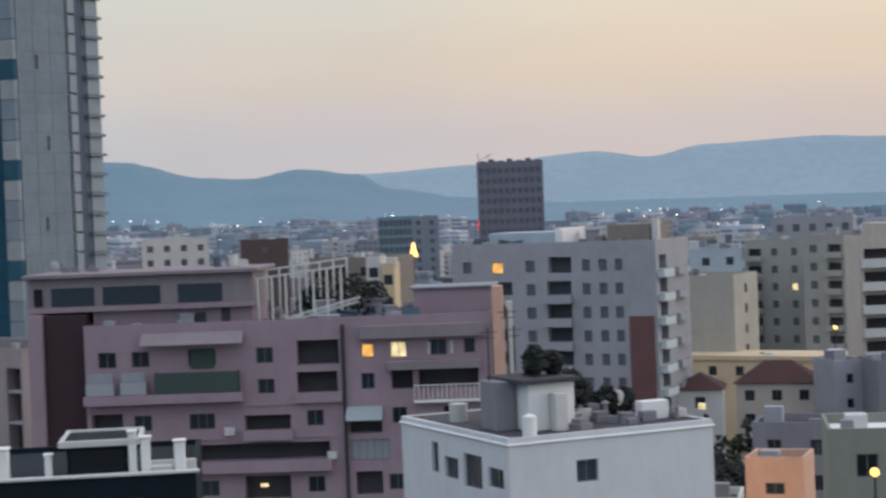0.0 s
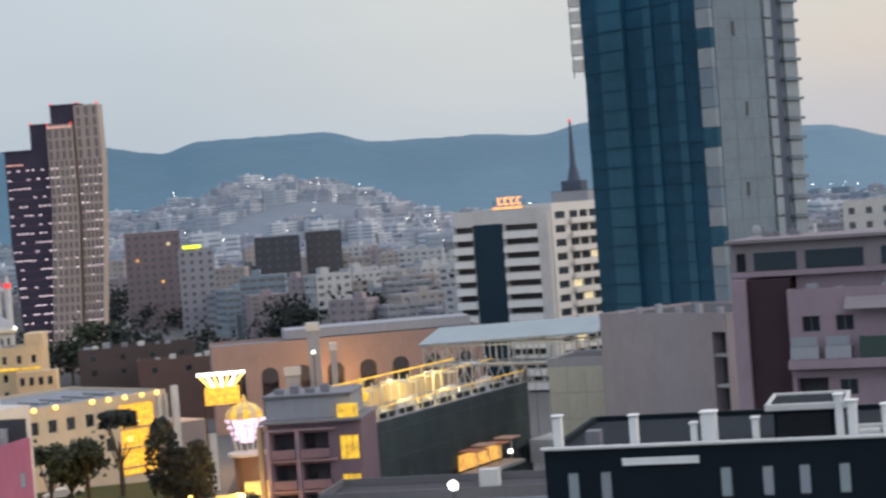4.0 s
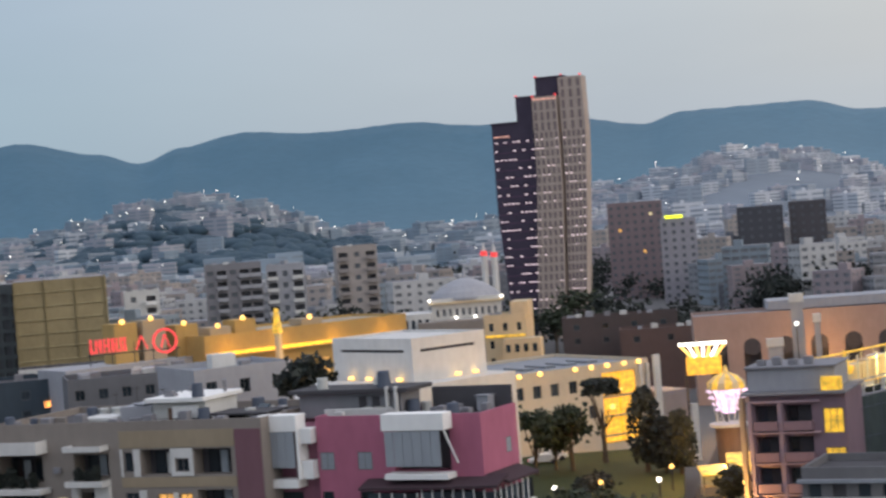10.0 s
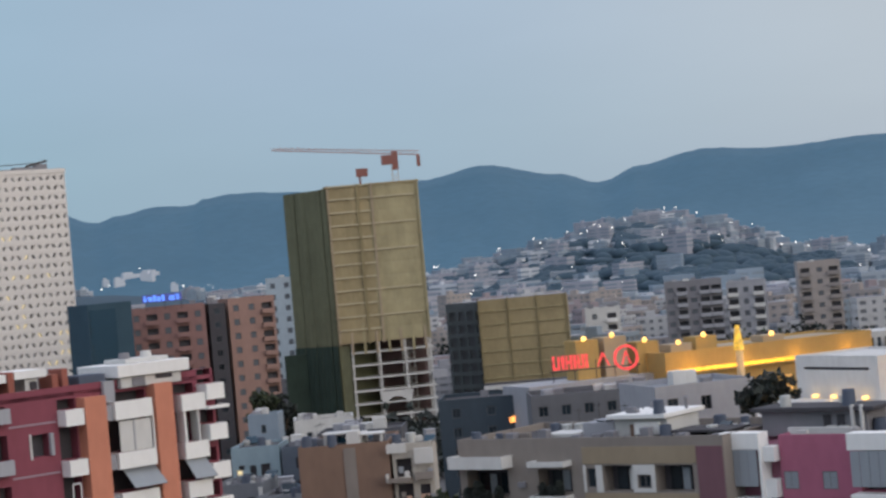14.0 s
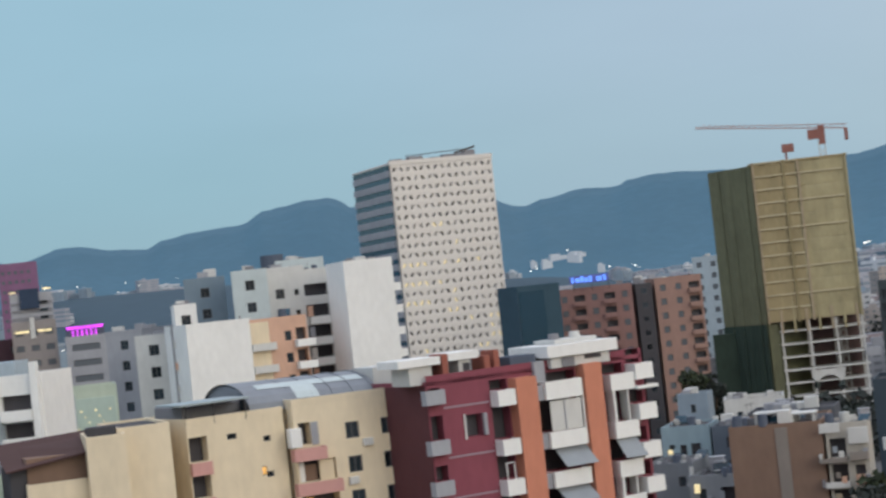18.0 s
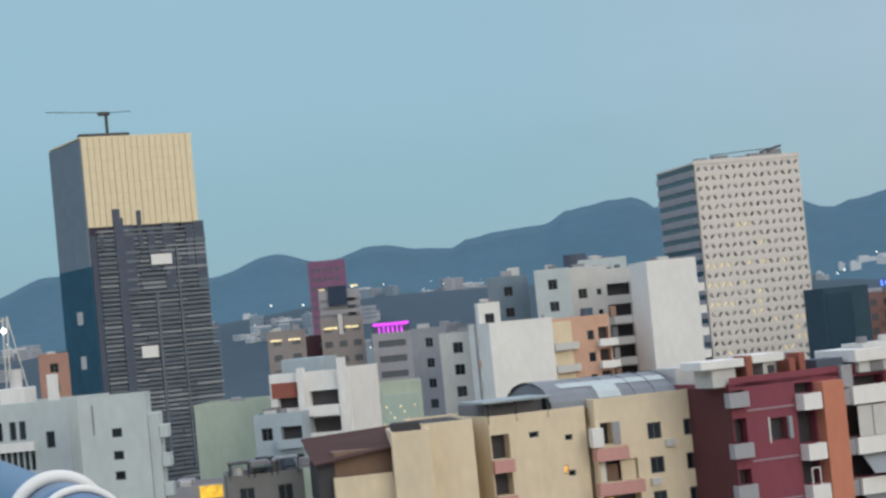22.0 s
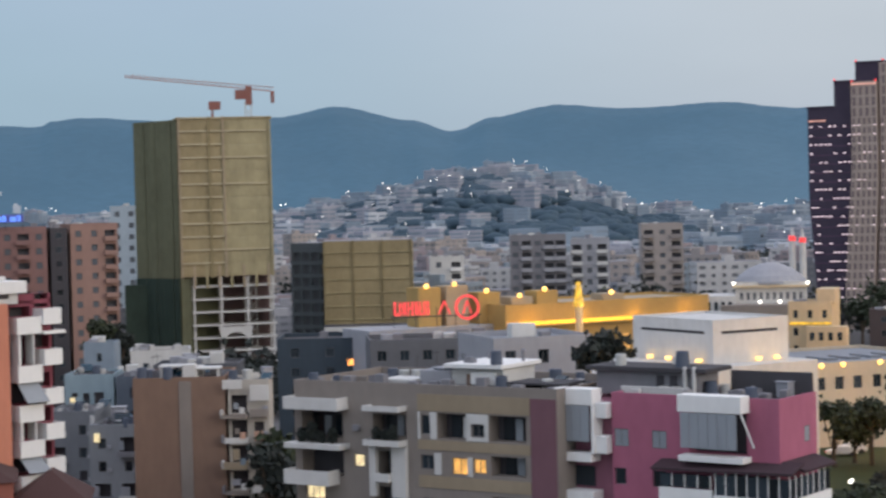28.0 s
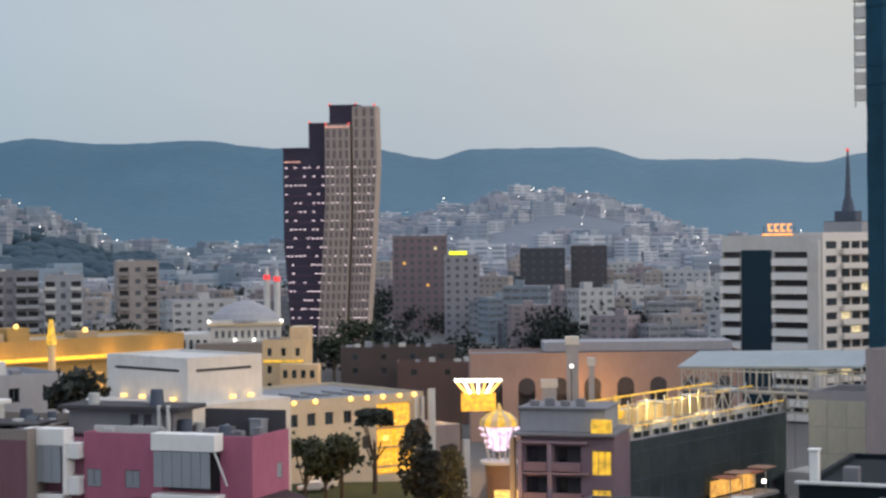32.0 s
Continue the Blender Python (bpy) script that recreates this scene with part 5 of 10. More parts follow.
def net_building():
    b = Building("building_site", "long building under dark green net with a lit roof terrace", (-79.0, 179.4), 83.0, 40, 10, 20.0, NETDARK, parapet=0, roof=CONCRETE)
    for k in range(6):
        for j in range(14):
            if (k * 5 + j * 3) % 3 == 0:
                b.op("f", 0.5 + 2.95 * j, 2.9 + 2.95 * j, 1.5 + 3.0 * k, 3.4 + 3.0 * k, "void", 0.5)
    for j in range(15):
        b.box("scaffold_pole", 0.1 + 2.95 * j, 0.16 + 2.95 * j, -0.5, -0.44, 0, 20.6, SLATE)
    for k in range(6):
        b.box("scaffold_rail", 0, 40, -0.5, -0.44, 3.9 + 3.0 * k, 3.96 + 3.0 * k, SLATE)
    for j in range(22):
        b.box("railing_post", 0.1 + 1.95 * j, 0.25 + 1.95 * j, 0.2, 0.35, 20.15, 21.5, STEEL)
    # upper rail emits yellow in place of the light falling on it
    for z in (20.8, 21.4):
        b.box("rail", 0, 40, 0.22, 0.32, z, z + 0.1, NEONYEL if z > 21.2 else STEEL)
    for j in range(20):
        b.box("terrace_post", 0.6 + 2.0 * j, 0.76 + 2.0 * j, 4.6, 4.76, 20.15, 23.2 + 0.3 * (j % 2), STEEL)
        if j % 3 != 2:
            b.box("light_string", 0.8 + 2.0 * j, 2.5 + 2.0 * j, 4.62, 4.7, 22.9, 23.02, NEONYEL, "yellow light string")
    for j in range(9):
        b.box("planter", 1.0 + 4.4 * j, 3.6 + 4.4 * j, 0.5, 1.0, 20.15, 20.7, LEAFDARK, "dark planted trough")
    b.box("light_beam", -1.0, 36.0, 7.6, 7.8, 23.4, 23.6, NEONYEL, "long yellow light tube over the terrace")
    for j in range(14):
        b.box("frame_post", 0.4 + 2.7 * j, 0.56 + 2.7 * j, 7.6, 7.76, 20.15, 23.4, CREAM)
    b.box("lit_back_wall", 0.5, 34, 8.6, 8.8, 20.15, 22.2, CREAM)
    b.box("end_house", 38.0, 44.0, -4.5, -0.7, 10.4, 13.2, OFFWHITE, "small pale pavilion with a lit front")
    for j in range(7):
        b.box("end_column", 38.2 + 0.85 * j, 38.45 + 0.85 * j, -4.75, -4.55, 10.6, 13.0, WHITE)
    b.box("side_terrace", 19, 31, -3.4, -0.6, 11.6, 12.0, OFFWHITE, "pale lit side terrace")
    for j in range(4):
        b.box("side_canopy", 19.4 + 2.9 * j, 21.9 + 2.9 * j, -3.2, -0.8, 14.4 + 0.25 * (j % 2), 14.55 + 0.25 * (j % 2), (ORANGE, PEACH)[j % 2], "peach fabric canopy")
        b.box("side_post", 19.5 + 2.9 * j, 19.62 + 2.9 * j, -3.1, -2.98, 12.0, 14.4, STEEL)
    b.box("side_lamp", 27.0, 27.5, -3.5, -3.2, 13.2, 13.6, LAMPWHITE, "small white lamp")
    b.box("side_glow", 19.6, 30.6, -0.58, -0.52, 12.2, 14.0, LIT, "warm lit front under the canopies")
    b.box("golden_finial_base", 4.0, 5.2, 2.0, 3.2, 20.15, 22.2, CREAM)
    bm = bmesh.new()
    bm_round(bm, (4.6, 2.6), 0.75, 0.9, 22.2, 23.0, 10)
    bm_round(bm, (4.6, 2.6), 0.5, 0.12, 23.0, 24.6, 10)
    part("golden_finial", bm, NEONYEL, b.ob, "golden lit finial")
    for j in range(12):
        b.box("terrace_canopy", 1.2 + 3.2 * j, 3.6 + 3.2 * j, 5.2, 7.4, 22.3 + 0.2 * (j % 3), 22.42 + 0.2 * (j % 3), (CREAM, TAN, OFFWHITE)[j % 3], "pale fabric canopy")
        b.box("terrace_chair", 0.9 + 3.2 * j, 1.5 + 3.2 * j, 2.2, 2.8, 20.15, 21.1, (OFFWHITE, TAN)[j % 2])
        b.box("terrace_table", 2 + 3.2 * j, 3.4 + 3.2 * j, 2.0 + (j % 3), 3.0 + (j % 3), 20.15, 21.0, OFFWHITE)
    b.done()


def purple_house():
    b = Building("house", "mauve-grey house with big yellow-lit corner windows", (-86.0, 171.7), 13.0, 9.6, 9, 21.3, plaster("mauve_plaster", (0.25, 0.175, 0.205)), roof=GREYROOF, parapet=0.1)
    for z in (18.3, 15.2, 12.1, 9.0):
        for u0, u1 in ((0.5, 2.7), (3.5, 6.2)):
            b.op("f", u0, u1, z, z + 2.1, "void", 0.9)
            b.balcony("f", u0 - 0.1, u1 + 0.1, z - 0.35, 0.7, 0.9)
            b.box("inner_window", u0 + 0.3, u0 + 1.1, 0.75, 0.85, z + 0.5, z + 1.9, PANE)
        b.box("column", 2.85, 3.3, -0.5, -0.02, z - 0.6, z + 2.4, PINK)
        b.box("column", -0.2, 0.25, -0.5, -0.02, z - 0.6, z + 2.4, PINK)
        b.panel("f", 0.0, 7.0, z + 2.42, z + 2.6, PINK, 0.6, "floor_edge")
    for z0, z1 in ((17.5, 20.0), (14.6, 16.1), (11.2, 12.8)):
        b.op("f", 7.3, 9.35, z0, z1, "yel", 0.2)
    b.box("eave", -0.7, 9.8, -0.7, 9.4, 21.45, 21.75, MIDGREY)
    room = b.box("roof_storey", -0.2, 8.6, 0.6, 7.5, 21.77, 24.0, GREY, "grey set-back roof storey")
    b.box("roof_edge", -0.4, 8.8, 0.3, 7.8, 24.02, 24.25, MIDGREY, "", room)
    b.box("lit_glazing", 7.3, 9.3, -0.2, 0.55, 21.77, 23.1, NEONYEL, "yellow-lit roof glazing")
    for i in range(4):
        b.box("roof_unit", 0.6 + 1.6 * i, 1.5 + 1.6 * i, 1.6, 2.3, 24.27, 24.8 + 0.25 * (i % 2), MIDGREY)
    # tan box puts the lamplight on the wall edge into colour
    b.box("lit_post", -1.2, -0.7, 0.2, 1.0, 0, 21.2, TAN, "tan strip for the lamp-lit wall edge")
    b.done()


def lamp_post(name, at, h, mat, label, size=0.5, cat="street lamp", arm=0.0, base=0.0):
    t = empty(name, pose(at[0], at[1], base), label, cat, "street lamps")
    bm = bmesh.new()
    bm_round(bm, (0, 0), 0.12, 0.07, 0, h, 8)
    if arm:
        bm_bar(bm, (0, 0, h - 0.1), (arm, 0, h + 0.2), 0.05)
    part("pole", bm, DARKSTEEL, t)
    bm = bmesh.new()
    bmesh.ops.create_icosphere(bm, subdivisions=2, radius=size / 2, matrix=Matrix.Translation((arm, 0, h + 0.1)))
    part("lamp_head", bm, mat, t, "lit lamp head")
    return t


def museum():
    b = Building("museum", "cream museum with warm roof-edge lamps and a golden lit entrance", (-157.6, 237.5), 66.0, 25.0, 26, 16.4, plaster("warm_museum_stone", (0.60, 0.52, 0.40)), "museum", parapet=0.5, roof=GREYROOF)
    for u in (0.8, 4.0, 7.2, 10.6, 14.0):
        b.op("f", u - 0.75, u + 0.75, 13.0, 14.9, "win", 0.3)
        b.op("f", u - 0.75, u + 0.75, 8.8, 10.8, "win", 0.3)
    b.op("f", 16.0, 22.4, 4.6, 15.6, "deep", 1.2)
    for k in range(6):
        b.panel("f", 16.2 + 3.2 * (k % 2), 19.0 + 3.2 * (k % 2), 4.8 + 3.6 * (k // 2), 8.2 + 3.6 * (k // 2), ENTRANCE, -1.0, "lit_panel", "golden lit entrance panel")
    for k in range(3):
        b.box("entrance_beam", 16.1, 22.3, -0.1, 0.2, 5.6 + 3.0 * k, 5.9 + 3.0 * k, TAN)
    for x, z in ((17.4, 14.4), (19.0, 12.6), (17.6, 10.2)):
        bm = bmesh.new()
        bmesh.ops.create_icosphere(bm, subdivisions=2, radius=0.45, matrix=Matrix.Translation((x, -0.1, z)))
        part("entrance_lamp", bm, LAMPWARM, b.ob, "bright entrance lamp")
    for u in (23.0, 24.3):
        b.box("pilaster", u, u + 0.6, -0.5, -0.02, 0, 16.3, OFFWHITE)
    b.box("portal_wall", 26.25, 31.75, -1.0, 8, 0, 11.5, plaster("dusty_lilac_render", (0.30, 0.26, 0.26)))
    b.box("portal_frame", 25.05, 26.2, -1.6, -1.02, 0, 17.5, OFFWHITE)
    b.box("portal_frame", 31.8, 33.0, -1.6, -1.02, 0, 9.0, OFFWHITE)
    for i, u in enumerate((0.7, 4.5, 11.0, 14.0, 17.0, 20.2, 23.0)):
        lamp = bmesh.new()
        bmesh.ops.create_icosphere(lamp, subdivisions=2, radius=0.38, matrix=Matrix.Translation((u, -0.35, 16.7)))
        part("roof_lamp", lamp, LAMPWARM, b.ob, "warm lit roof lamp")
    for i in range(5):
        b.box("roof_light", 3 + 4.0 * i, 5 + 4.0 * i, 8, 14, 16.53, 16.9, GREYROOF)
    b.done()


def white_hall():
    b = Building("hall", "white windowless hall with warm uplights along its foot", (-134.1, 180.7), 75.0, 11.5, 15.8, 27.1, plaster("white_hall_render", (0.64, 0.63, 0.61)), "hall", parapet=0.3, roof=OFFWHITE)
    b.op("f", 1.3, 9.8, 25.8, 26.15, "void", 0.2)
    b.op("l", 1.6, 14.2, 25.8, 26.15, "void", 0.2)
    for face, us in (("f", (6.4, 9.2)), ("l", (3.6, 7.2, 10.4, 13.2))):
        for u in us:
            ob = b.panel(face, u, u + 0.45, 22.5, 22.8, LAMPWARM, 0.6, "uplight", "warm uplight")
            l = new("uplight_beam", bpy.data.lights.new("uplight_beam", "POINT"))
            l.parent = b.ob
            l.location = b.to(face, u + 0.2, 0.9, 23.0)
            l.data.energy, l.data.color, l.data.shadow_soft_size = 14, (1.0, 0.62, 0.2), 0.15
    b.box("podium", -16, 13, -3.5, 18, 0, 22.3, OFFWHITE)
    b.done()


def arcade():
    b = Building("arcade", "long terracotta building with tall arches", (-179.0, 335.3), 29.4, 54.5, 14, 17.0, plaster("terracotta_render", (0.39, 0.28, 0.245)), "arcade", roof=GREYROOF)
    for i in range(8):
        u0 = 3 + 6.6 * i
        b.op("f", u0, u0 + 3.4, 2.0, 11.0, "void", 1.5)
        bm = bmesh.new()
        bm_round(bm, (0, 0), 1.7, 1.7, 0, 1.4, 20)
        ob = part("arch_head", bm, VOID, b.ob)
        ob.matrix_basis = pose(u0 + 1.7, 1.39, 11.0, 90, 0, 0)
    b.box("upper_storey", 15, 53, 3, 13, 17.75, 19.6, GREY)
    b.done()


def carousel():
    t = empty("carousel", pose(-121.0, 235.0, 2.2), "lit carousel with a striped golden canopy", "carousel")
    bm = bmesh.new()
    bm_round(bm, (0, 0), 2.7, 2.7, 7.6, 8.0, 24)
    part("platform", bm, OFFWHITE, t)
    for i in range(16):
        a0, a1 = math.tau * i / 16, math.tau * (i + 1) / 16
        bm = bmesh.new()
        prof = [(2.7, 12.9), (2.55, 13.7), (1.7, 14.5), (0.45, 15.0), (0.12, 16.0)]
        rows = [[bm.verts.new((r * math.cos(a), r * math.sin(a), z)) for a in (a0, a1)] for r, z in prof]
        for p, q in zip(rows, rows[1:]):
            bm.faces.new((p[0], p[1], q[1], q[0]))
        inn = [[bm.verts.new((r * 0.96 * math.cos(a), r * 0.96 * math.sin(a), z - 0.1)) for a in (a0, a1)] for r, z in prof]
        for p, q in zip(inn, inn[1:]):
            bm.faces.new((p[1], p[0], q[0], q[1]))
        bm.faces.new((rows[0][1], rows[0][0], inn[0][0], inn[0][1]))
        part("canopy_panel", bm, NEONYEL if i % 2 else CREAM, t)
    for i in range(12):
        bm = bmesh.new()
        a = math.tau * i / 12
        bm_bar(bm, (1.5 * math.cos(a), 1.5 * math.sin(a), 8.0), (2.5 * math.cos(a), 2.5 * math.sin(a), 12.9), 0.07, 6)
        part("pole", bm, STEEL, t)
        for r, z in ((2.65, 12.5), (2.4, 11.6), (2.0, 10.7), (1.6, 9.9)):
            bm = bmesh.new()
            bmesh.ops.create_icosphere(bm, subdivisions=1, radius=0.23, matrix=Matrix.Translation((r * math.cos(a + z), r * math.sin(a + z), z)))
            part("bulb", bm, glowpink, t, "pinkish white bulb")
    bm = bmesh.new()
    bm_round(bm, (0, 0), 1.0, 2.0, 9.4, 12.9, 16)
    part("drum", bm, glowpink, t, "lit mirror drum")
    bm = bmesh.new()
    bm_round(bm, (0, 0), 1.6, 2.0, 0, 7.6, 16)
    part("plinth", bm, BROWN, t)


def fair_sign():
    t = empty("fairground_sign", pose(-126.5, 232.9, 4.6, 0, 0, 27.9), "bright white and amber fairground sign", "sign")
    bm = bmesh.new()
    for x in (0.5, 5.6):
        bm_bar(bm, (x, 0.3, 0), (x, 0.3, 15.5), 0.2)
    part("stand", bm, DARKSTEEL, t)
    bm = bmesh.new()
    bm_box(bm, -0.3, 6.3, 0, 0.3, 16.5, 16.9)
    part("light_tube", bm, LAMPWHITE, t, "white tube row")
    for i in range(7):
        bm = bmesh.new()
        bm_bar(bm, (1.4 + 0.53 * i, -0.1, 14.9), (0.0 + 1.0 * i, -0.1, 16.5), 0.24)
        part("tube", bm, LAMPWHITE if i % 2 else LAMPWARM, t)
    bm = bmesh.new()
    bm_box(bm, 0.6, 5.4, 0, 0.4, 12.4, 14.9)
    part("lit_board", bm, ENTRANCE, t, "amber lit board")


glowpink = glow("pinkish_white_bulbs", (1.0, 0.72, 0.95), 1.5)
steel_bridge()
net_building()
purple_house()
museum()
white_hall()
arcade()
carousel()
fair_sign()
long_low = plain_block("long_building", "long low grey terrace behind the black house", (-66.0, 140.0), 9.9, 22, 8, 18.7, plaster("dim_terrace_render", (0.15, 0.15, 0.16)), pitch=1.9, win=(1.1, 1.7), seed=30, lit=0.0, roof=DARKROOF, clutter=1, kinds=("win", "void"))
long_low.box("eave", -0.3, 22.3, -0.6, -0.02, 18.2, 18.5, GREYROOF)
long_low.box("band", -0.1, 22.1, -0.45, -0.02, 15.75, 16.25, MIDGREY)
for k in range(22):
    long_low.box("railing_post", 0.1 + 1.03 * k, 0.2 + 1.03 * k, -0.4, -0.32, 16.25, 17.0, STEEL)
long_low.box("rail", 0, 22, -0.4, -0.32, 17.0, 17.08, STEEL)
long_low.box("lit_front", 13.4, 16.6, -0.2, -0.02, 13.6, 15.7, LITWHITE, "pale lit shop front")
for k in range(6):
    long_low.box("shop_bar", 13.6 + 0.55 * k, 13.75 + 0.55 * k, -0.35, -0.22, 13.5, 15.7, OFFWHITE)
long_low.done()
plain_block("house", "low roofs with a lit window", (-74.0, 128.0), 9.9, 16, 8, 11.5, OFFWHITE, pitch=3.4, seed=31, lit=0.3, roof=GREYROOF).done()
plain_block("house", "small white kiosk house by the street", (-83, 137), 8, 5, 5, 12.5, OFFWHITE, pitch=3, seed=32).done()
plain_block("house", "grey house with two tall windows", (-140.2, 149.6), 62.9, 11.5, 12, 26.6, GREY, pitch=3.2, win=(1.2, 1.5), seed=33, roof=GREYROOF).done()
lamp_post("street_lamp", polar(-25.05, 230), 25.6, LAMPWHITE, "tall mast with a bright white floodlight", 0.45, "floodlight")
lamp_post("street_lamp", polar(-21.15, 141), 21.2, LAMPWHITE, "bright white floodlight on a pole", 0.8, "floodlight")

# ---- the pink house, the beige block and what lies behind them ----
LEANTO = plaster("dark_purplish_roof_sheet", (0.065, 0.042, 0.05), streak=False)


def hot_pink_house():
    b = Building("apartment_house", "bright pink apartment house with white balconies and grey shutters", (-95.7, 115.5), 8.2, 14.5, 6.4, 26.2, HOTPINK, parapet=0.5)
    for u in (0.85, 4.25):
        b.op("f", u - 0.65, u + 0.65, 22.6, 24.0, "shut", 0.12)
    b.op("f", 0.15, 1.2, 19.6, 20.9)
    b.op("f", 3.6, 4.8, 19.6, 20.9)
    b.op("f", 0.15, 1.4, 16.8, 18.1, "lit")
    b.op("f", 3.4, 4.6, 16.8, 18.1, "win")
    b.op("f", 6.9, 11.8, 22.5, 25.7, "void", 1.0)
    b.op("f", 5.6, 8.1, 15.6, 18.4, "void", 0.8)
    b.op("f", 9.8, 13.6, 18.9, 21.0, "void", 0.8)
    b.op("f", 9.9, 13.4, 15.6, 18.2, "void", 0.8)
    for z in (3, 6.2, 9.4, 12.6):
        for u in (1.0, 4.2, 7.5, 10.5, 13.2):
            b.op("f", u - 0.7, u + 0.7, z, z + 1.4)
    b.box("band", 6.7, 12.1, -1.5, -0.01, 25.75, 27.05, WHITE, "white parapet band over the loggia")
    n = 6
    for i in range(n):
        b.box("shade", 6.9 + 4.8 * i / n, 6.9 + 4.8 * (i + 0.97) / n, -1.46, -1.38, 23.0, 25.7, SHUTTER, "grey roller shade")
    b.box("slab", 6.7, 12.2, -1.5, -0.01, 22.0, 22.45, WHITE)
    side = bmesh.new()
    q = [side.verts.new(p) for p in ((12.0, -1.45, 25.7), (12.75, -0.9, 23.2), (12.75, -0.85, 23.2), (12.0, -1.35, 25.7))]
    r = [side.verts.new((v.co.x + 0.15, v.co.y, v.co.z)) for v in q]
    side.faces.new(q)
    side.faces.new(r[::-1])
    for i in range(4):
        side.faces.new((q[i], q[(i + 1) % 4], r[(i + 1) % 4], r[i]))
    part("brace", side, WHITE, b.ob)
    b.balcony("f", 4.9, 9.5, 18.7, 1.4, 1.2, WHITE)
    for i in range(4):
        b.box("balcony_window", 5.05 + 1.1 * i, 6.0 + 1.1 * i, -1.4, -1.33, 19.98, 21.0, PANE)
        b.box("balcony_mullion", 6.02 + 1.1 * i, 6.12 + 1.1 * i, -1.42, -1.32, 19.98, 21.0, WHITE)
    b.box("balcony_side", 9.0, 9.5, -1.4, -0.01, 12.0, 18.6, WHITE)
    b.box("balcony_side", 4.9, 5.4, -1.4, -0.01, 12.0, 18.6, WHITE)
    bm = bmesh.new()
    pts = [(4.4, -1.7, 21.2), (16.3, -1.7, 21.4), (16.3, 0.4, 22.0), (4.4, -0.02, 21.7)]
    up = [bm.verts.new((x, y, z + 0.2)) for x, y, z in pts]
    lo = [bm.verts.new(p) for p in pts]
    bm.faces.new(up)
    bm.faces.new(lo[::-1])
    for i in range(4):
        bm.faces.new((lo[i], lo[(i + 1) % 4], up[(i + 1) % 4], up[i]))
    part("lean_to_roof", bm, LEANTO, b.ob, "dark purplish lean-to roof")
    b.box("bay_wall", -5.0, -0.02, 0.5, 6.3, 0, 26.1, plaster("mauve_pink_plaster", (0.26, 0.11, 0.15)))
    b.box("bay_band", -4.8, -1.2, -1.0, 0.48, 25.8, 27.1, WHITE)
    for i in range(4):
        b.box("bay_shade", -4.8 + 0.82 * i, -4.0 + 0.82 * i, -0.96, -0.88, 22.9, 25.78, SHUTTER, "grey roller shade")
    b.box("bay_slab", -5.0, -1.4, -1.0, 0.48, 21.3, 22.0, WHITE)
    b.box("bay_post", -1.35, -1.1, -1.0, 0.48, 22.0, 25.78, WHITE)
    b.box("bay_post", -1.1, -0.1, -0.7, 0.48, 22.0, 23.4, WHITE)
    b.box("bay_box", -1.1, -0.1, -0.7, 0.48, 24.8, 26.0, WHITE)
    for z in (18.0, 14.8, 11.6):
        b.box("bay_balcony", -4.9, -1.2, -1.1, 0.48, z, z + 1.0, WHITE)
        b.box("bay_window", -4.2, -1.9, 0.4, 0.49, z + 1.2, z + 2.8, PANE)
    for z0 in (18.4, 15.2, 12.0):
        b.balcony("r", -1.5, 5.6, z0, 1.5, 1.15, WHITE, label="white rounded corner balcony")
    b.balcony("f", 9.7, 16.0, 18.4, 1.5, 1.15, WHITE, label="white parapet of the glazed corner balcony")
    for i in range(7):
        b.box("balcony_window", 9.85 + 0.88 * i, 10.65 + 0.88 * i, -1.44, -1.38, 19.58, 21.1, PANE)
        b.box("balcony_mullion", 9.75 + 0.88 * i, 9.84 + 0.88 * i, -1.46, -1.34, 19.56, 21.3, WHITE)
    for i in range(7):
        b.box("balcony_window", 15.88, 15.94, -1.3 + 0.98 * i, -0.42 + 0.98 * i, 19.58, 21.1, PANE)
        b.box("balcony_mullion", 15.86, 15.98, -1.4 + 0.98 * i, -1.31 + 0.98 * i, 19.56, 21.3, WHITE)
    bm = bmesh.new()
    pts = [(14.52, 0.42, 21.95), (16.3, 0.42, 21.4), (16.3, 5.9, 21.4), (14.52, 5.9, 21.95)]
    up = [bm.verts.new((x, y, z + 0.2)) for x, y, z in pts]
    lo = [bm.verts.new(p) for p in pts]
    bm.faces.new(up)
    bm.faces.new(lo[::-1])
    for i in range(4):
        bm.faces.new((lo[i], lo[(i + 1) % 4], up[(i + 1) % 4], up[i]))
    part("side_roof", bm, LEANTO, b.ob)
    b.op("r", 4.2, 5.1, 23.2, 24.4, "shut", 0.1)
    b.op("r", 1.5, 5.4, 16.5, 18.2, "void", 0.8)
    b.box("roof_terrace_wall", 0.0, 5.6, 1.5, 1.8, 26.35, 27.2, OFFWHITE)
    room = b.box("roof_room", -3.2, 6.2, 3.0, 6.2, 26.35, 28.3, MIDGREY, "grey roof room with a dark slab roof")
    b.box("roof_slab", -3.8, 7.2, 2.3, 6.6, 28.32, 28.65, DARKROOF, "", room)
    for u in (2.4, 3.6):
        b.box("roof_door", u, u + 0.7, 2.92, 2.99, 26.4, 28.0, VOID, "", room)
    for u in (5.2, 6.0):
        b.box("roof_post", u, u + 0.25, 2.2, 2.5, 26.35, 28.8, OFFWHITE)
    b.box("dark_screen", 7.4, 14.4, 6.0, 6.2, 26.35, 28.3, DARKROOF)
    b.box("roof_box", 8.8, 10.4, 3.2, 4.0, 26.35, 27.0, OFFWHITE)
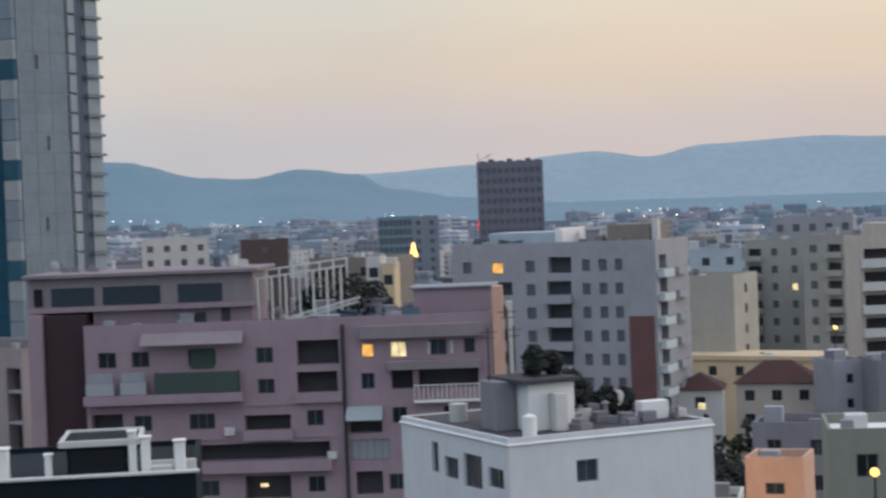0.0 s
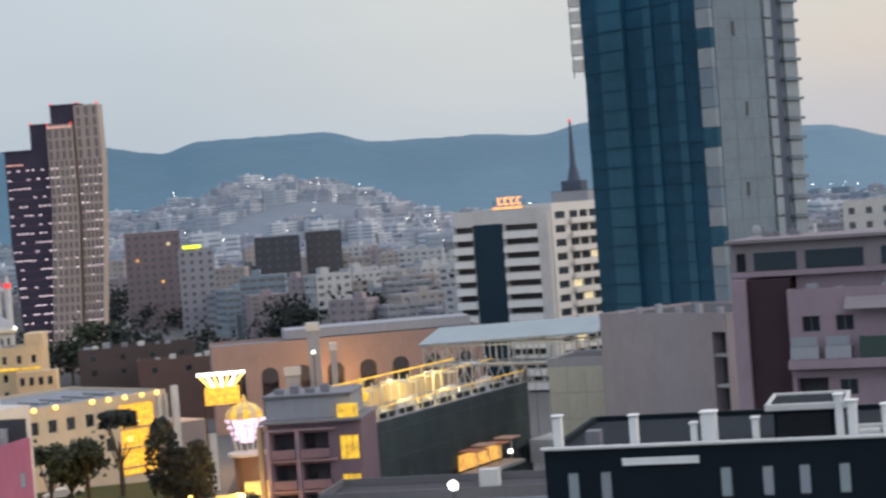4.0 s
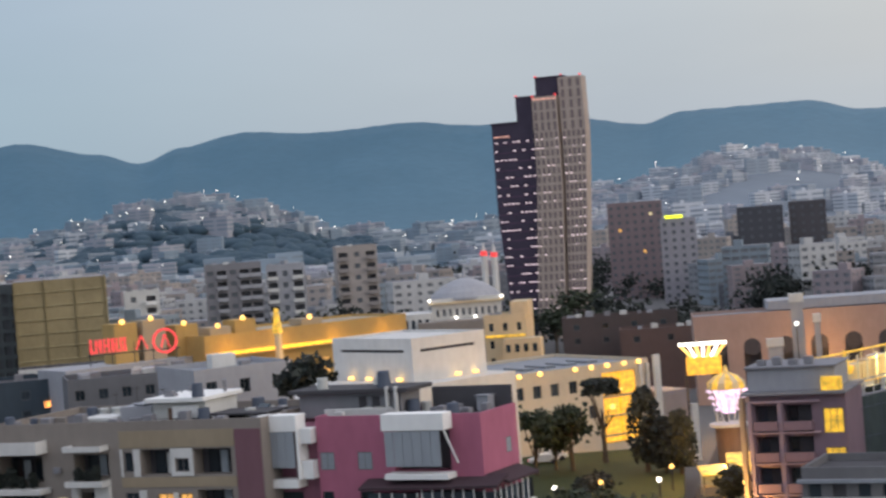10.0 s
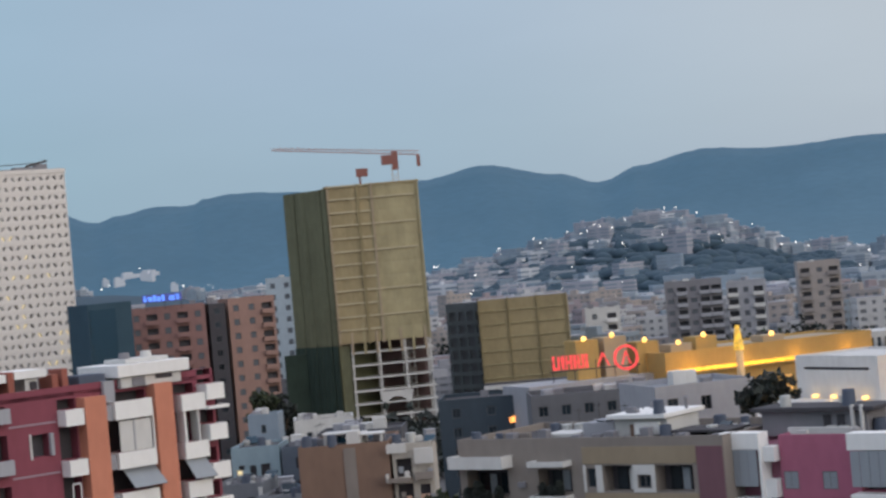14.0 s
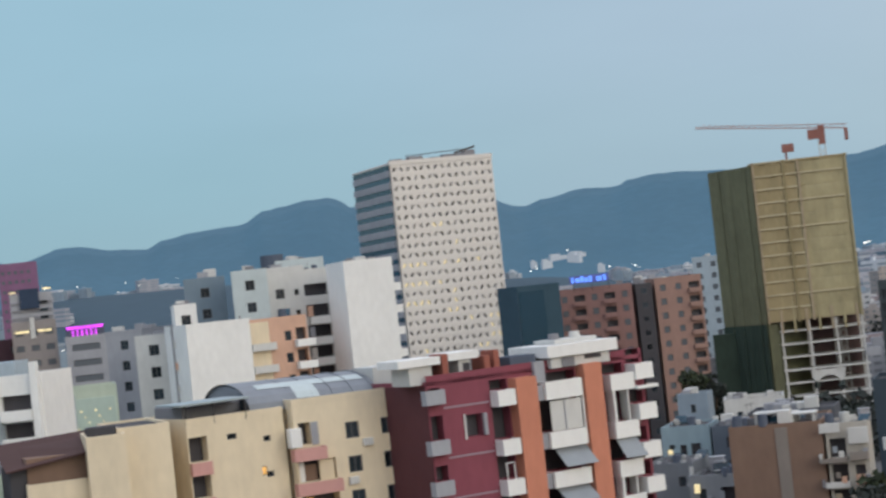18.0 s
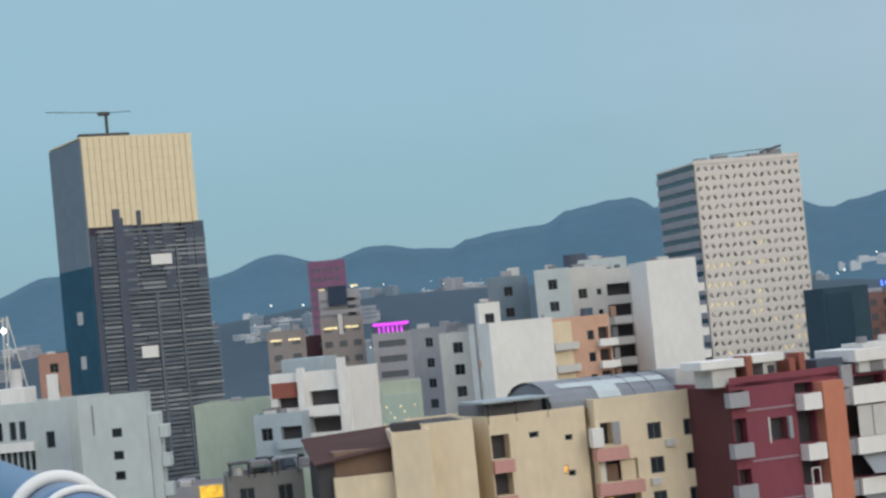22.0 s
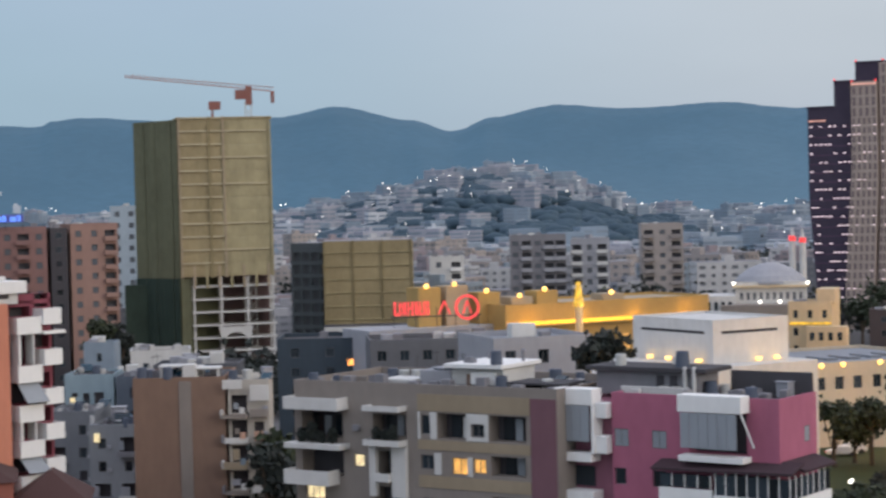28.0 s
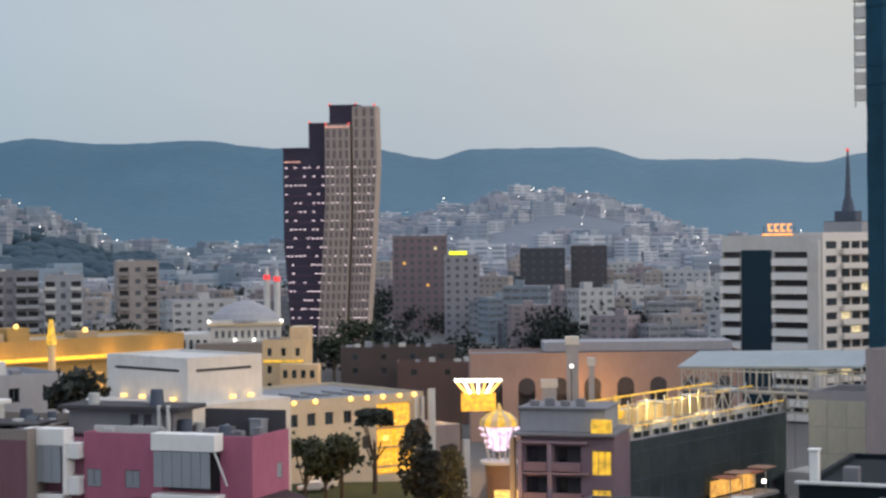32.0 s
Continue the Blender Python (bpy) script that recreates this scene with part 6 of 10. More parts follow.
    for i in range(6):
        b.box("roof_unit", 7.6 + 1.1 * i, 8.2 + 1.1 * i, 2 + (i % 2), 2.7 + (i % 2), 26.35, 26.8 + 0.2 * (i % 3), MIDGREY)
    roof_mess(b, 0.6, 13.4, 0.5, 5.6, 26.33, 16, 406)
    roof_mess(b, -3, 6, 2.6, 6, 28.66, 5, 407)
    b.done()


def beige_block():
    b = Building("apartment_block", "beige-grey apartment block with deep loggias and one orange-lit window", (-124.9, 107.8), 10.7, 26.4, 13, 26.4, BEIGE)
    b.op("f", 0.8, 5.2, 22.3, 24.5, "void", 1.6)
    b.op("f", 8.4, 11.8, 22.6, 24.5, "void", 1.4)
    b.op("f", 14.95, 17.75, 22.7, 24.8, "void", 1.4)
    b.op("f", 13.3, 14.2, 23.0, 24.6)
    b.op("f", 18.3, 19.5, 23.0, 24.0)
    b.op("f", 20.0, 23.5, 22.7, 24.8, "void", 1.4)
    b.op("f", 6.3, 7.4, 19.9, 21.0, "litw")
    b.op("f", 13.2, 14.5, 20.1, 21.3)
    b.op("f", 16.3, 17.9, 19.8, 21.2, "lit")
    b.op("f", 18.4, 19.6, 20.0, 21.2, "lit")
    b.op("f", 20.1, 23.4, 19.9, 21.5, "void", 1.4)
    b.op("f", 0.8, 5.2, 19.0, 21.2, "void", 1.6)
    b.op("f", 8.95, 10.45, 19.4, 21.4, "void", 1.4)
    for z in (16.4, 13.3, 10.2, 7.1, 4.0):
        if z < 16:
            b.op("f", 0.8, 5.2, z, z + 2.0, "void", 1.6)
        b.op("f", 8.4, 11.6, z, z + 2.0, "void", 1.4)
        b.op("f", 13.2, 14.5, z, z + 1.3)
        b.op("f", 16.3, 17.9, z, z + 1.3)
        b.op("f", 20.1, 23.4, z, z + 1.8, "void", 1.4)
    for z0, z1 in ((24.95, 26.35), (21.75, 22.55), (18.6, 19.6), (15.4, 16.3)):
        b.panel("f", 13.0, 23.9, z0, z1, OLDTAN, 0.06, "tan_band", "tan plaster band")
    for x0, x1, z0, z1 in ((17.8, 18.25, 22.6, 24.85), (19.55, 19.95, 22.6, 24.85), (18.25, 19.55, 24.05, 24.85), (18.25, 19.55, 22.6, 22.95), (14.25, 14.9, 22.6, 24.85), (13.0, 13.25, 22.6, 24.85), (17.85, 18.35, 19.7, 21.3), (14.6, 15.3, 19.7, 21.5)):
        b.box("pale_surround", x0, x1, -0.1, -0.01, z0, z1, OFFWHITE)
    b.balcony("f", 0.0, 5.8, 24.75, 1.6, 1.05, OFFWHITE)
    b.balcony("f", 8.2, 11.9, 24.85, 1.3, 0.45, OFFWHITE)
    b.box("balcony_slab", 0.0, 5.9, -1.6, -0.02, 21.4, 21.85, OFFWHITE)
    b.balcony("f", 8.2, 11.9, 21.95, 1.3, 0.5, OFFWHITE)
    for z in (18.3, 15.1):
        b.balcony("f", -0.1, 4.7, z, 1.6, 1.25, OFFWHITE)
        b.balcony("f", 8.9, 10.5, z + 0.6, 0.9, 0.7, OFFWHITE)
    b.op("f", 1.1, 3.1, 16.9, 18.1, "litw")
    b.panel("f", 23.95, 26.3, 10.0, 26.3, plaster("dull_maroon_wall", (0.19, 0.10, 0.12)), 0.08, "end_bay", "dull maroon end bay")
    for u0, z in ((0.9, 22.2), (3.2, 22.2), (8.6, 22.5), (15.2, 22.6), (20.3, 22.7), (20.4, 19.9), (8.7, 19.4)):
        b.box("loggia_door", u0 + 0.3, u0 + 1.3, 1.25, 1.35, z, z + 1.9, PANE)
        b.box("curtain", u0 + 1.5, u0 + 2.2, 1.15, 1.22, z, z + 1.8, (SHUTTER, OFFWHITE)[int(u0) % 2])
    b.box("white_frame", 8.2, 8.9, -0.5, -0.02, 17.6, 21.9, OFFWHITE)
    b.box("white_frame", 10.5, 11.95, -0.5, -0.02, 17.6, 21.9, OFFWHITE)
    b.box("air_conditioner", 6.4, 7.1, -0.35, -0.02, 23.0, 23.5, MIDGREY)
    b.box("roof_wall", 11.2, 14.4, 3.0, 6.0, 26.55, 28.0, GREY)
    room = b.box("roof_room", 14.5, 19.6, 3.0, 8.0, 26.55, 28.3, OFFWHITE, "off-white stair bulkhead with a flat slab")
    b.box("roof_slab", 14.2, 19.9, 2.2, 8.6, 28.32, 28.68, WHITE, "", room)
    b.box("roof_door", 16.0, 16.5, 2.9, 2.99, 26.57, 27.8, BROWN, "brown door", room)
    b.box("white_panel", 16.6, 19.1, 2.6, 2.75, 26.95, 28.0, WHITE, "", room)
    # flat sheet in the shade colour for the dark below the panel
    b.box("dark_recess", 16.6, 19.5, 2.9, 2.99, 26.57, 27.0, VOID, "", room)
    # dark sheet on posts, added for the shadowed stretch of this roof
    for x in (20.4, 22.9, 25.3):
        b.box("shed_post", x, x + 0.12, 3.0, 3.12, 26.55, 27.1, DARKSTEEL)
    b.box("shed_roof", 20.2, 25.6, 2.4, 6.0, 27.1, 27.3, DARKROOF, "dark sheet in place of the roof's shadow")
    b.box("shed_wall", 20.4, 25.4, 5.0, 5.2, 26.55, 27.1, DARKROOF)
    b.box("canopy", 7.7, 11.0, 2.0, 5.0, 26.95, 27.25, OFFWHITE)
    for x in (7.9, 10.7):
        b.box("canopy_post", x, x + 0.15, 2.2, 2.35, 26.55, 26.95, OFFWHITE)
    b.box("roof_wall", 3.5, 6.4, 2.0, 2.3, 26.55, 27.4, BEIGE)
    for i in range(7):
        b.box("roof_unit", 1.0 + 3.4 * i, 1.9 + 3.4 * i, 1.2, 2.0, 26.55, 27.2 + 0.25 * (i % 3), MIDGREY)
    roof_mess(b, 0.6, 25.4, 0.6, 11.5, 26.53, 34, 408)
    roof_mess(b, 14.4, 19.6, 2.4, 8, 28.69, 4, 409)
    b.done()
    for i, (u, z, h) in enumerate(((1.3, 21.86, 1.2), (2.4, 21.86, 1.7), (4.6, 21.86, 1.3), (3.4, 21.86, 0.9), (9.2, 22.35, 1.1), (10.9, 22.35, 1.3), (10.1, 22.35, 0.9))):
        p = b.ob.matrix_basis @ Vector((u, -0.7, z))
        tree("potted_plant", (p.x, p.y), h, 0.35 * h, LEAFDARK, "dark leafy plant on a balcony", z, 1, 700 + i, 160, 0.14)


def brown_block():
    b = Building("apartment_block", "brown block with a blank wall and a grey flue", (-165.8, 120.5), 45.0, 9.8, 12, 23.9, BROWN, parapet=0.2)
    b.panel("f", 4.9, 6.2, 0, 23.8, BEIGE, 0.12, "flue", "grey-brown vertical flue")
    for i in range(8):
        z = 21.2 - 2.75 * i
        b.op("r", 8.8, 10.2, z, z + 1.4, "win")
    b.box("roof_wall", 0, 3.0, 2, 2.3, 24.05, 24.9, MIDGREY)
    for u0, u1, z in ((2.6, 5.6, 25.2), (6.4, 9.2, 24.9)):
        b.box("roof_canopy", u0, u1, 1.2, 3.8, z, z + 0.2, OFFWHITE)
        for x in (u0 + 0.1, u1 - 0.4):
            b.box("canopy_post", x, x + 0.3, 1.4, 1.7, 24.05, z, OFFWHITE)
    b.box("roof_hut", 5.2, 6.6, 0.8, 2.4, 24.05, 25.5, OFFWHITE)
    for i in range(5):
        b.box("roof_unit", 0.6 + 1.8 * i, 1.8 + 1.8 * i, 3 + (i % 3), 4.2 + (i % 3), 24.05, 24.9 + 0.3 * (i % 2), OFFWHITE if i % 2 else MIDGREY)
    roof_mess(b, 0.4, 8.6, 0.4, 10, 24.03, 16, 410)
    b.done()


def balcony_stack():
    """Narrow wing of the brown block: a crowded stack of balconies."""
    b = Building("apartment_house", "narrow pale wing with a jumble of balconies beside a brown wall", (-158.6, 127.6), 45.0, 4.3, 6, 23.4, plaster("worn_pale_render", (0.47, 0.44, 0.39)), parapet=0.3)
    rnd = random.Random(77)
    for k in range(8):
        z = 20.9 - 2.7 * k
        b.op("f", 0.3, 2.0, z - 0.7, z + 1.3, "void", 0.9)
        if k:
            b.op("f", 2.7, 3.5 + 0.3 * (k % 2), z - 0.1, z + 1.1, "void" if k % 2 else "win", 0.5)
        out = 0.7 + 0.7 * rnd.random()
        b.balcony("f", -0.7 + 0.3 * (k % 2), 1.9 + 0.3 * rnd.random(), z - 1.1, out, rnd.uniform(0.3, 0.95), (BEIGE, OFFWHITE, OLDTAN)[k % 3])
        b.box("balcony_screen", 0.2 + 0.6 * rnd.random(), 1.2, -out + 0.1, -out + 0.16, z - 0.1, z + rnd.uniform(0.5, 1.2), (SHUTTER, BEIGE, OLDTAN, GREY)[k % 4])
        b.box("laundry", 1.3, 1.85, -out - 0.1, -out - 0.06, z - 0.6, z + 0.1, (OFFWHITE, PEACH, SLATEBLUE)[k % 3])
        b.box("parapet_stub", -0.75, -0.5, -out, -0.02, z - 1.0, z - 0.2, (OFFWHITE, MIDGREY)[k % 2])
        if k % 3 != 1:
            b.balcony("f", 2.4, 4.0 + 0.5 * rnd.random(), z - 1.0, 0.5 + 0.6 * rnd.random(), 0.5 + 0.5 * rnd.random(), OFFWHITE if k % 2 else BEIGE)
        b.box("air_conditioner", 3.7, 4.25, -0.35, -0.02, z - 0.3, z + 0.1, GREY)
    b.box("white_screen", 2.4, 4.5, -0.9, -0.8, 21.6, 23.3, OFFWHITE)
    b.box("white_screen", -0.5, 1.6, -0.9, -0.8, 22.9, 23.9, OFFWHITE)
    b.box("peach_panel", 2.7, 4.0, -0.16, -0.02, 17.2, 18.3, PEACH, "faded peach panel")
    roof_mess(b, 0.3, 3.6, 0.4, 5, 23.53, 8, 420)
    b.done()


JIBPAINT = plaster("pale_red_jib_paint", (0.42, 0.27, 0.25), rough=0.5)


def green_tower():
    """Unfinished tower in olive net above an open concrete frame."""
    t = empty("tower_under_construction", pose(-356.9, 274.1, 0, 0, 0, 56.3), "unfinished tower in olive scaffold net with a bare frame below", "tower")
    W, top = 22.0, 63.6
    bm = bmesh.new()
    bm_box(bm, 0.4, W - 0.4, 0.4, 18, 27, top - 0.3)
    part("core", bm, VOID, t)
    zs = [26.4 + 3.1 * k for k in range(13)]
    for z in zs:
        bm = bmesh.new()
        bm_box(bm, 0, W, -0.2, 18, z - 0.12, z + 0.22)
        part("floor_slab", bm, TAN, t)
    n = 11
    for i in range(n):
        for j, z in enumerate(zs[:-1]):
            bm = bmesh.new()
            x0, x1 = W * i / n, W * (i + 1) / n
            b0, b1 = (0.12 + 0.14 * math.sin((i + d) * 2.3 + j * 0.7) for d in (0, 1))
            rows = [[bm.verts.new((x, -0.35 - b * s, z + q)) for x, b in ((x0, b0), (x1, b1))] for q, s in ((0.06, 0.2), (1.6, 1.0), (3.12, 0.2))]
            for p, q in zip(rows, rows[1:]):
                bm.faces.new((p[0], p[1], q[1], q[0])).smooth = True
            part("net", bm, GREENNET if i < 5 else GREENNET2, t)
    for z in zs[1:]:
        bm = bmesh.new()
        bm_box(bm, 0.6, 10.4 if int(z) % 2 else 20.8, -0.74, -0.4, z - 0.2, z + 0.2)
        part("slab_edge", bm, SLABTAN, t)
    for x, w, m in ((0.2, 0.35, TAN), (7.1, 0.6, NETLINE), (10.5, 0.45, TAN), (W - 0.5, 0.4, GREENNET2)):
        bm = bmesh.new()
        bm_box(bm, x, x + w, -0.85, -0.55, 26, top + 0.3)
        part("scaffold_mast", bm, m, t)
    for k in range(7):
        bm = bmesh.new()
        x = 3.0 + 2.9 * k
        bm_box(bm, x, x + 0.5, -0.6, 0.2, 23.6, 29.0 + 2.0 * (k % 2))
        part("net_tail", bm, GREENNET2 if k % 2 else TAN, t)
    # the side face, in dark net down to the ground
    for i in range(8):
        for z0, z1, m in ((0.5, 26.0, NETLOW), (26.05, 63.2, GREENDARK)):
            bm = bmesh.new()
            out = 0.15 + 0.3 * (0.5 + 0.5 * math.sin(i * 2.4)) + (0.5 if z0 < 1 else 0.0)
            p = [(1.95 * i, -out * 0.6), (1.95 * i + 0.9, -out), (1.95 * i + 1.96, -out * 0.6)]
            lo, hi = ([bm.verts.new((x, y, z)) for x, y in p] for z in (z0, z1))
            for q in range(2):
                bm.faces.new((lo[q], lo[q + 1], hi[q + 1], hi[q])).smooth = True
            ob = part("side_net", bm, m, t, "dark green net" if z0 < 1 else "olive net")
            ob.matrix_basis = pose(-9.4, 12.5, 0, 0, 0, -53.0)
    bm = bmesh.new()
    bm_box(bm, -12.6, -1.0, 9.0, 12.0, 0, 24.5)
    part("low_screen", bm, NETLOW, t, "dark net over the lower floors")
    bm = bmesh.new()
    v0 = [bm.verts.new((x, y, 0.5)) for x, y in ((-9.3, 12.6), (0.1, 0.1), (21.0, 18), (4, 24))]
    v1 = [bm.verts.new((x, y, 63.3)) for x, y in ((-9.3, 12.6), (0.1, 0.1), (21.0, 18), (4, 24))]
    for i in range(4):
        bm.faces.new((v0[i], v0[(i + 1) % 4], v1[(i + 1) % 4], v1[i]))
    bm.faces.new(v1)
    part("inner_block", bm, GREENDARK, t)
    bm = bmesh.new()
    bm_box(bm, 0, 2.5, 0.5, 18, 0, 26)
    part("lower_side", bm, GREENDARK, t)
    # open frame
    for x in (2.8, 9.2, 15.4, 21.4):
        for y in (0.0, 6.0):
            bm = bmesh.new()
            bm_box(bm, x, x + 0.48, y, y + 0.48, 0, 26.2)
            part("column", bm, OFFWHITE, t)
    for k in range(8):
        z = 2.4 + 3.05 * k
        bm = bmesh.new()
        bm_box(bm, 2.6, 22.4, -0.1, 0.65, z, z + 0.38)
        bm_box(bm, 2.6, 22.4, 0.65, 8, z + 0.15, z + 0.38)
        part("beam", bm, OFFWHITE, t)
    bm = bmesh.new()
    bm_box(bm, 2.6, 22.2, 8, 8.3, 0, 26)
    part("back_wall", bm, plaster("dusky_rose_infill", (0.16, 0.11, 0.11)), t)
    bm = bmesh.new()
    n = 14
    for i in range(n):
        a0, a1 = math.pi * i / n, math.pi * (i + 1) / n
        q = [(12.6 - 3.0 * math.cos(a), 10.0 + 3.0 * math.sin(a)) for a in (a0, a1)]
        for y0, y1 in ((-0.5, -0.15),):
            lo = [bm.verts.new((x, y, z)) for y in (y0, y1) for x, z in q]
            hi = [bm.verts.new((x + (x - 12.6) * 0.35, y, 14.4)) for y in (y0, y1) for x, z in q]
            bm.faces.new((lo[0], lo[1], hi[1], hi[0]))
            bm.faces.new((lo[1], lo[0], lo[2], lo[3]))
    bmesh.ops.remove_doubles(bm, verts=bm.verts[:], dist=0.001)
    part("arch", bm, OFFWHITE, t, "pale arch in the frame")
    bm = bmesh.new()
    bm_box(bm, 21.6, 25.0, -0.6, 4, 16.4, 18.2)
    part("site_platform", bm, GREY, t)
    # tower crane behind
    c = empty("tower_crane", pose(-352.0, 290.0, 0, 0, 0, 52.0), "red and white tower crane above the unfinished tower", "crane")
    bm = bmesh.new()
    for x in (-0.4, 1.0):
        for y in (0, 1.4):
            bm_bar(bm, (x + 1.2, y, 0), (x + 1.2, y, 67.6), 0.16)
    for k in range(33):
        z = 2 * k
        bm_bar(bm, (0.8, 0, z), (2.2, 0, z + 2), 0.09)
        bm_bar(bm, (2.2, 0, z), (0.8, 0, z + 2), 0.09)
    part("mast", bm, STEEL, c)
    bm = bmesh.new()
    bm_box(bm, -1.6, 0.9, -0.4, 1.8, 68.2, 70.4)
    bm_box(bm, 0.9, 2.4, -0.2, 1.4, 66.8, 71.2)
    part("cab", bm, REDSTEEL, c, "red slewing unit and cab")
    bm = bmesh.new()
    for dz, dy in ((0, 0), (0, 1.2), (1.0, 0.6)):
        bm_bar(bm, (7.7, dy, 69.9 + dz), (-27.5, dy, 73.9 + dz * 0.4), 0.12)
    for k in range(24):
        x = 7.4 - 1.4 * k
        z = 69.9 + (7.7 - x) * 0.1136
        bm_bar(bm, (x, 0, z), (x - 0.7, 0.6, z + 1.0), 0.06)
        bm_bar(bm, (x - 0.7, 0.6, z + 1.0), (x - 1.4, 1.2, z + 0.15), 0.06)
    part("jib", bm, JIBPAINT, c, "pale red lattice jib")
    bm = bmesh.new()
    bm_box(bm, 6.9, 7.7, -0.2, 1.6, 67.2, 69.8)
    part("counterweight", bm, REDSTEEL, c)
    d = empty("hoist", pose(-356.9, 274.1, 0, 0, 0, 52.0), "red hoist housing on the tower's roof", "hoist")
    bm = bmesh.new()
    bm_box(bm, 8.2, 8.7, 2, 2.5, top + 0.2, top + 3.0)
    bm_box(bm, 7.6, 10.4, 1.4, 3.2, top + 2.0, top + 3.9)
    part("housing", bm, REDSTEEL, d)
    e = bmesh.new()
    bm_box(e, -0.4, W + 0.2, -0.6, 18, top - 0.3, top + 0.15)
    part("roof_edge", e, GREENNET, t)




def second_net_block():
    b = Building("building_site", "block in olive scaffold net with a bare concrete side", (-350.5, 313.1), 45.0, 22.2, 12, 33.4, GREENNET, parapet=0, far=True, roof=CONCRETE)
    for k in range(9):
        b.box("scaffold_lift", -0.2, 22.4, -0.3, -0.02, 4.0 + 3.3 * k, 4.25 + 3.3 * k, GREENNET2)
    for j in range(4):
        b.box("scaffold_pole", 0.2 + 7.2 * j, 0.4 + 7.2 * j, -0.5, -0.02, 0, 33.8, NETLINE)
    b.grid("l", [1.5 + 3.0 * i for i in range(4)], [2.0 + 3.2 * k for k in range(9)], 2.0, 2.0, "win", 0.5)
    b.done()
    c = Building("building_site", "bare dark concrete wing of the site", (-362.5, 313.0), 20.0, 11.0, 10, 33.0, plaster("bluish_bare_concrete", (0.15, 0.18, 0.20)), parapet=0, far=True, roof=CONCRETE)
    c.grid("f", [1.6 + 2.6 * i for i in range(4)], [3.0 + 3.2 * k for k in range(9)], 1.9, 2.1, "win", 0.6)
    c.done()
    d = Building("pavilion", "low pale frame in front of the netted block", (-336, 300), 45, 22, 8, 13.5, OFFWHITE, parapet=0, far=True)
    d.grid("f", [2.2 + 3.5 * i for i in range(6)], [9.5], 2.7, 3.0, "void", 1.5)
    d.done()


def red_sign():
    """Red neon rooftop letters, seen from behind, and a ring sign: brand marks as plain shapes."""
    t = empty("roof_sign", pose(-187.4, 180.2, 4.5, 0, 0, 54.5), "row of red neon roof letters and a red ring sign", "sign")
    bm = bmesh.new()
    for x in (0, 3, 6, 8.6, 11.8):
        bm_bar(bm, (x, 0.5, 20.6), (x, 0.5, 23.4), 0.07)
    bm_box(bm, -0.4, 12.2, 0.3, 0.5, 22.0, 22.15)
    part("sign_frame", bm, DARKSTEEL, t)
    for x, w, form in ((0.0, 1.0, 2), (1.25, 0.4, 1), (1.8, 0.9, 0), (2.9, 0.4, 1), (3.45, 0.9, 2), (4.55, 0.4, 1), (6.2, 1.5, 3)):
        bm = bmesh.new()
        if form == 1:
            bm_box(bm, x, x + 0.35, 0, 0.2, 22.3, 24.2)
        elif form == 3:
            bm_bar(bm, (x, 0.1, 22.3), (x + 0.8, 0.1, 24.2), 0.16)
            bm_bar(bm, (x + 0.8, 0.1, 24.2), (x + 1.6, 0.1, 22.3), 0.16)
        else:
            bm_box(bm, x, x + 0.3, 0, 0.2, 22.3, 24.2)
            bm_box(bm, x + w - 0.3, x + w, 0, 0.2, 22.3, 24.2)
            bm_box(bm, x + 0.3, x + w - 0.3, 0, 0.2, 23.1 if form == 0 else 22.3, 23.4 if form == 0 else 22.6)
        part("letter", bm, NEONRED, t, "red neon letter shape")
    bm = bmesh.new()
    n = 28
    ring = [[bm.verts.new((10.2 + r * math.cos(math.tau * i / n), y, 23.2 + r * math.sin(math.tau * i / n))) for i in range(n)] for r, y in ((1.75, 0), (1.4, 0), (1.4, 0.2), (1.75, 0.2))]
    for a in range(4):
        for i in range(n):
            j = (i + 1) % n
            bm.faces.new((ring[a][i], ring[a][j], ring[(a + 1) % 4][j], ring[(a + 1) % 4][i]))
    part("ring", bm, NEONRED, t, "red neon ring")
    bm = bmesh.new()
    bm_bar(bm, (9.6, 0.1, 22.3), (10.2, 0.1, 24.1), 0.15)
    bm_bar(bm, (10.2, 0.1, 24.1), (10.8, 0.1, 22.3), 0.15)
    part("ring_mark", bm, NEONRED, t)


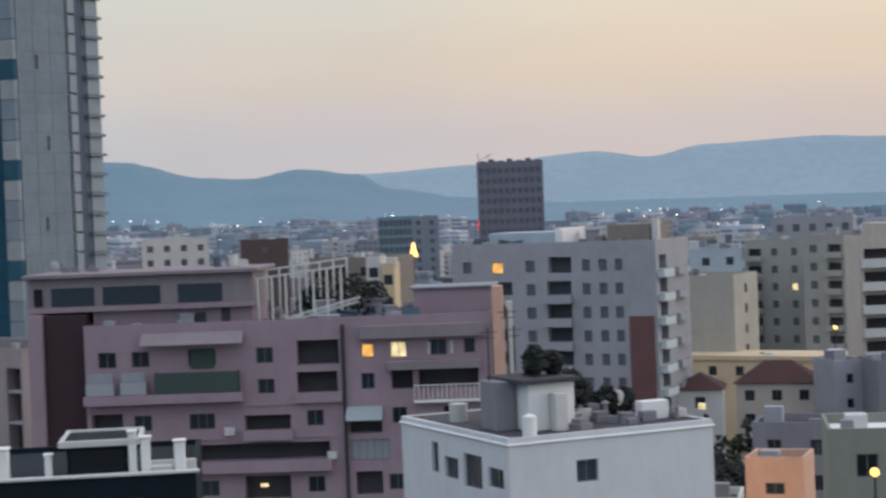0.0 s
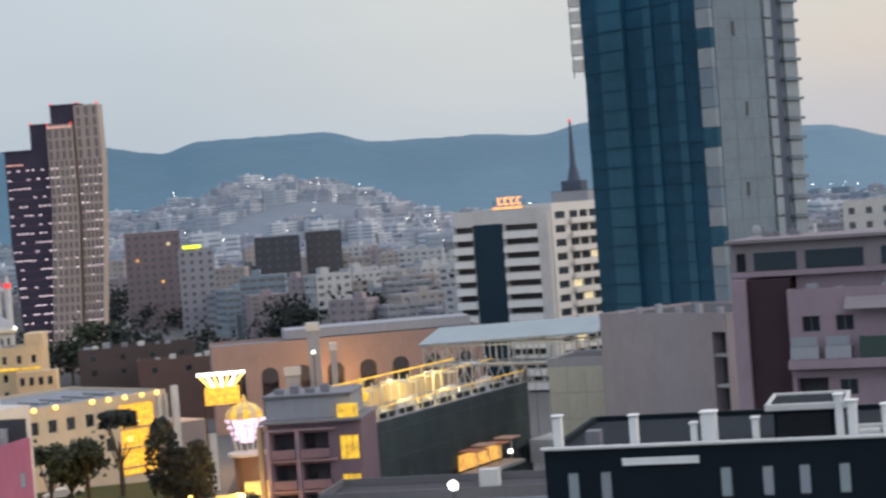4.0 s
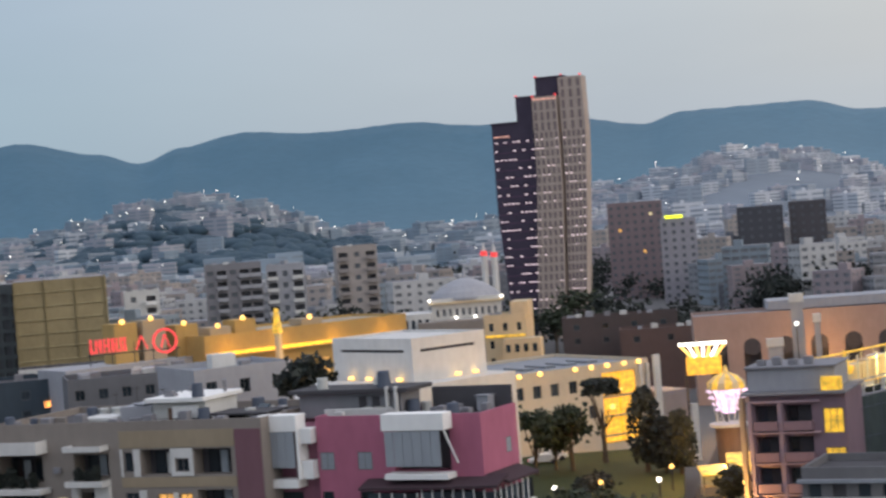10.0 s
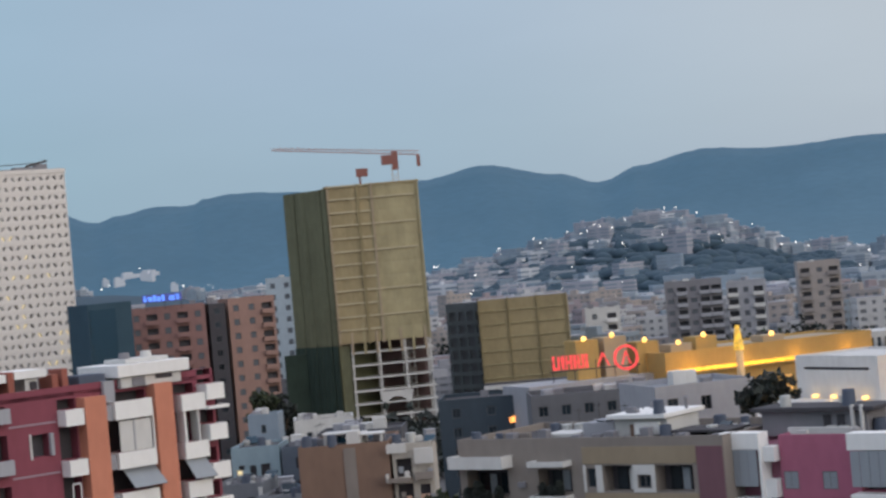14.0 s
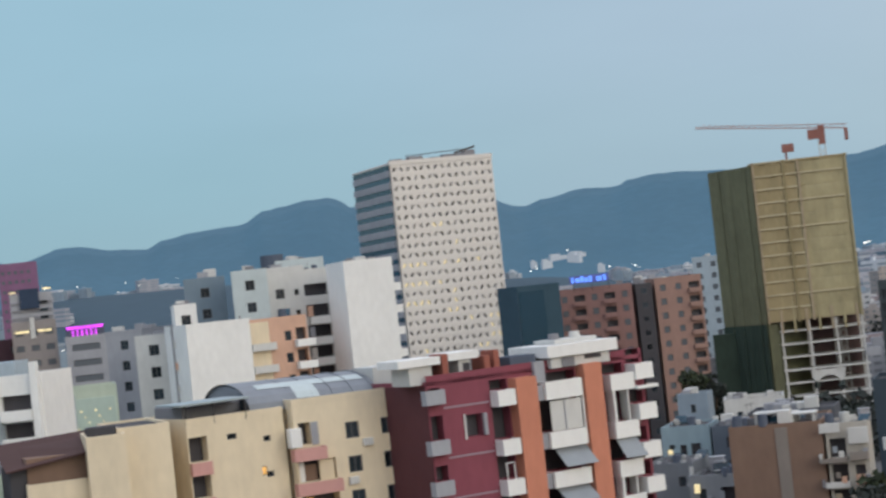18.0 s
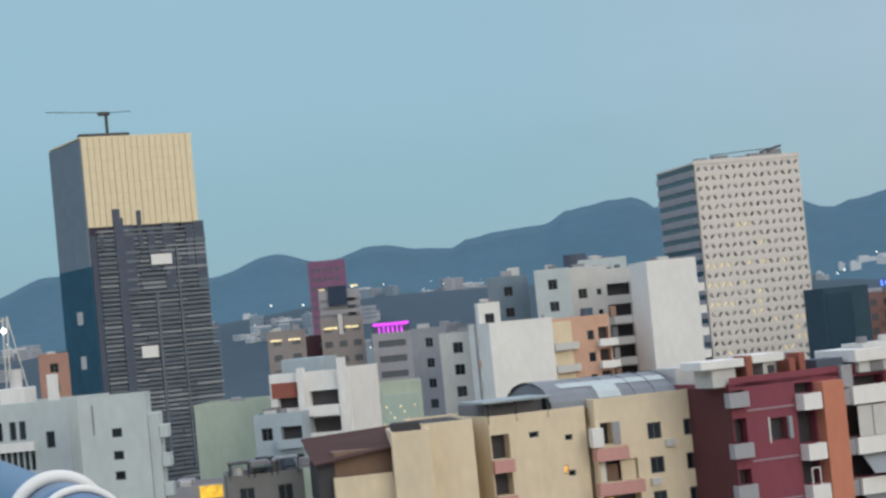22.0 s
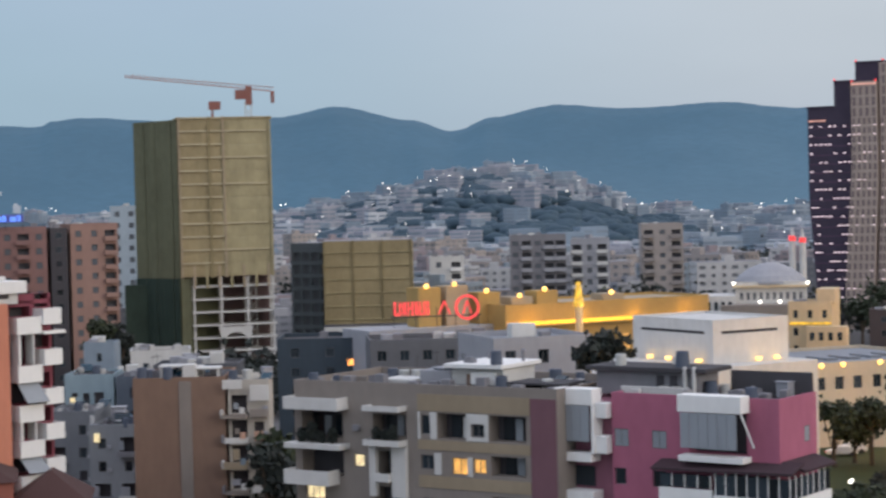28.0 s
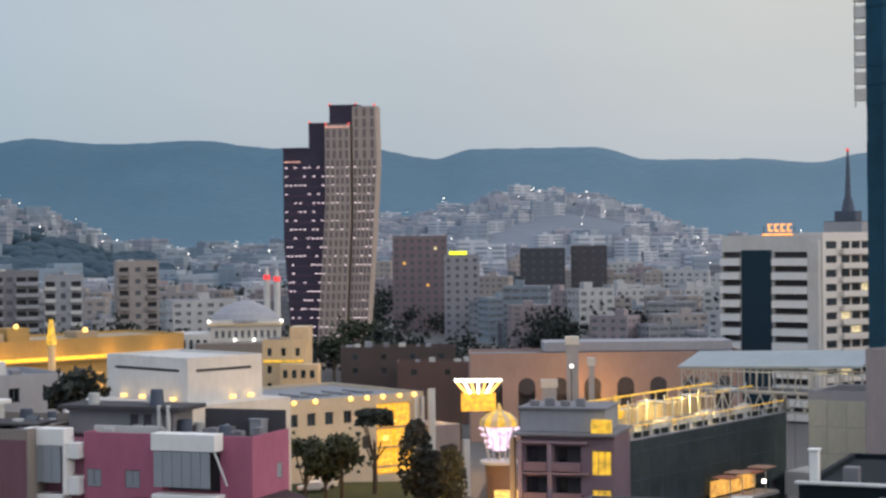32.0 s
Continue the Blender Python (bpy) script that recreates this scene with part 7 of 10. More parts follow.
def lit_mall():
    b = Building("long_building", "long low building washed amber with lamp globes on its roof", (-203.7, 220.3), 72.0, 39, 16, 25.2, AMBERWASH, roof=TAN, parapet=0.4)
    for i in range(13):
        b.box("light_strip", 0.1 + 3.0 * i, 3.0 + 3.0 * i, -0.5, -0.05, 22.4, 22.9, NEONAMBER, "amber cornice light")
        b.op("f", 0.8 + 3.0 * i, 2.2 + 3.0 * i, 17.6, 20.2, "lit" if i % 3 else "win")
    b.box("ledge", -0.2, 39.2, -0.8, -0.02, 22.05, 22.35, AMBERWASH)
    for i, (u, h) in enumerate(((-12.4, 3.8), (-7.4, 3.9), (-1.6, 2.6), (4.5, 1.6), (9.2, 2.4), (22, 1.4))):
        room = b.box("roof_room", u, u + 4, 6, 10, 25.35 if u > 0 else 18, 25.0 + h, (AMBERWASH, TAN)[i % 2])
        bm = bmesh.new()
        bmesh.ops.create_icosphere(bm, subdivisions=2, radius=0.42, matrix=Matrix.Translation((u + 1.2, 5.4, 25.3 + h)))
        part("lamp_globe", bm, LAMPWARM, room, "warm lamp globe")
    for u in (4, 14, 24, 34):
        l = new("cornice_glow", bpy.data.lights.new("cornice_glow", "POINT"))
        l.parent = b.ob
        l.location = (u, -1.6, 23.4)
        l.data.energy, l.data.color, l.data.shadow_soft_size = 150, (1.0, 0.52, 0.06), 0.8
    b.box("back_wing", -22, -0.05, 4, 14, 0, 22.6, GREY)
    b.done()
    t = empty("lit_obelisk", pose(-191.5, 223.8, 0), "slim amber-lit obelisk with a pointed cap", "obelisk")
    bm = bmesh.new()
    bm_round(bm, (0, 0), 0.8, 0.55, 0, 25.6, 8)
    part("shaft", bm, CREAM, t)
    bm = bmesh.new()
    bm_round(bm, (0, 0), 0.8, 0.7, 25.6, 27.0, 8)
    bm_round(bm, (0, 0), 0.6, 0.35, 27.0, 29.4, 8)
    part("lantern", bm, NEONYEL, t, "amber lantern")


def domed_mosque():
    b = Building("mosque", "pale domed building with small windows", (-234.4, 324.1), 34.9, 14.5, 14, 23.4, OFFWHITE, "mosque", far=True)
    b.grid("f", [1.2 + 1.35 * i for i in range(10)], [20.4], 0.6, 1.5)
    dome = bmesh.new()
    prof = [(7.6, 23.6), (7.5, 24.1), (6.6, 25.2), (4.8, 26.5), (2.6, 27.5), (0.5, 28.0), (0.12, 30.2)]
    for (r0, z0), (r1, z1) in zip(prof, prof[1:]):
        bm_round(dome, (7.2, 7), r0, r1, z0, z1, 24)
    part("dome", dome, GREY, b.ob, "shallow grey lead dome")
    b.box("cornice", -0.6, 15.1, -0.6, 14.4, 22.9, 23.38, CREAM)
    for u, z in ((-0.4, 23.9), (14.8, 23.9), (5.0, 20.0), (9.0, 20.0)):
        bm = bmesh.new()
        bmesh.ops.create_icosphere(bm, subdivisions=1, radius=0.35, matrix=Matrix.Translation((u, -0.9, z)))
        part("lamp", bm, LAMPWHITE, b.ob)
    b.box("wing", -8.0, -0.05, -2, 10, 0, 21.4, OFFWHITE)
    for i in range(5):
        b.box("wing_window", -7.3 + 1.45 * i, -6.6 + 1.45 * i, -2.06, -2.005, 18.2, 20.2, PANE)
    b.box("terrace", -3.0, 17.0, -6, -0.7, 0, 19.6, BEIGE)
    b.done()
    for at, h in (((-231.2, 340.4), 34.6), ((-229.2, 341.3), 34.2)):
        t = empty("minaret", pose(at[0], at[1], 0), "pale minaret with red-lit top", "minaret")
        bm = bmesh.new()
        bm_round(bm, (0, 0), 0.8, 0.7, 0, h - 2.4, 10)
        part("shaft", bm, OFFWHITE, t)
        bm = bmesh.new()
        bm_round(bm, (0, 0), 0.75, 0.75, h - 2.4, h - 1.3, 10)
        part("gallery", bm, NEONRED, t, "red-lit gallery")
        bm = bmesh.new()
        bm_round(bm, (0, 0), 0.5, 0.08, h - 1.298, h + 0.6, 10)
        part("spire", bm, OFFWHITE, t)
    c = plain_block("building", "small amber-lit building with stepped roofs", (-191.8, 280.7), 24, 7.6, 9, 22.5, CREAM, seed=41, pitch=1.7, win=(0.8, 1.4), lit=0.2)
    c.box("step", 4.8, 8.0, 1, 7, 22.65, 25.4, CREAM)
    c.panel("f", 0.2, 7.4, 19.2, 19.6, NEONYEL, 0.3, "light_band", "amber light band")
    c.box("low_wing", 3.6, 10.5, -3.0, -0.05, 0, 19.0, CREAM)
    for i in range(4):
        b2 = c.box("wing_window", 4.2 + 1.6 * i, 5.0 + 1.6 * i, -3.06, -3.005, 16.6, 18.0, PANE)
    c.done()


CROWN = glow("rosy_crown_light", (1.0, 0.50, 0.40), 0.9)


def led_tower():
    """Slim tower of stepped shafts with rows of small facade lights; its sides draw in towards the foot."""
    t = empty("led_tower", pose(-335.7, 504.5, 0, 0, 0, 18.0), "dark stone tower of stepped shafts with rows of small facade lights", "tower")

    def sag(z, start, most):
        return most * max(0.0, start - z) / start

    def left(z):
        return -0.2 + sag(z, 40.0, 2.6)

    def seam(z):
        return 13.9 - sag(z, 52.0, 3.6)

    def split(z):
        return 21.9 - sag(z, 48.0, 2.4)

    def right(z):
        return 30.1 - sag(z, 64.0, 4.4) + 0.5 * math.sin(math.pi * min(1.0, z / 82.0))

    def shaft(name, x0, x1, y0, y1, top, mat, label=""):
        bm = bmesh.new()
        n = 24
        rows = []
        for k in range(n + 1):
            z = top * k / n
            rows.append([bm.verts.new((x, y, z)) for x, y in ((x0(z), y0), (x1(z), y0), (x1(z), y1), (x0(z), y1))])
        for p, q in zip(rows, rows[1:]):
            for i in range(4):
                j = (i + 1) % 4
                bm.faces.new((p[i], p[j], q[j], q[i]))
        bm.faces.new(rows[-1])
        return part(name, bm, mat, t, label)
    a = shaft("left_shaft", left, lambda z: seam(z) + 0.5, 0.0, 20, 68.8, LEDDARK, "dark violet-black glass shaft")
    e = shaft("step_shaft", lambda z: 8.0, lambda z: 14.4, 1.0, 18, 76.6, LEDDARK)
    d = shaft("back_shaft", lambda z: 14.3, lambda z: 23.4, 3.0, 20, 82.3, LEDDARK)
    b = shaft("middle_shaft", seam, split, -1.4, 6, 76.4, LEDSTONE, "pale bronze stone shaft")
    c = shaft("right_shaft", lambda z: split(z) + 0.7, right, -0.4, 6, 82.0, LEDSTONE, "pale bronze stone shaft")
    bm = bmesh.new()
    for (x0, x1, y, z) in ((-0.5, 8.4, -0.3, 68.81), (8.0, 14.6, 0.7, 76.61), (14.2, 23.5, 2.7, 82.31)):
        bm_box(bm, x0, x1, y, y + 12, z, z + 0.5)
    part("parapet", bm, LEDDARK, t)
    lamp = mesh_of("facade_light", (lambda m: (bm_box(m, 0, 0.8, -0.12, 0, 0, 0.32), m)[1])(bmesh.new()), LEDWHITE)
    rest, rest2, slots, bands = bmesh.new(), bmesh.new(), bmesh.new(), bmesh.new()
    rnd = random.Random(5)
    count = 0
    for k in range(22):
        z = 4.0 + 2.8 * k
        for i in range(9):
            wide = seam(z) - left(z) - 0.6
            x = left(z) + 0.6 + wide * i / 9
            if rnd.random() < 0.55:
                if count < 150:
                    o = new("facade_light", lamp)
                    o.parent, o.matrix_basis = a, pose(x, -0.01, z)
                    count += 1
                else:
                    bm_box(rest, x, x + 0.8, -0.13, -0.01, z, z + 0.32)
        bm_box(bands, left(z) + 0.1, seam(z) - 0.1, -0.06, -0.005, z - 0.5, z - 0.2)
        for u0, u1, y, n in ((seam(z), split(z), -1.4, 5), (split(z) + 0.7, right(z), -0.4, 5)):
            for i in range(n):
                x = u0 + (u1 - u0) * (i + 0.5) / n
                # slots on every lower floor, added so the unlit stone looks darker
                bm_box(slots, x - 0.42, x + 0.42, y - 0.04, y - 0.004, z + 0.4, z + 2.3)
                if rnd.random() < 0.34:
                    bm_box(rest2, x - 0.34, x + 0.34, y - 0.16, y - 0.05, z + 0.04, z + 0.32)
    tagged(part("facade_lights", rest, LEDWHITE, t, "rows of whitish facade lights"), kind="stuff")
    tagged(part("facade_lights", rest2, LEDWHITE, t, "rows of whitish facade lights"), kind="stuff")
    tagged(part("window_slot_rest", slots, LEDSLOT, t, "rows of window slots added to darken the lower floors"), kind="stuff")
    tagged(part("floor_band_rest", bands, LEDVIOLET, t, "thin violet floor bands"), kind="stuff")
    for u0, u1, y, z0, owner in ((seam(70), split(70), -1.4, 65.6, b), (split(75) + 0.7, right(75), -0.4, 65.6, c)):
        for k in range(3 if owner is b else 5):
            for i in range(3 if owner is c else 4):
                o = bmesh.new()
                x = u0 + (u1 - u0) * (i + 0.5) / (3 if owner is c else 4)
                bm_box(o, x - 0.5, x + 0.5, y - 0.05, y - 0.004, z0 + 3.3 * k, z0 + 2.6 + 3.3 * k)
                part("top_window", o, LEDSLOT, owner)
    bm = bmesh.new()
    bm_box(bm, 14.0, 21.8, -1.6, -1.42, 75.4, 75.8)
    part("crown_light", bm, CROWN, b, "thin rosy crown light")
    bm = bmesh.new()
    bm_box(bm, 0.2, 5.4, -0.2, -0.02, 64.6, 65.0)
    part("crown_light", bm, CROWN, a)
    for x, y, z in ((8.2, 1, 77.3), (14.5, 3, 83.0), (22.9, 3, 83.0), (29.7, 0, 82.4), (14.2, -1.4, 76.6), (21.6, -1.4, 76.6)):
        bm = bmesh.new()
        bmesh.ops.create_icosphere(bm, subdivisions=1, radius=0.4, matrix=Matrix.Translation((x, y, z)))
        part("beacon", bm, NEONRED, t, "small red beacon")


hot_pink_house()
beige_block()
brown_block()
balcony_stack()
green_tower()
second_net_block()
red_sign()
lit_mall()
domed_mosque()
led_tower()
# murky low blocks at the foot of the lit tower
plain_block("building", "dim brown low block among dark trees", polar(-32.0, 430)[:2], 29, 26, 10, 15.5, plaster("dim_brown_render", (0.10, 0.08, 0.078)), seed=60, clutter=8, pitch=6, low=9).done()
plain_block("building", "dim brick low block among dark trees", polar(-30.3, 415)[:2], 29, 22, 10, 13.0, plaster("dim_brick_render", (0.14, 0.095, 0.085)), seed=61, clutter=6, pitch=7, low=9).done()
# dark low blocks behind the beige one
b = plain_block("building", "dark slate block with one orange lamp", (-228.7, 194.2), 45.0, 33, 14, 20.6, plaster("dark_slate_render", (0.055, 0.075, 0.095)), seed=42, pitch=5)
b.panel("f", 11.0, 11.9, 17.0, 18.0, NEONORANGE, 0.2, "wall_lamp", "orange wall lamp")
b.done()
plain_block("building", "grey flat block below the red sign", (-190.0, 178.0), 50.0, 22, 12, 22.8, plaster("dusky_flat_render", (0.15, 0.155, 0.17)), seed=43, clutter=18).done()
plain_block("building", "slate flat block with roof clutter", (-170, 160), 40, 26, 12, 19.5, SLATE, seed=44, clutter=12).done()
plain_block("house", "white low house with small windows", (-242.8, 176.2), 53.1, 9.4, 8, 19.7, OFFWHITE, seed=45, win=(0.9, 0.8), parapet=0.5, clutter=7).done()
plain_block("apartment_block", "brick-red apartment block with dark windows", (-358.6, 218.6), 57.5, 16.6, 16, 38.6, ROSEBRICK, seed=46, balc=("f1", "f3"), far=True).done()
# block in the shade colour, put where the wings leave a dark slot
plain_block("building", "near-black filler for the shaded slot between brick-red wings", (-349.6, 233.5), 65, 3.6, 10, 38.8, VOID, seed=47, pitch=9, parapet=0).done()
plain_block("apartment_block", "brick-red apartment wing with stepped balconies", (-348.5, 237.9), 68, 10.5, 14, 39.0, SANDBRICK, seed=48, balc=("f2",), far=True).done()
b = Building("office_building", "dark blue glass office block", (-345.8, 201.1), 80.0, 9.7, 12, 40.5, plaster("dark_teal_cladding", (0.045, 0.085, 0.115)), far=True)
b.panel("f", 0.4, 6.0, 1, 40, PANEBLUE, 0.2, "glass_front", "dark blue glass")
b.done()
t = empty("roof_sign", pose(-357.0, 216.4, 0, 0, 0, 57.5), "blue neon roof sign of plain bars", "sign")
bm = bmesh.new()
for x in (5.0, 9.0, 12.6):
    bm_bar(bm, (x, 0.5, 38.7), (x, 0.5, 42.0), 0.1)
part("sign_frame", bm, DARKSTEEL, t)
for i, (x, w) in enumerate(((4.6, 0.5), (5.5, 0.9), (6.6, 0.7), (7.5, 0.7), (8.4, 0.7), (10.0, 1.3), (11.6, 0.6))):
    bm = bmesh.new()
    bm_box(bm, x, x + w, 0.1, 0.3, 40.6, 41.9 - 0.3 * (i % 2))
    part("letter", bm, SIGNBLUE, t, "bright blue neon bar")
bm = bmesh.new()
bm_box(bm, 4.2, 12.8, 0.32, 0.42, 40.4, 42.1)
part("sign_board", bm, glow("blue_sign_ground", (0.01, 0.04, 0.6), 0.35), t)
plain_block("apartment_block", "pale blue-white apartment block in the distance", (-423.4, 301.9), 54.2, 7.5, 10, 43.0, PALEBLUE, seed=49, far=True).done()
b = Building("house", "pale blue low house with one small bright window", (-215.4, 145.4), 45, 6.6, 9, 19.8, plaster("dull_blue_plaster", (0.27, 0.36, 0.41)), "house", parapet=0.4)
b.op("f", 0.6, 1.4, 16.5, 17.3, "litw")
b.op("f", 0.9, 1.7, 17.3, 17.9, "void", 0.4)
b.op("f", 2.4, 3.3, 16.1, 17.8, "void", 0.5)
b.op("f", 3.9, 5.2, 16.1, 17.9, "void", 0.5)
b.balcony("f", 2.2, 5.5, 14.9, 0.9, 0.9, SLATEBLUE)
roof_mess(b, 0.4, 6, 0.4, 8, 19.93, 9, 430)
b.done()
plain_block("house", "blue-grey upper storey among the roofs", (-221.9, 153.1), 45, 4.3, 5, 23.4, plaster("blue_grey_render", (0.25, 0.31, 0.37)), (0.7, 1.2), seed=52, parapet=0.4, low=16).done()
plain_block("house", "slate grey house wedged between taller blocks", (-210.4, 150.2), 45, 5.0, 8, 19.2, plaster("wedged_slate_render", (0.13, 0.155, 0.19)), seed=53, pitch=2.2, clutter=6, kinds=("win", "void")).done()
plain_block("house", "dark flat-roofed house with white roof frames", (-199.0, 148.0), 45, 11, 8, 21.7, plaster("murky_render", (0.11, 0.115, 0.13)), seed=54, clutter=14, parapet=0.3).done()


def crowded_house(label, at, w, top, wall, seed):
    """Small dark house with a front full of loggias, screens and awnings."""
    rnd = random.Random(seed)
    b = Building("house", label, at, 40, w, 8, top, wall, "house", parapet=0.4)
    n = max(2, int(w / 2.4))
    for k in range(4):
        z = top - 2.3 - 2.7 * k
        for i in range(n):
            u = w * (i + 0.5) / n
            if rnd.random() < 0.55:
                b.op("f", u - 0.9, u + 0.9, z - 0.5, z + 1.3, "void", 0.9)
                out = rnd.uniform(0.5, 1.1)
                b.balcony("f", u - 1.1, u + 1.1, z - 0.9, out, rnd.uniform(0.4, 0.95), rnd.choice((GREY, MIDGREY, OFFWHITE, SLATEBLUE)))
                b.box("screen", u - 0.9, u - 0.9 + rnd.uniform(0.4, 1.2), -out + 0.1, -out + 0.16, z - 0.1, z + rnd.uniform(0.6, 1.2), rnd.choice((SHUTTER, GREY, MIDGREY)))
            else:
                b.op("f", u - 0.45, u + 0.45, z, z + 1.2, "win" if rnd.random() < 0.8 else "void", 0.3)
                b.box("air_conditioner", u + 0.55, u + 1.05, -0.3, -0.02, z, z + 0.4, GREY)
    b.box("corner_pier", w - 0.5, w - 0.02, -0.2, -0.01, 2, top, OFFWHITE)
    roof_mess(b, 0.4, w - 1, 0.4, 7, top + 0.13, 14, seed)
    b.done()
    return b


crowded_house("dark grey house with crowded loggias and roof huts", (-190.7, 125.8), 6.0, 18.2, plaster("sooty_grey_render", (0.20, 0.215, 0.235)), 431)
b = crowded_house("grey stepped house with cluttered balconies", (-185.0, 128.0), 6.2, 16.8, plaster("dingy_grey_render", (0.29, 0.31, 0.33)), 432)
bm = bmesh.new()
bm_box(bm, 0.7, 1.3, -0.35, -0.05, 15.3, 16.3)
part("wall_lamp", bm, LITWHITE, b.ob, "bright pale lamp on the wall")

# ---- the cream and red blocks, the patterned tower and the gold-topped tower ----
def cream_block():
    b = Building("apartment_block", "cream apartment block with pink balconies and a curved grey roof shed", (-152.7, 65.1), 87.8, 9.9, 13, 33.4, CREAMLIGHT, parapet=0.5)
    zs = [30.0 - 3.0 * k for k in range(10)]
    b.grid("f", (5.45, 8.9), zs, 1.3, 1.45)
    salmon = plaster("salmon_pink_plaster", (0.60, 0.33, 0.30))
    b.op("f", 0.4, 1.5, 30.0, 31.9, "void", 1.2)
    b.box("side_screen", -0.75, 0.3, -1.0, -0.02, 29.9, 31.55, WHITE, "white screen beside the top balcony")
    b.box("door_reveal", 1.52, 2.2, -0.12, -0.01, 29.9, 31.9, GREY)
    for i, z in enumerate(zs):
        b.balcony("f", -0.5, 2.5 if i == 0 else 3.7, z - 1.35, 1.0, 1.1, salmon, label="salmon pink balcony")
        if i == 0:
            continue
        b.op("f", 0.1, 3.6, z - 0.25, z + 1.55, "void", 1.3)
        if i % 3 == 1:
            b.box("inner_wall", 2.1, 3.5, 0.3, 0.5, z - 0.25, z + 1.5, CREAMLIGHT)
            b.box("inner_wall", 0.2, 0.7, 0.3, 0.5, z - 0.25, z + 1.5, WHITE)
            b.box("inner_door", 0.8, 2.0, 0.7, 0.8, z - 0.25, z + 1.2, BROWN)
        elif i % 3 == 0:
            for k in range(5):
                b.box("glazing_bar", 0.2 + 0.8 * k, 0.28 + 0.8 * k, -0.1, 0.0, z - 0.25, z + 1.5, WHITE)
            b.box("glazing_bar", 0.1, 3.6, -0.1, 0.0, z + 0.9, z + 0.98, WHITE)
    b.box("balcony_lamp", 0.6, 1.3, 0.5, 0.7, 24.0, 25.3, LIT, "warm lit balcony door")
    for u, z in ((4.6, 26.0), (4.7, 22.9), (8.4, 22.7), (6.3, 29.2)):
        b.box("air_conditioner", u, u + 0.9, -0.4, -0.02, z, z + 0.65, OFFWHITE)
    roof_mess(b, 0.5, 9, 6.5, 12, 33.53, 7, 411)
    b.done()
    c = Building("apartment_block", "cream stair wing with narrow vents", (-153.3, 55.5), 93.3, 9.2, 12, 33.1, CREAMLIGHT, parapet=0.3)
    for k in range(8):
        z = 29.8 - 3.1 * k
        c.op("f", 0.1, 1.8, z, z + 2.1, "void", 1.2)
        c.balcony("f", 0.0, 1.9, z - 1.15, 0.5, 1.1, bpy.data.materials["salmon_pink_plaster"])
        c.op("f", 7.1, 7.8, z + 0.9, z + 1.4)
    c.op("f", 3.7, 4.6, 31.3, 31.8)
    c.op("f", 6.7, 7.15, 27.8, 28.6, "lit")
    c.box("canopy", -0.5, 6.0, -0.4, 5, 34.6, 34.8, SHEETBLUE, "blue-grey terrace canopy")
    for u in (0.0, 2.6, 5.6):
        c.box("canopy_post", u, u + 0.15, 0.0, 0.15, 32.85, 34.58, DARKSTEEL)
    c.box("terrace_room", 1.0, 9.4, 3.0, 9, 32.85, 34.4, MIDGREY)
    c.box("glazing", 6.4, 9.2, 2.4, 2.6, 32.85, 34.6, PANE)
    c.done()
    s = empty("roof_shed", pose(-154.0, 59.5, 0, 0, 0, 89), "curved grey metal roof shed on the cream block", "roof shed")
    bm = bmesh.new()
    n = 12
    prof = [(6.5 - 6.0 * math.cos(math.pi * i / n), 33.4 + 2.4 * math.sin(math.pi * i / n)) for i in range(n + 1)]
    for (y0, z0), (y1, z1) in zip(prof, prof[1:]):
        q = [bm.verts.new((x, y, z)) for x, y, z in ((2.4, y0, z0), (14.8, y0, z0 - 0.2), (14.8, y1, z1 - 0.2), (2.4, y1, z1))]
        bm.faces.new(q)
        q2 = [bm.verts.new((v.co.x, v.co.y, v.co.z - 0.12)) for v in q]
        bm.faces.new(q2[::-1])
    part("roof", bm, GREYROOF, s, "ribbed grey sheet metal")
    bm = bmesh.new()
    v = [bm.verts.new((2.6, y, z - 0.15)) for y, z in prof]
    bm.faces.new(v)
    part("gable", bm, GREYROOF, s)
    bm = bmesh.new()
    v = [bm.verts.new((14.6, y, z - 0.35)) for y, z in prof]
    bm.faces.new(v[::-1])
    part("gable", bm, GREYROOF, s)
    for k in range(7):
        bm = bmesh.new()
        x = 2.7 + 1.95 * k
        for (y0, z0), (y1, z1) in zip(prof, prof[1:]):
            bm_bar(bm, (x, y0, z0 - 0.1 + 0.02 * (15 - x) / 12), (x, y1, z1 - 0.1 + 0.02 * (15 - x) / 12), 0.06)
        part("rib", bm, GREYROOF, s)
    for x0, x1, k0, k1 in ((4.0, 14.2, 3, 4), (7.0, 9.2, 1, 3)):
        bm = bmesh.new()
        rows = [[bm.verts.new((x, prof[k][0] - 0.02, prof[k][1] + 0.05 - 0.2 * (x - 2.4) / 12.4)) for x in (x0, x1)] for k in range(k0, k1 + 1)]
        for p, q in zip(rows, rows[1:]):
            bm.faces.new((p[0], p[1], q[1], q[0]))
        part("roof_strip", bm, COOLWHITE, s, "pale translucent roof strip")
    bm = bmesh.new()
    bm_box(bm, 14.9, 17.6, 1.5, 6, 33.4, 35.8)
    part("end_room", bm, OFFWHITE, s)
    d = Building("apartment_block", "cream corner wing with rounded edge", (-152.3, 49.1), 80, 4.4, 12, 33.3, CREAMLIGHT, parapet=0.2)
    d.done()
    e = Building("house", "cream wall block below a brown terrace roof", (-153.4, 41.5), 81.6, 9.2, 12, 29.6, CREAMLIGHT, parapet=0.2)
    e.box("terrace_room", 0.2, 6.6, 0.8, 8, 29.75, 32.0, BROWN)
    bm = bmesh.new()
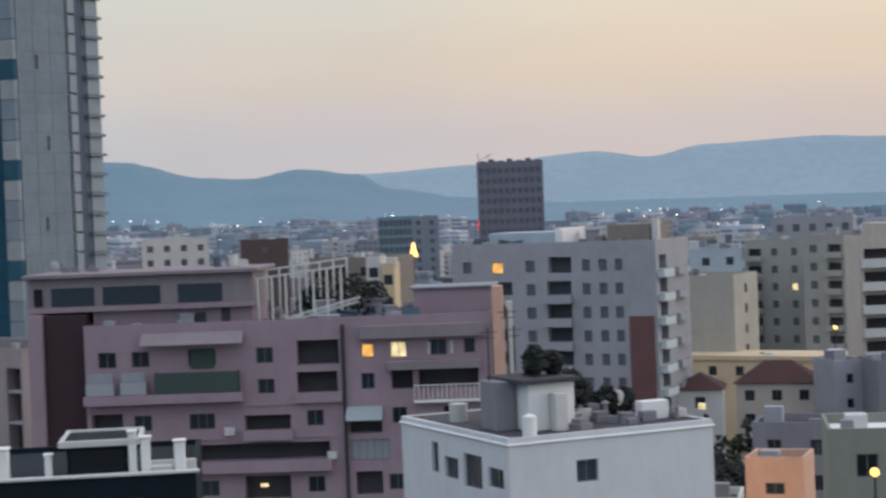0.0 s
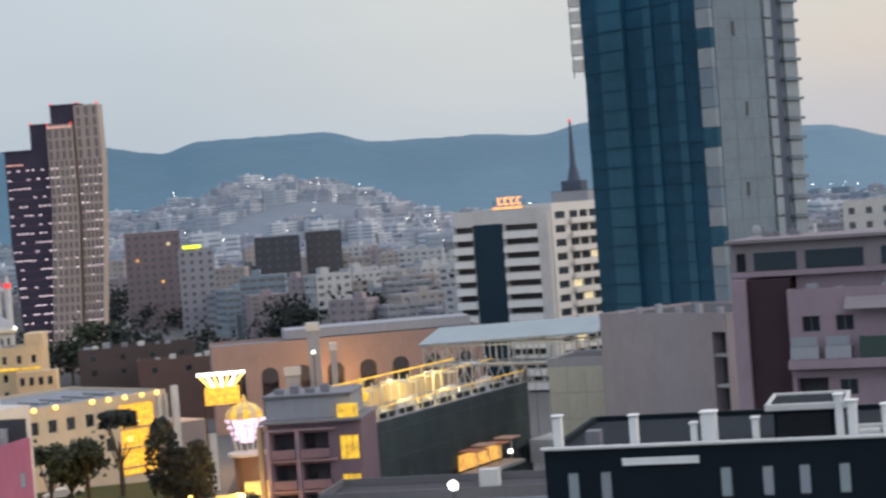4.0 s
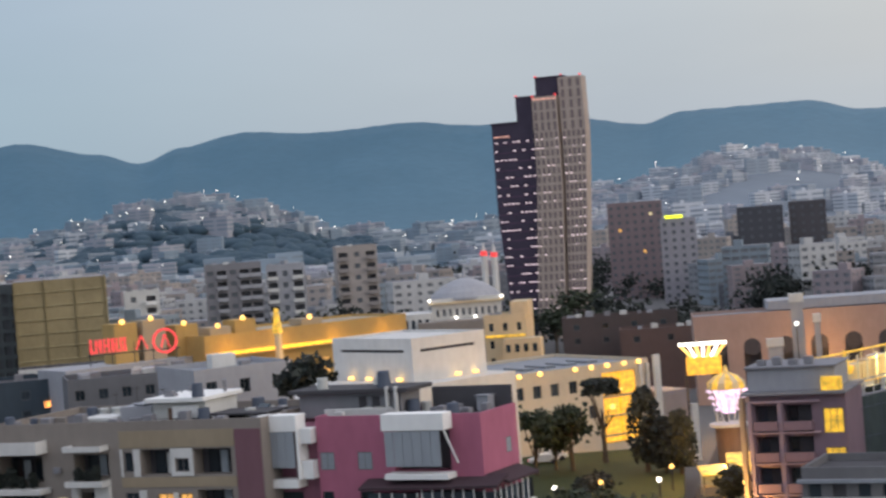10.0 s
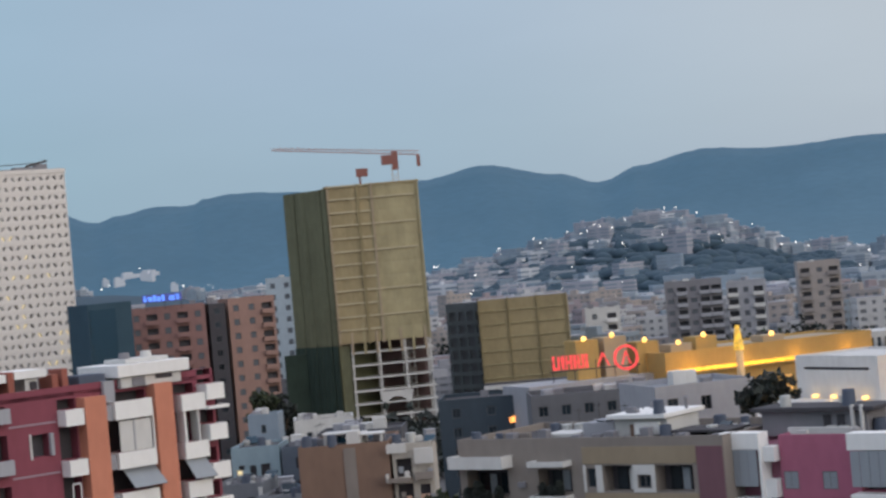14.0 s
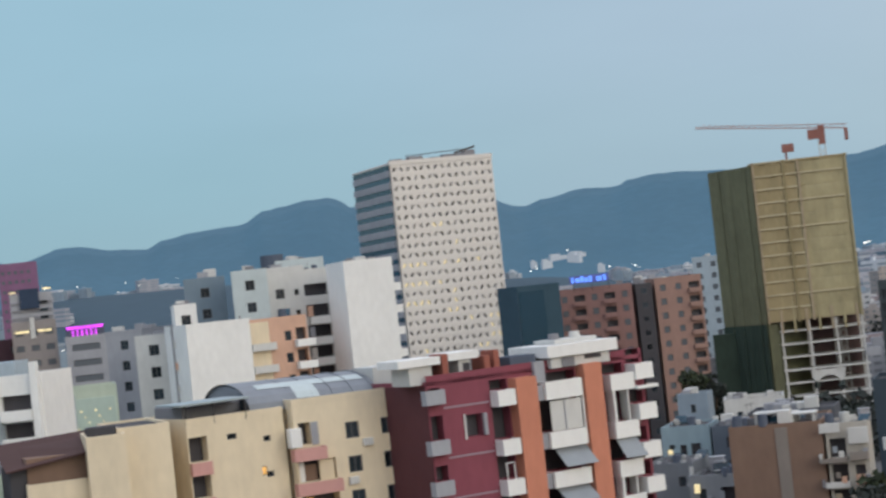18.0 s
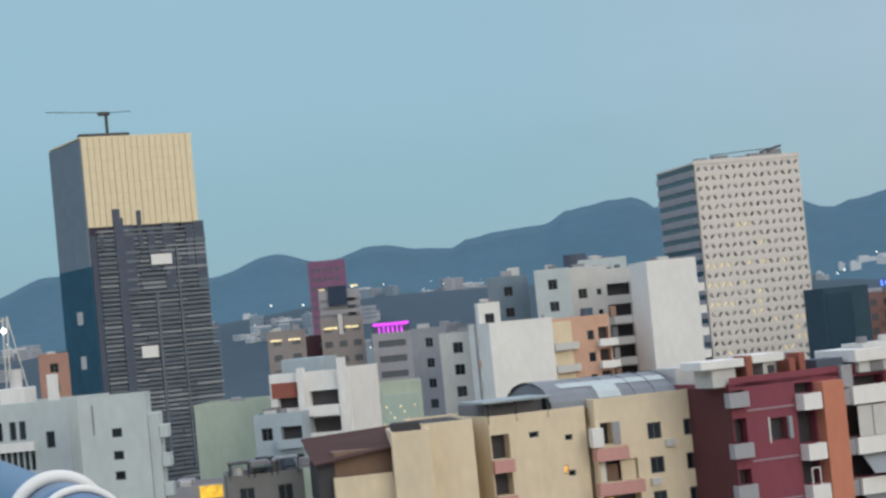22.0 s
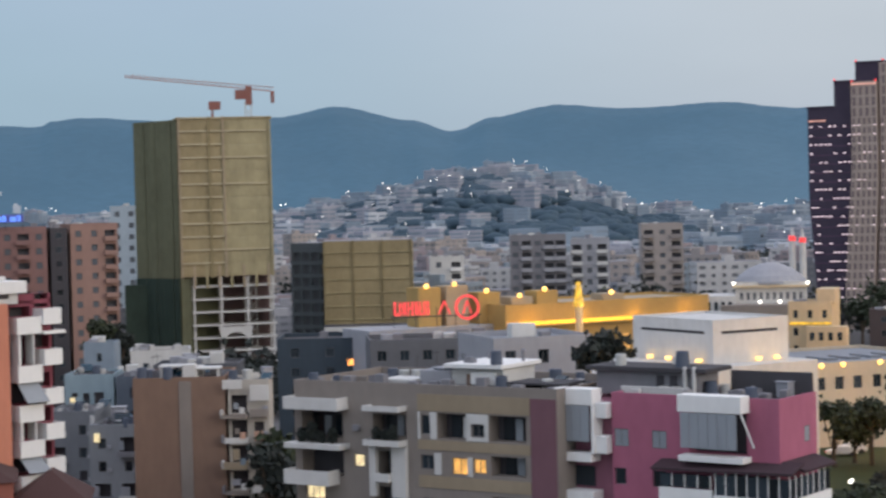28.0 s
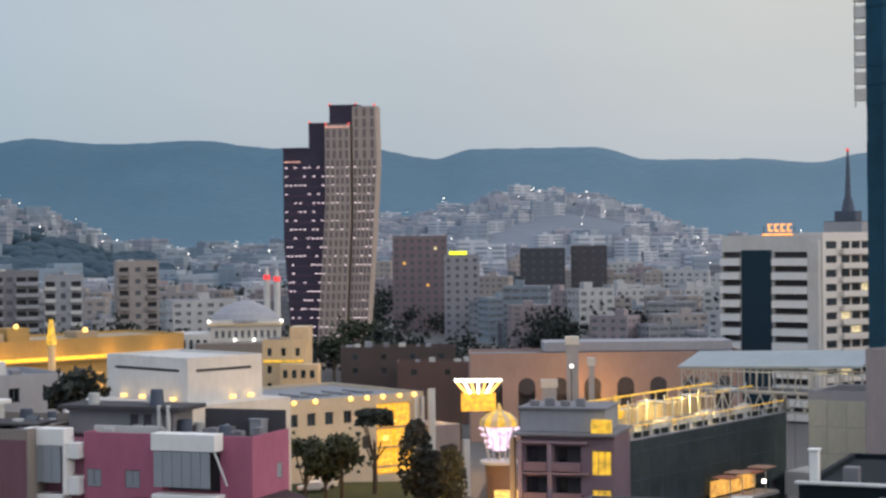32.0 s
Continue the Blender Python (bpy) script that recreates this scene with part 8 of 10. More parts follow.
    v = [bm.verts.new(p) for p in ((-1.6, -0.2, 31.2), (6.9, -0.2, 32.3), (6.9, 8.5, 33.4), (-1.6, 8.5, 33.0))]
    w = [bm.verts.new((q.co.x, q.co.y, q.co.z - 0.15)) for q in v]
    bm.faces.new(v)
    bm.faces.new(w[::-1])
    for i in range(4):
        bm.faces.new((w[i], w[(i + 1) % 4], v[(i + 1) % 4], v[i]))
    part("terrace_roof", bm, TILEROOF, e.ob, "dark red-brown terrace roof")
    for i in range(5):
        p = e.ob.matrix_basis @ Vector((5.6 + 0.5 * i, 1.0, 29.74))
        tree("potted_plant", (p.x, p.y), 0.9 + 0.2 * (i % 3), 0.4, LEAF, "green potted plant on the terrace", 29.74, 1, 730 + i, 120, 0.14)
    # solid dark box in place of the shade under the roof
    e.box("under_roof", -1.2, 0.18, 0.9, 7, 28.0, 31.2, DARKROOF, "dark box filling the shaded space below the roof")
    e.done()
    g = plain_block("house", "low dark-roofed house crowded with tanks and awnings", polar(-78.05, 165)[:2], 80, 6.6, 7, 30.2, plaster("weathered_grey_render", (0.20, 0.205, 0.20)), seed=83, pitch=2.0, low=22, clutter=4, parapet=0.2, kinds=("win", "void"))
    for u0, u1, z, m in ((0.2, 2.0, 31.5, DARKROOF), (2.3, 4.0, 31.0, AWNING), (4.3, 6.3, 31.6, GREYROOF)):
        g.box("awning", u0, u1, -0.6, 2.2, z, z + 0.12, m)
        for x in (u0 + 0.05, u1 - 0.15):
            g.box("awning_post", x, x + 0.1, -0.1, 0.0, 30.2, z, DARKSTEEL)
    roof_mess(g, 0.3, 6.0, 0.3, 6, 30.33, 12, 440)
    g.done()
    f = Building("house", "cream stair tower beside a brown terrace roof", (-150.9, 46.0), 76.0, 3.2, 8, 33.0, CREAMLIGHT, parapet=0.15)
    f.box("tank_shelf", 0.2, 2.6, 2, 4, 33.15, 33.9, DARKROOF)
    f.done()


def red_block():
    """Maroon wall with white balcony stacks and orange piers."""
    b = Building("apartment_block", "maroon and orange apartment block with white box balconies", (-145.0, 74.4), 92.4, 22.9, 12, 34.0, MAROON, parapet=0.25)
    tops = [32.9, 28.6, 25.1, 21.95, 18.85, 15.75, 12.65, 9.55, 6.45]
    sidegrey = bpy.data.materials["grey_plaster"]
    for i, z in enumerate(tops):
        head = (tops[i - 1] - 1.5) if i else z + 0.9
        # narrow grey stack at the recess
        b.op("f", 0.1, 1.3, z + 0.7, head, "void", 1.1)
        b.balcony("f", -0.6, 1.3, z - 0.5, 0.9, 1.25, sidegrey, label="grey box balcony")
        b.panel("f", 1.5, 6.1, z - 1.0, z - 0.84, PINK, 0.05, "string_course", "pale string course")
        # maroon wall
        if i in (1, 4, 6):
            b.op("f", 3.6, 5.2, z + 0.6, z + 2.5, "void", 0.9)
            b.box("window_surround", 3.35, 3.55, -0.12, -0.01, z + 0.4, z + 2.6, OFFWHITE)
            b.box("window_surround", 5.25, 5.6, -0.35, -0.01, z + 0.6, z + 2.5, GREY)
        # white stack beside the first pier
        b.op("f", 6.3, 8.1, z + 0.02, head, "void", 1.1)
        b.balcony("f", 6.3, 8.1, z - 1.4, 1.35, 1.4, WHITE, label="white box balcony")
        if i % 3 == 2:
            b.box("drying_frame", 6.4, 6.5, -1.3, -1.2, z, z + 1.4, WHITE)
            b.box("drying_frame", 7.2, 7.3, -1.3, -1.2, z, z + 1.4, WHITE)
            b.box("drying_rail", 6.4, 7.3, -1.3, -1.2, z + 1.41, z + 1.5, WHITE)
        # wide stack between the piers: closed, shaded or open by turns
        b.op("f", 10.7, 15.3, z + 0.02, head, "void", 1.3)
        b.balcony("f", 11.3, 15.2, z - 1.45, 1.3, 1.45 if i else 1.6, WHITE, label="white box balcony")
        # grey box gives the white balcony its shaded left side
        b.box("balcony_cheek", 10.5, 11.28, -0.9, -0.01, z - 1.45, z - 0.1, GREY)
        if i % 3 == 1:
            b.box("glazed_front", 11.7, 15.0, -1.1, -1.0, z + 0.02, head - 0.1, OFFWHITE, "pale closed balcony glazing")
            b.box("glazing_bar", 13.1, 13.25, -1.16, -1.11, z + 0.02, head - 0.1, GREY)
            b.box("balcony_return", 15.25, 15.45, -1.0, -0.01, z - 1.4, head, WHITE)
        if i in (2, 3, 5, 6):
            bm = bmesh.new()
            x0 = 11.8 if i % 2 else 12.0
            q = [bm.verts.new(p) for p in ((x0, -0.6, head), (x0 + 3.4, -0.6, head), (x0 + 3.7, -1.9, z + 0.35), (x0 + 0.3, -1.9, z + 0.35))]
            q2 = [bm.verts.new((v.co.x, v.co.y + 0.05, v.co.z - 0.05)) for v in q]
            bm.faces.new(q[::-1])
            bm.faces.new(q2)
            for k in range(4):
                bm.faces.new((q[k], q[(k + 1) % 4], q2[(k + 1) % 4], q2[k]))
            part("awning", bm, SHUTTER, b.ob, "grey cloth awning")
        # two stacks beyond the second pier, half a storey apart
        b.op("f", 18.0, 20.6, z + 0.02, head, "void", 1.2)
        b.balcony("f", 18.3, 20.9, z - 1.5, 1.35, 1.5, WHITE, label="white box balcony")
        if i % 2:
            b.box("balcony_screen", 18.5, 18.75, -1.2, -0.01, z, head, WHITE)
            b.box("balcony_screen", 20.0, 20.2, -1.2, -0.01, z, head, OFFWHITE)
        else:
            bm = bmesh.new()
            q = [bm.verts.new(p) for p in ((18.4, -0.9, head + 0.1), (20.6, -0.9, head + 0.1), (21.1, -2.0, z + 0.25), (18.7, -2.0, z + 0.25))]
            q2 = [bm.verts.new((v.co.x, v.co.y + 0.05, v.co.z - 0.05)) for v in q]
            bm.faces.new(q[::-1])
            bm.faces.new(q2)
            for k in range(4):
                bm.faces.new((q[k], q[(k + 1) % 4], q2[(k + 1) % 4], q2[k]))
            if i:
                part("awning", bm, SHUTTER, b.ob, "grey cloth awning")
            else:
                bm.free()
        y = z + (0.7 if i == 0 else 1.35)
        b.balcony("f", 20.95, 22.9, y - 1.45, 1.6, 1.45, WHITE, label="white box balcony")
        b.op("f", 21.1, 22.6, y + 0.05, y + 1.3, "void", 1.0)
    b.balcony("f", 20.9, 23.2, 31.3, 1.75, 0.3, WHITE, label="thin white slab")
    b.panel("f", 8.25, 10.4, 0, 33.75, ORANGE, 1.35, "pier", "orange plastered pier")
    b.panel("f", 15.5, 17.4, 0, 34.2, ORANGE, 1.35, "pier", "orange plastered pier")
    b.panel("f", 17.42, 17.95, 0, 33.9, MAROON, 0.6, "pier_return", "maroon side of the pier")
    # darker maroon sheet carries the shade of the side away from the sun
    b.panel("l", 0.1, 11.9, 0, 34.0, SHADEMAROON, 0.06, "side_wall", "maroon side with its shade put into the colour")
    # roof
    room = b.box("roof_room", 12.6, 19.0, -0.6, 5.0, 34.1, 35.05, OFFWHITE, "white roof room")
    b.box("roof_room_opening", 13.7, 15.1, -0.68, -0.61, 34.15, 35.0, MIDGREY, "", room)
    b.box("roof_room_opening", 16.2, 18.0, -0.68, -0.61, 34.6, 35.0, VOID, "", room)
    b.box("roof_slab", 12.1, 19.7, -1.0, 5.5, 35.07, 36.15, WHITE)
    b.box("roof_upstand", 14.0, 18.6, 0.6, 4.0, 36.17, 36.55, OFFWHITE)
    for u in (14.6, 16.9):
        bm = bmesh.new()
        bm_round(bm, (u, 1.6), 0.55, 0.45, 36.56, 37.1, 14)
        part("roof_tank", bm, MIDGREY if u < 15 else OFFWHITE, b.ob, "squat roof tank")
    b.box("grey_hut", 8.9, 11.6, 0.3, 3.2, 34.15, 35.6, SLATE, "dark grey roof hut")
    b.box("grey_hut", 10.9, 12.0, -0.4, 0.25, 33.0, 34.9, GREY)
    for u0, u1, z0, z1 in ((-2.4, 1.8, 35.75, 36.45), (2.6, 5.7, 35.9, 36.6)):
        b.box("roof_canopy", u0, u1, 0.2, 4, z0, z1, WHITE, "white slab canopy on the roof")
        b.box("roof_box", u0 + 1.2, u1 - 0.7, 0.6, 3.8, 34.15, z0 - 0.02, OFFWHITE)
    b.box("roof_box_window", 4.2, 4.9, 0.52, 0.59, 34.9, 35.6, VOID)
    for u, z in ((1.95, 36.6), (6.2, 36.0), (7.2, 36.4)):
        b.box("roof_pier", u, u + 0.6, 0.2, 2.4, 34.15, z, BRICKRED, "brick-red roof pier")
    for i in range(6):
        b.box("roof_unit", 0.4 + 1.7 * i, 1.1 + 1.7 * i, 4.5, 5.4, 34.15, 35.4 + 0.5 * (i % 3), OFFWHITE if i % 2 else MIDGREY)
    roof_mess(b, 0.5, 11.5, 4.5, 11, 34.13, 12, 412)
    roof_mess(b, 20, 22.5, 0.5, 11, 34.13, 6, 413)
    b.done()
    # low terrace houses with brown tiled roofs at its foot
    c = plain_block("house", "brick-red terrace house below the balconies", (-137.6, 78.5), 57.4, 7.6, 8, 20.2, BRICKRED, seed=60, roof=TILEROOF, clutter=2, parapet=0)
    hip_roof(c, 0, 7.6, 0, 8, 20.3, 22.4, TILEROOF)
    c.done()
    d = plain_block("house", "low brown house with white balconies", (-137.0, 87.0), 52.0, 6.0, 8, 17.6, BROWN, seed=66, roof=TILEROOF, clutter=2, parapet=0)
    hip_roof(d, 0, 6.0, 0, 8, 17.7, 20.2, TILEROOF)
    d.balcony("f", 1.0, 3.4, 16.6, 1.2, 1.2, WHITE)
    d.balcony("f", 3.6, 5.9, 14.4, 1.2, 1.2, WHITE)
    d.done()


def patterned_tower():
    """Pale tower whose facade is a lattice of slanted window cells; shared cell meshes."""
    t = empty("patterned_tower", pose(-446.3, 225.5, 0, 0, 0, 83.0), "pale stone tower with a lattice of slanted window cells", "tower")
    w, dep, top = 29.0, 31.0, 76.6
    bm = bmesh.new()
    bm_box(bm, 0, w, 0.9, dep, 0, top)
    part("body", bm, PALECLAD, t)

    def cell(kind):
        m = bmesh.new()
        cw, ch = 1.933, 2.55
        o = [(0, 0), (cw, 0), (cw, ch), (0, ch)]
        sl = 0.24 if kind % 2 else -0.24
        i4 = [(0.58 + sl, 0.8), (cw - 0.58 + sl, 0.8), (cw - 0.58 - sl, ch - 0.7), (0.58 - sl, ch - 0.7)]
        vo = [m.verts.new((x, 0, z)) for x, z in o]
        vi = [m.verts.new((x, 0.06, z)) for x, z in i4]
        vb = [m.verts.new((x, 0.75, z)) for x, z in i4]
        for k in range(4):
            j = (k + 1) % 4
            m.faces.new((vo[k], vo[j], vi[j], vi[k]))
            m.faces.new((vi[k], vi[j], vb[j], vb[k]))
        f = m.faces.new(vb)
        f.material_index = 1
        return mesh_of("facade_cell", m, [PALECLAD, LITWHITE if kind > 1 else PANEPALE])
    cells = [cell(k) for k in range(4)]
    rnd = random.Random(11)
    rest = [bmesh.new(), bmesh.new()]
    count = 0
    for r in range(29):
        z = top - 2.8 - 2.55 * r
        for c in range(15):
            lit = (r > 8 and rnd.random() < 0.06) or (r, c) in ((6, 5), (6, 6), (8, 8), (19, 10), (19, 11), (18, 13)) or (r in (10, 12, 14) and c < 4) or (r in (14, 15) and 5 <= c < 8 and rnd.random() < 0.6) or (r in (16, 20) and c > 11)
            k = (r + c) % 2
            if z > 24 and count < 300:
                o = new("facade_cell", cells[k + (2 if lit else 0)])
                o.parent, o.matrix_basis = t, pose(1.933 * c, 0, z)
                count += 1
            elif z > 0:
                tmp = cells[k]
                vs = [rest[0].verts.new((v.co.x + 1.933 * c, v.co.y, v.co.z + z)) for v in tmp.vertices]
                for p in tmp.polygons:
                    rest[0].faces.new([vs[q] for q in p.vertices]).material_index = p.material_index
    tagged(part("facade_lattice", rest[0], [PALECLAD, PANEPALE], t), kind="stuff")
    rest[1].free()
    for k in range(24):
        bm = bmesh.new()
        z = top - 3.2 - 3.1 * k
        bm_box(bm, -0.5, -0.003, 1.2, dep - 0.3, z, z + 1.7)
        part("side_band", bm, GREY, t)
        bm = bmesh.new()
        bm_box(bm, -0.2, -0.003, 1.2, dep - 0.3, z + 1.71, z + 3.05)
        part("side_glass", bm, PANEBLUE, t)
    bm = bmesh.new()
    bm_box(bm, -0.3, w + 0.2, -0.1, 0.8, top - 0.2, top + 0.9)
    bm_box(bm, -0.3, w + 0.2, 0.85, dep, top + 0.003, top + 0.5)
    part("coping", bm, PALECLAD, t)
    for x, l, z in ((2, 3, 1.6), (7, 4, 2.0), (13, 3, 1.4), (17, 6, 1.9), (23, 3, 2.6)):
        bm = bmesh.new()
        bm_box(bm, x, x + l, 4, 7, top + 0.5, top + z)
        part("roof_unit", bm, MIDGREY, t)
    bm = bmesh.new()
    bm_bar(bm, (6, 4, top + 2.2), (25.5, 4, top + 3.0), 0.15)
    bm_bar(bm, (20, 4, top + 2.0), (26, 4, top + 3.4), 0.4)
    part("roof_gantry", bm, DARKSTEEL, t)


def gold_tower():
    t = empty("gold_topped_tower", pose(-591.3, 89.1, 0, 0, 0, 99.1), "tower with pale gold top, grey louvred floors and blue side", "tower")
    w, dep, top = 36.3, 33, 109.4
    bm = bmesh.new()
    bm_box(bm, 0.2, w - 0.2, 0.4, dep, 0, top - 0.2)
    part("body", bm, LEDDARK, t)
    for i in range(18):
        for j in range(8):
            bm = bmesh.new()
            x, z = w * i / 18, 81.5 + 3.5 * j
            bm_box(bm, x + 0.05, x + w / 18 - 0.1, -0.15 - 0.08 * (i % 2), 0.38, z, z + 3.46)
            part("gold_panel", bm, GOLDCLAD, t)
    # stepped louvred front, wider than the top
    rnd = random.Random(31)
    for k in range(56):
        z = 1.0 + 1.43 * k
        x1 = w + (1.6 if k < 54 else 0) + (1.8 if k < 34 else 0)
        cuts = [2.2, rnd.uniform(12.5, 17), rnd.uniform(22, 31), x1]
        for a, b in zip(cuts, cuts[1:]):
            bm = bmesh.new()
            bm_box(bm, a, b - 0.15, -0.6 - rnd.uniform(0, 0.5), 0.38, z + rnd.uniform(0, 0.12), z + rnd.uniform(0.6, 0.95))
            part("louvre", bm, rnd.choice((LOUVRE, LOUVRE, LOUVRE, LOUVRE2)), t)
    # proud dark boxes stand in for the dark vertical recesses
    for x0, x1, z1 in ((8.0, 10.9, 84.0), (19.6, 20.5, 60.0), (27.4, 28.0, 74.0)):
        bm = bmesh.new()
        bm_box(bm, x0, x1, -1.25, -0.2, 4, z1)
        part("dark_strip", bm, SLATE if x0 < 9 else LOUVRE, t, "dark strip in place of a recess")
    bm = bmesh.new()
    bm_box(bm, 0.3, w + 3.0, 0.0, 12, 0, 42)
    bm_box(bm, 0.3, w + 1.4, 0.0, 12, 42.05, 79)
    part("lower_body", bm, SLATE, t)
    for k in range(9):
        bm = bmesh.new()
        x = 3 + 3.9 * k + (k % 2)
        bm_box(bm, x, x + 1.3 + (k % 3), -0.9, -0.3, 74 - 7 * (k % 3), 80.0 + (6 if k in (1, 3) else 0) + 0.8 * (k % 3))
        part("hoarding", bm, SLATE, t)
    for k in range(7):
        bm = bmesh.new()
        bm_box(bm, 14 + 3.2 * k, 15.8 + 3.2 * k, -0.6, -0.3, 79.5, 81.3)
        part("gap_window", bm, VOID, t)
    for x0, x1, z0, z1 in ((19.0, 25.8, 68.6, 71.9), (13.3, 18.6, 39.7, 43.4)):
        bm = bmesh.new()
        bm_box(bm, x0, x1, -1.4, -1.1, z0, z1)
        part("site_banner", bm, WHITE, t, "white site banner")
    for j in range(11):
        bm = bmesh.new()
        z = 9.9 * j + 0.2
        bm_box(bm, -0.5, 0.18, 0.4, dep, z, min(z + 9.86, top - 0.1))
        part("side_panel", bm, BLUENET2 if j < 7 else SLATEBLUE, t, "blue side cladding" if j < 7 else "grey side cladding")
    for z in (50, 64):
        bm = bmesh.new()
        bm_box(bm, -0.8, -0.52, 12, 17, z - 12, z - 8)
        part("side_banner", bm, OFFWHITE, t)
    bm = bmesh.new()
    bm_box(bm, -0.4, w + 0.1, -0.2, dep, top, top + 0.5)
    part("coping", bm, GOLDCLAD, t)
    bm = bmesh.new()
    bm_box(bm, 1, 17, 3, 6, top + 0.5, top + 1.8)
    bm_bar(bm, (10.2, 4, top + 1.8), (10.2, 4, top + 8.2), 0.55)
    bm_box(bm, 7.8, 11.2, 3.2, 4.8, top + 7.4, top + 8.6)
    bm_bar(bm, (-9.0, 4, top + 9.0), (9.5, 4, top + 8.4), 0.14)
    bm_bar(bm, (10.5, 4, top + 8.3), (18.5, 4, top + 8.6), 0.14)
    part("roof_crane", bm, DARKSTEEL, t, "dark maintenance crane")


def white_blocks():
    b = plain_block("apartment_block", "white block with a blank front wall and stepped side balconies", (-235.5, 110.2), 78.0, 6.9, 11, 46.8, WHITE, pitch=30, faces="b", seed=61)
    for k in range(9):
        z = 44.0 - 3.05 * k
        b.op("r", 0.6, 2.6, z, z + 1.5, "void", 1.0)
        b.balcony("r", 0.3, 3.0, z - 1.2, 1.0, 1.1, WHITE)
    b.done()
    b = Building("apartment_block", "white block with a blank weathered wall", (-239.4, 88.1), 84.0, 8.8, 12, 40.9, WHITE, parapet=0.2)
    b.op("r", 0.5, 1.5, 38, 39.4)
    b.done()
    c = Building("apartment_block", "peach apartment block with small balconies", (-239.3, 96.4), 86.0, 8.9, 12, 40.6, PEACH, parapet=0.2)
    for k in range(8):
        z = 37.6 - 3.0 * k
        c.op("f", 1.4, 3.2, z, z + 1.3)
        c.op("f", 5.6, 6.6, z, z + 1.3)
        c.balcony("f", 0.6, 4.0, z - 1.0, 1.0, 1.0, OFFWHITE)
        c.op("f", 7.2, 8.7, z, z + 1.6, "void", 1.0)
        c.balcony("f", 6.9, 9.5, z - 1.0, 1.4, 1.0, WHITE)
    c.panel("f", 0.05, 3.4, 26.0, 40.5, CREAMLIGHT, 0.04, "pale_bay", "pale cream bay")
    roof_mess(c, 0.5, 8.2, 0.5, 10, 40.73, 6, 431)
    c.done()
    d = Building("apartment_block", "off-white block with balconies and a dark roof loggia", (-253.8, 106.2), 75.0, 9.3, 10, 46.6, OFFWHITE)
    for k in range(9):
        z = 43.4 - 3.0 * k
        d.op("f", 1.3, 2.6, z, z + 1.4)
        d.op("f", 5.5, 8.9, z, z + 1.7, "void", 1.2)
        d.op("f", 4.0, 4.7, z + 0.3, z + 1.2)
        if k:
            d.balcony("f", 5.3 + 0.7 * (k % 2), 9.2, z - 1.1, 1.2, 1.0, WHITE)
            d.box("balcony_screen", 5.6, 6.4, -0.6, -0.5, z, z + 1.5, (OFFWHITE, PEACH, GREY)[k % 3])
    d.box("roof_room", 0.5, 6.0, 2, 8, 46.75, 48.0, OFFWHITE)
    roof_mess(d, 0.5, 8.8, 0.5, 9, 46.73, 8, 432)
    d.done()
    plain_block("apartment_block", "blue-grey block behind the white ones", (-262.6, 97.0), 70, 6, 10, 47.0, SLATEBLUE, pitch=12, seed=62).done()
    plain_block("apartment_block", "grey-blue block with a blank wall", (-276.1, 88.8), 45, 6.0, 12, 40.6, GREY, pitch=14, seed=63).done()
    e = plain_block("apartment_block", "white-fronted grey block with square windows", (-256.0, 86.5), 52.0, 5.4, 10, 39.6, OFFWHITE, pitch=2.7, win=(1.5, 1.5), seed=64)
    e.done()
    plain_block("building", "white rooftop stair house", (-244.5, 88.6), 75, 3.0, 5, 43.3, WHITE, pitch=9, seed=65).done()
    p = polar(-68.3, 268)
    plain_block("apartment_block", "pale grey block with a blank wall behind the white ones", (p.x, p.y), 68, 5.0, 10, 47.2, COOLWHITE, pitch=30, seed=67).done()
    p = polar(-66.95, 292)
    plain_block("apartment_block", "long pale block with a cluttered roof", (p.x, p.y), 68, 7.4, 10, 48.6, COOLWHITE, pitch=2.4, win=(1.0, 1.2), seed=68, clutter=5).done()
    p = polar(-70.25, 262)
    f = plain_block("apartment_block", "grey balcony strip beside a blank wall", (p.x, p.y), 70, 2.6, 8, 40.6, GREY, pitch=9, seed=69)
    for k in range(5):
        f.balcony("f", 0.2, 2.4, 38.2 - 3.0 * k, 0.9, 1.0, (OFFWHITE, PEACH)[k % 2])
    f.done()
    b = Building("roof_tank_tower", "grey tower with a blue roof tank", (-270, 112), 72, 7, 8, 47.5, GREY)
    bm = bmesh.new()
    bm_round(bm, (2.5, 3), 1.8, 1.8, 47.63, 50.4, 16)
    part("water_tank", bm, SLATE, b.ob, "dark blue water tank")
    b.done()


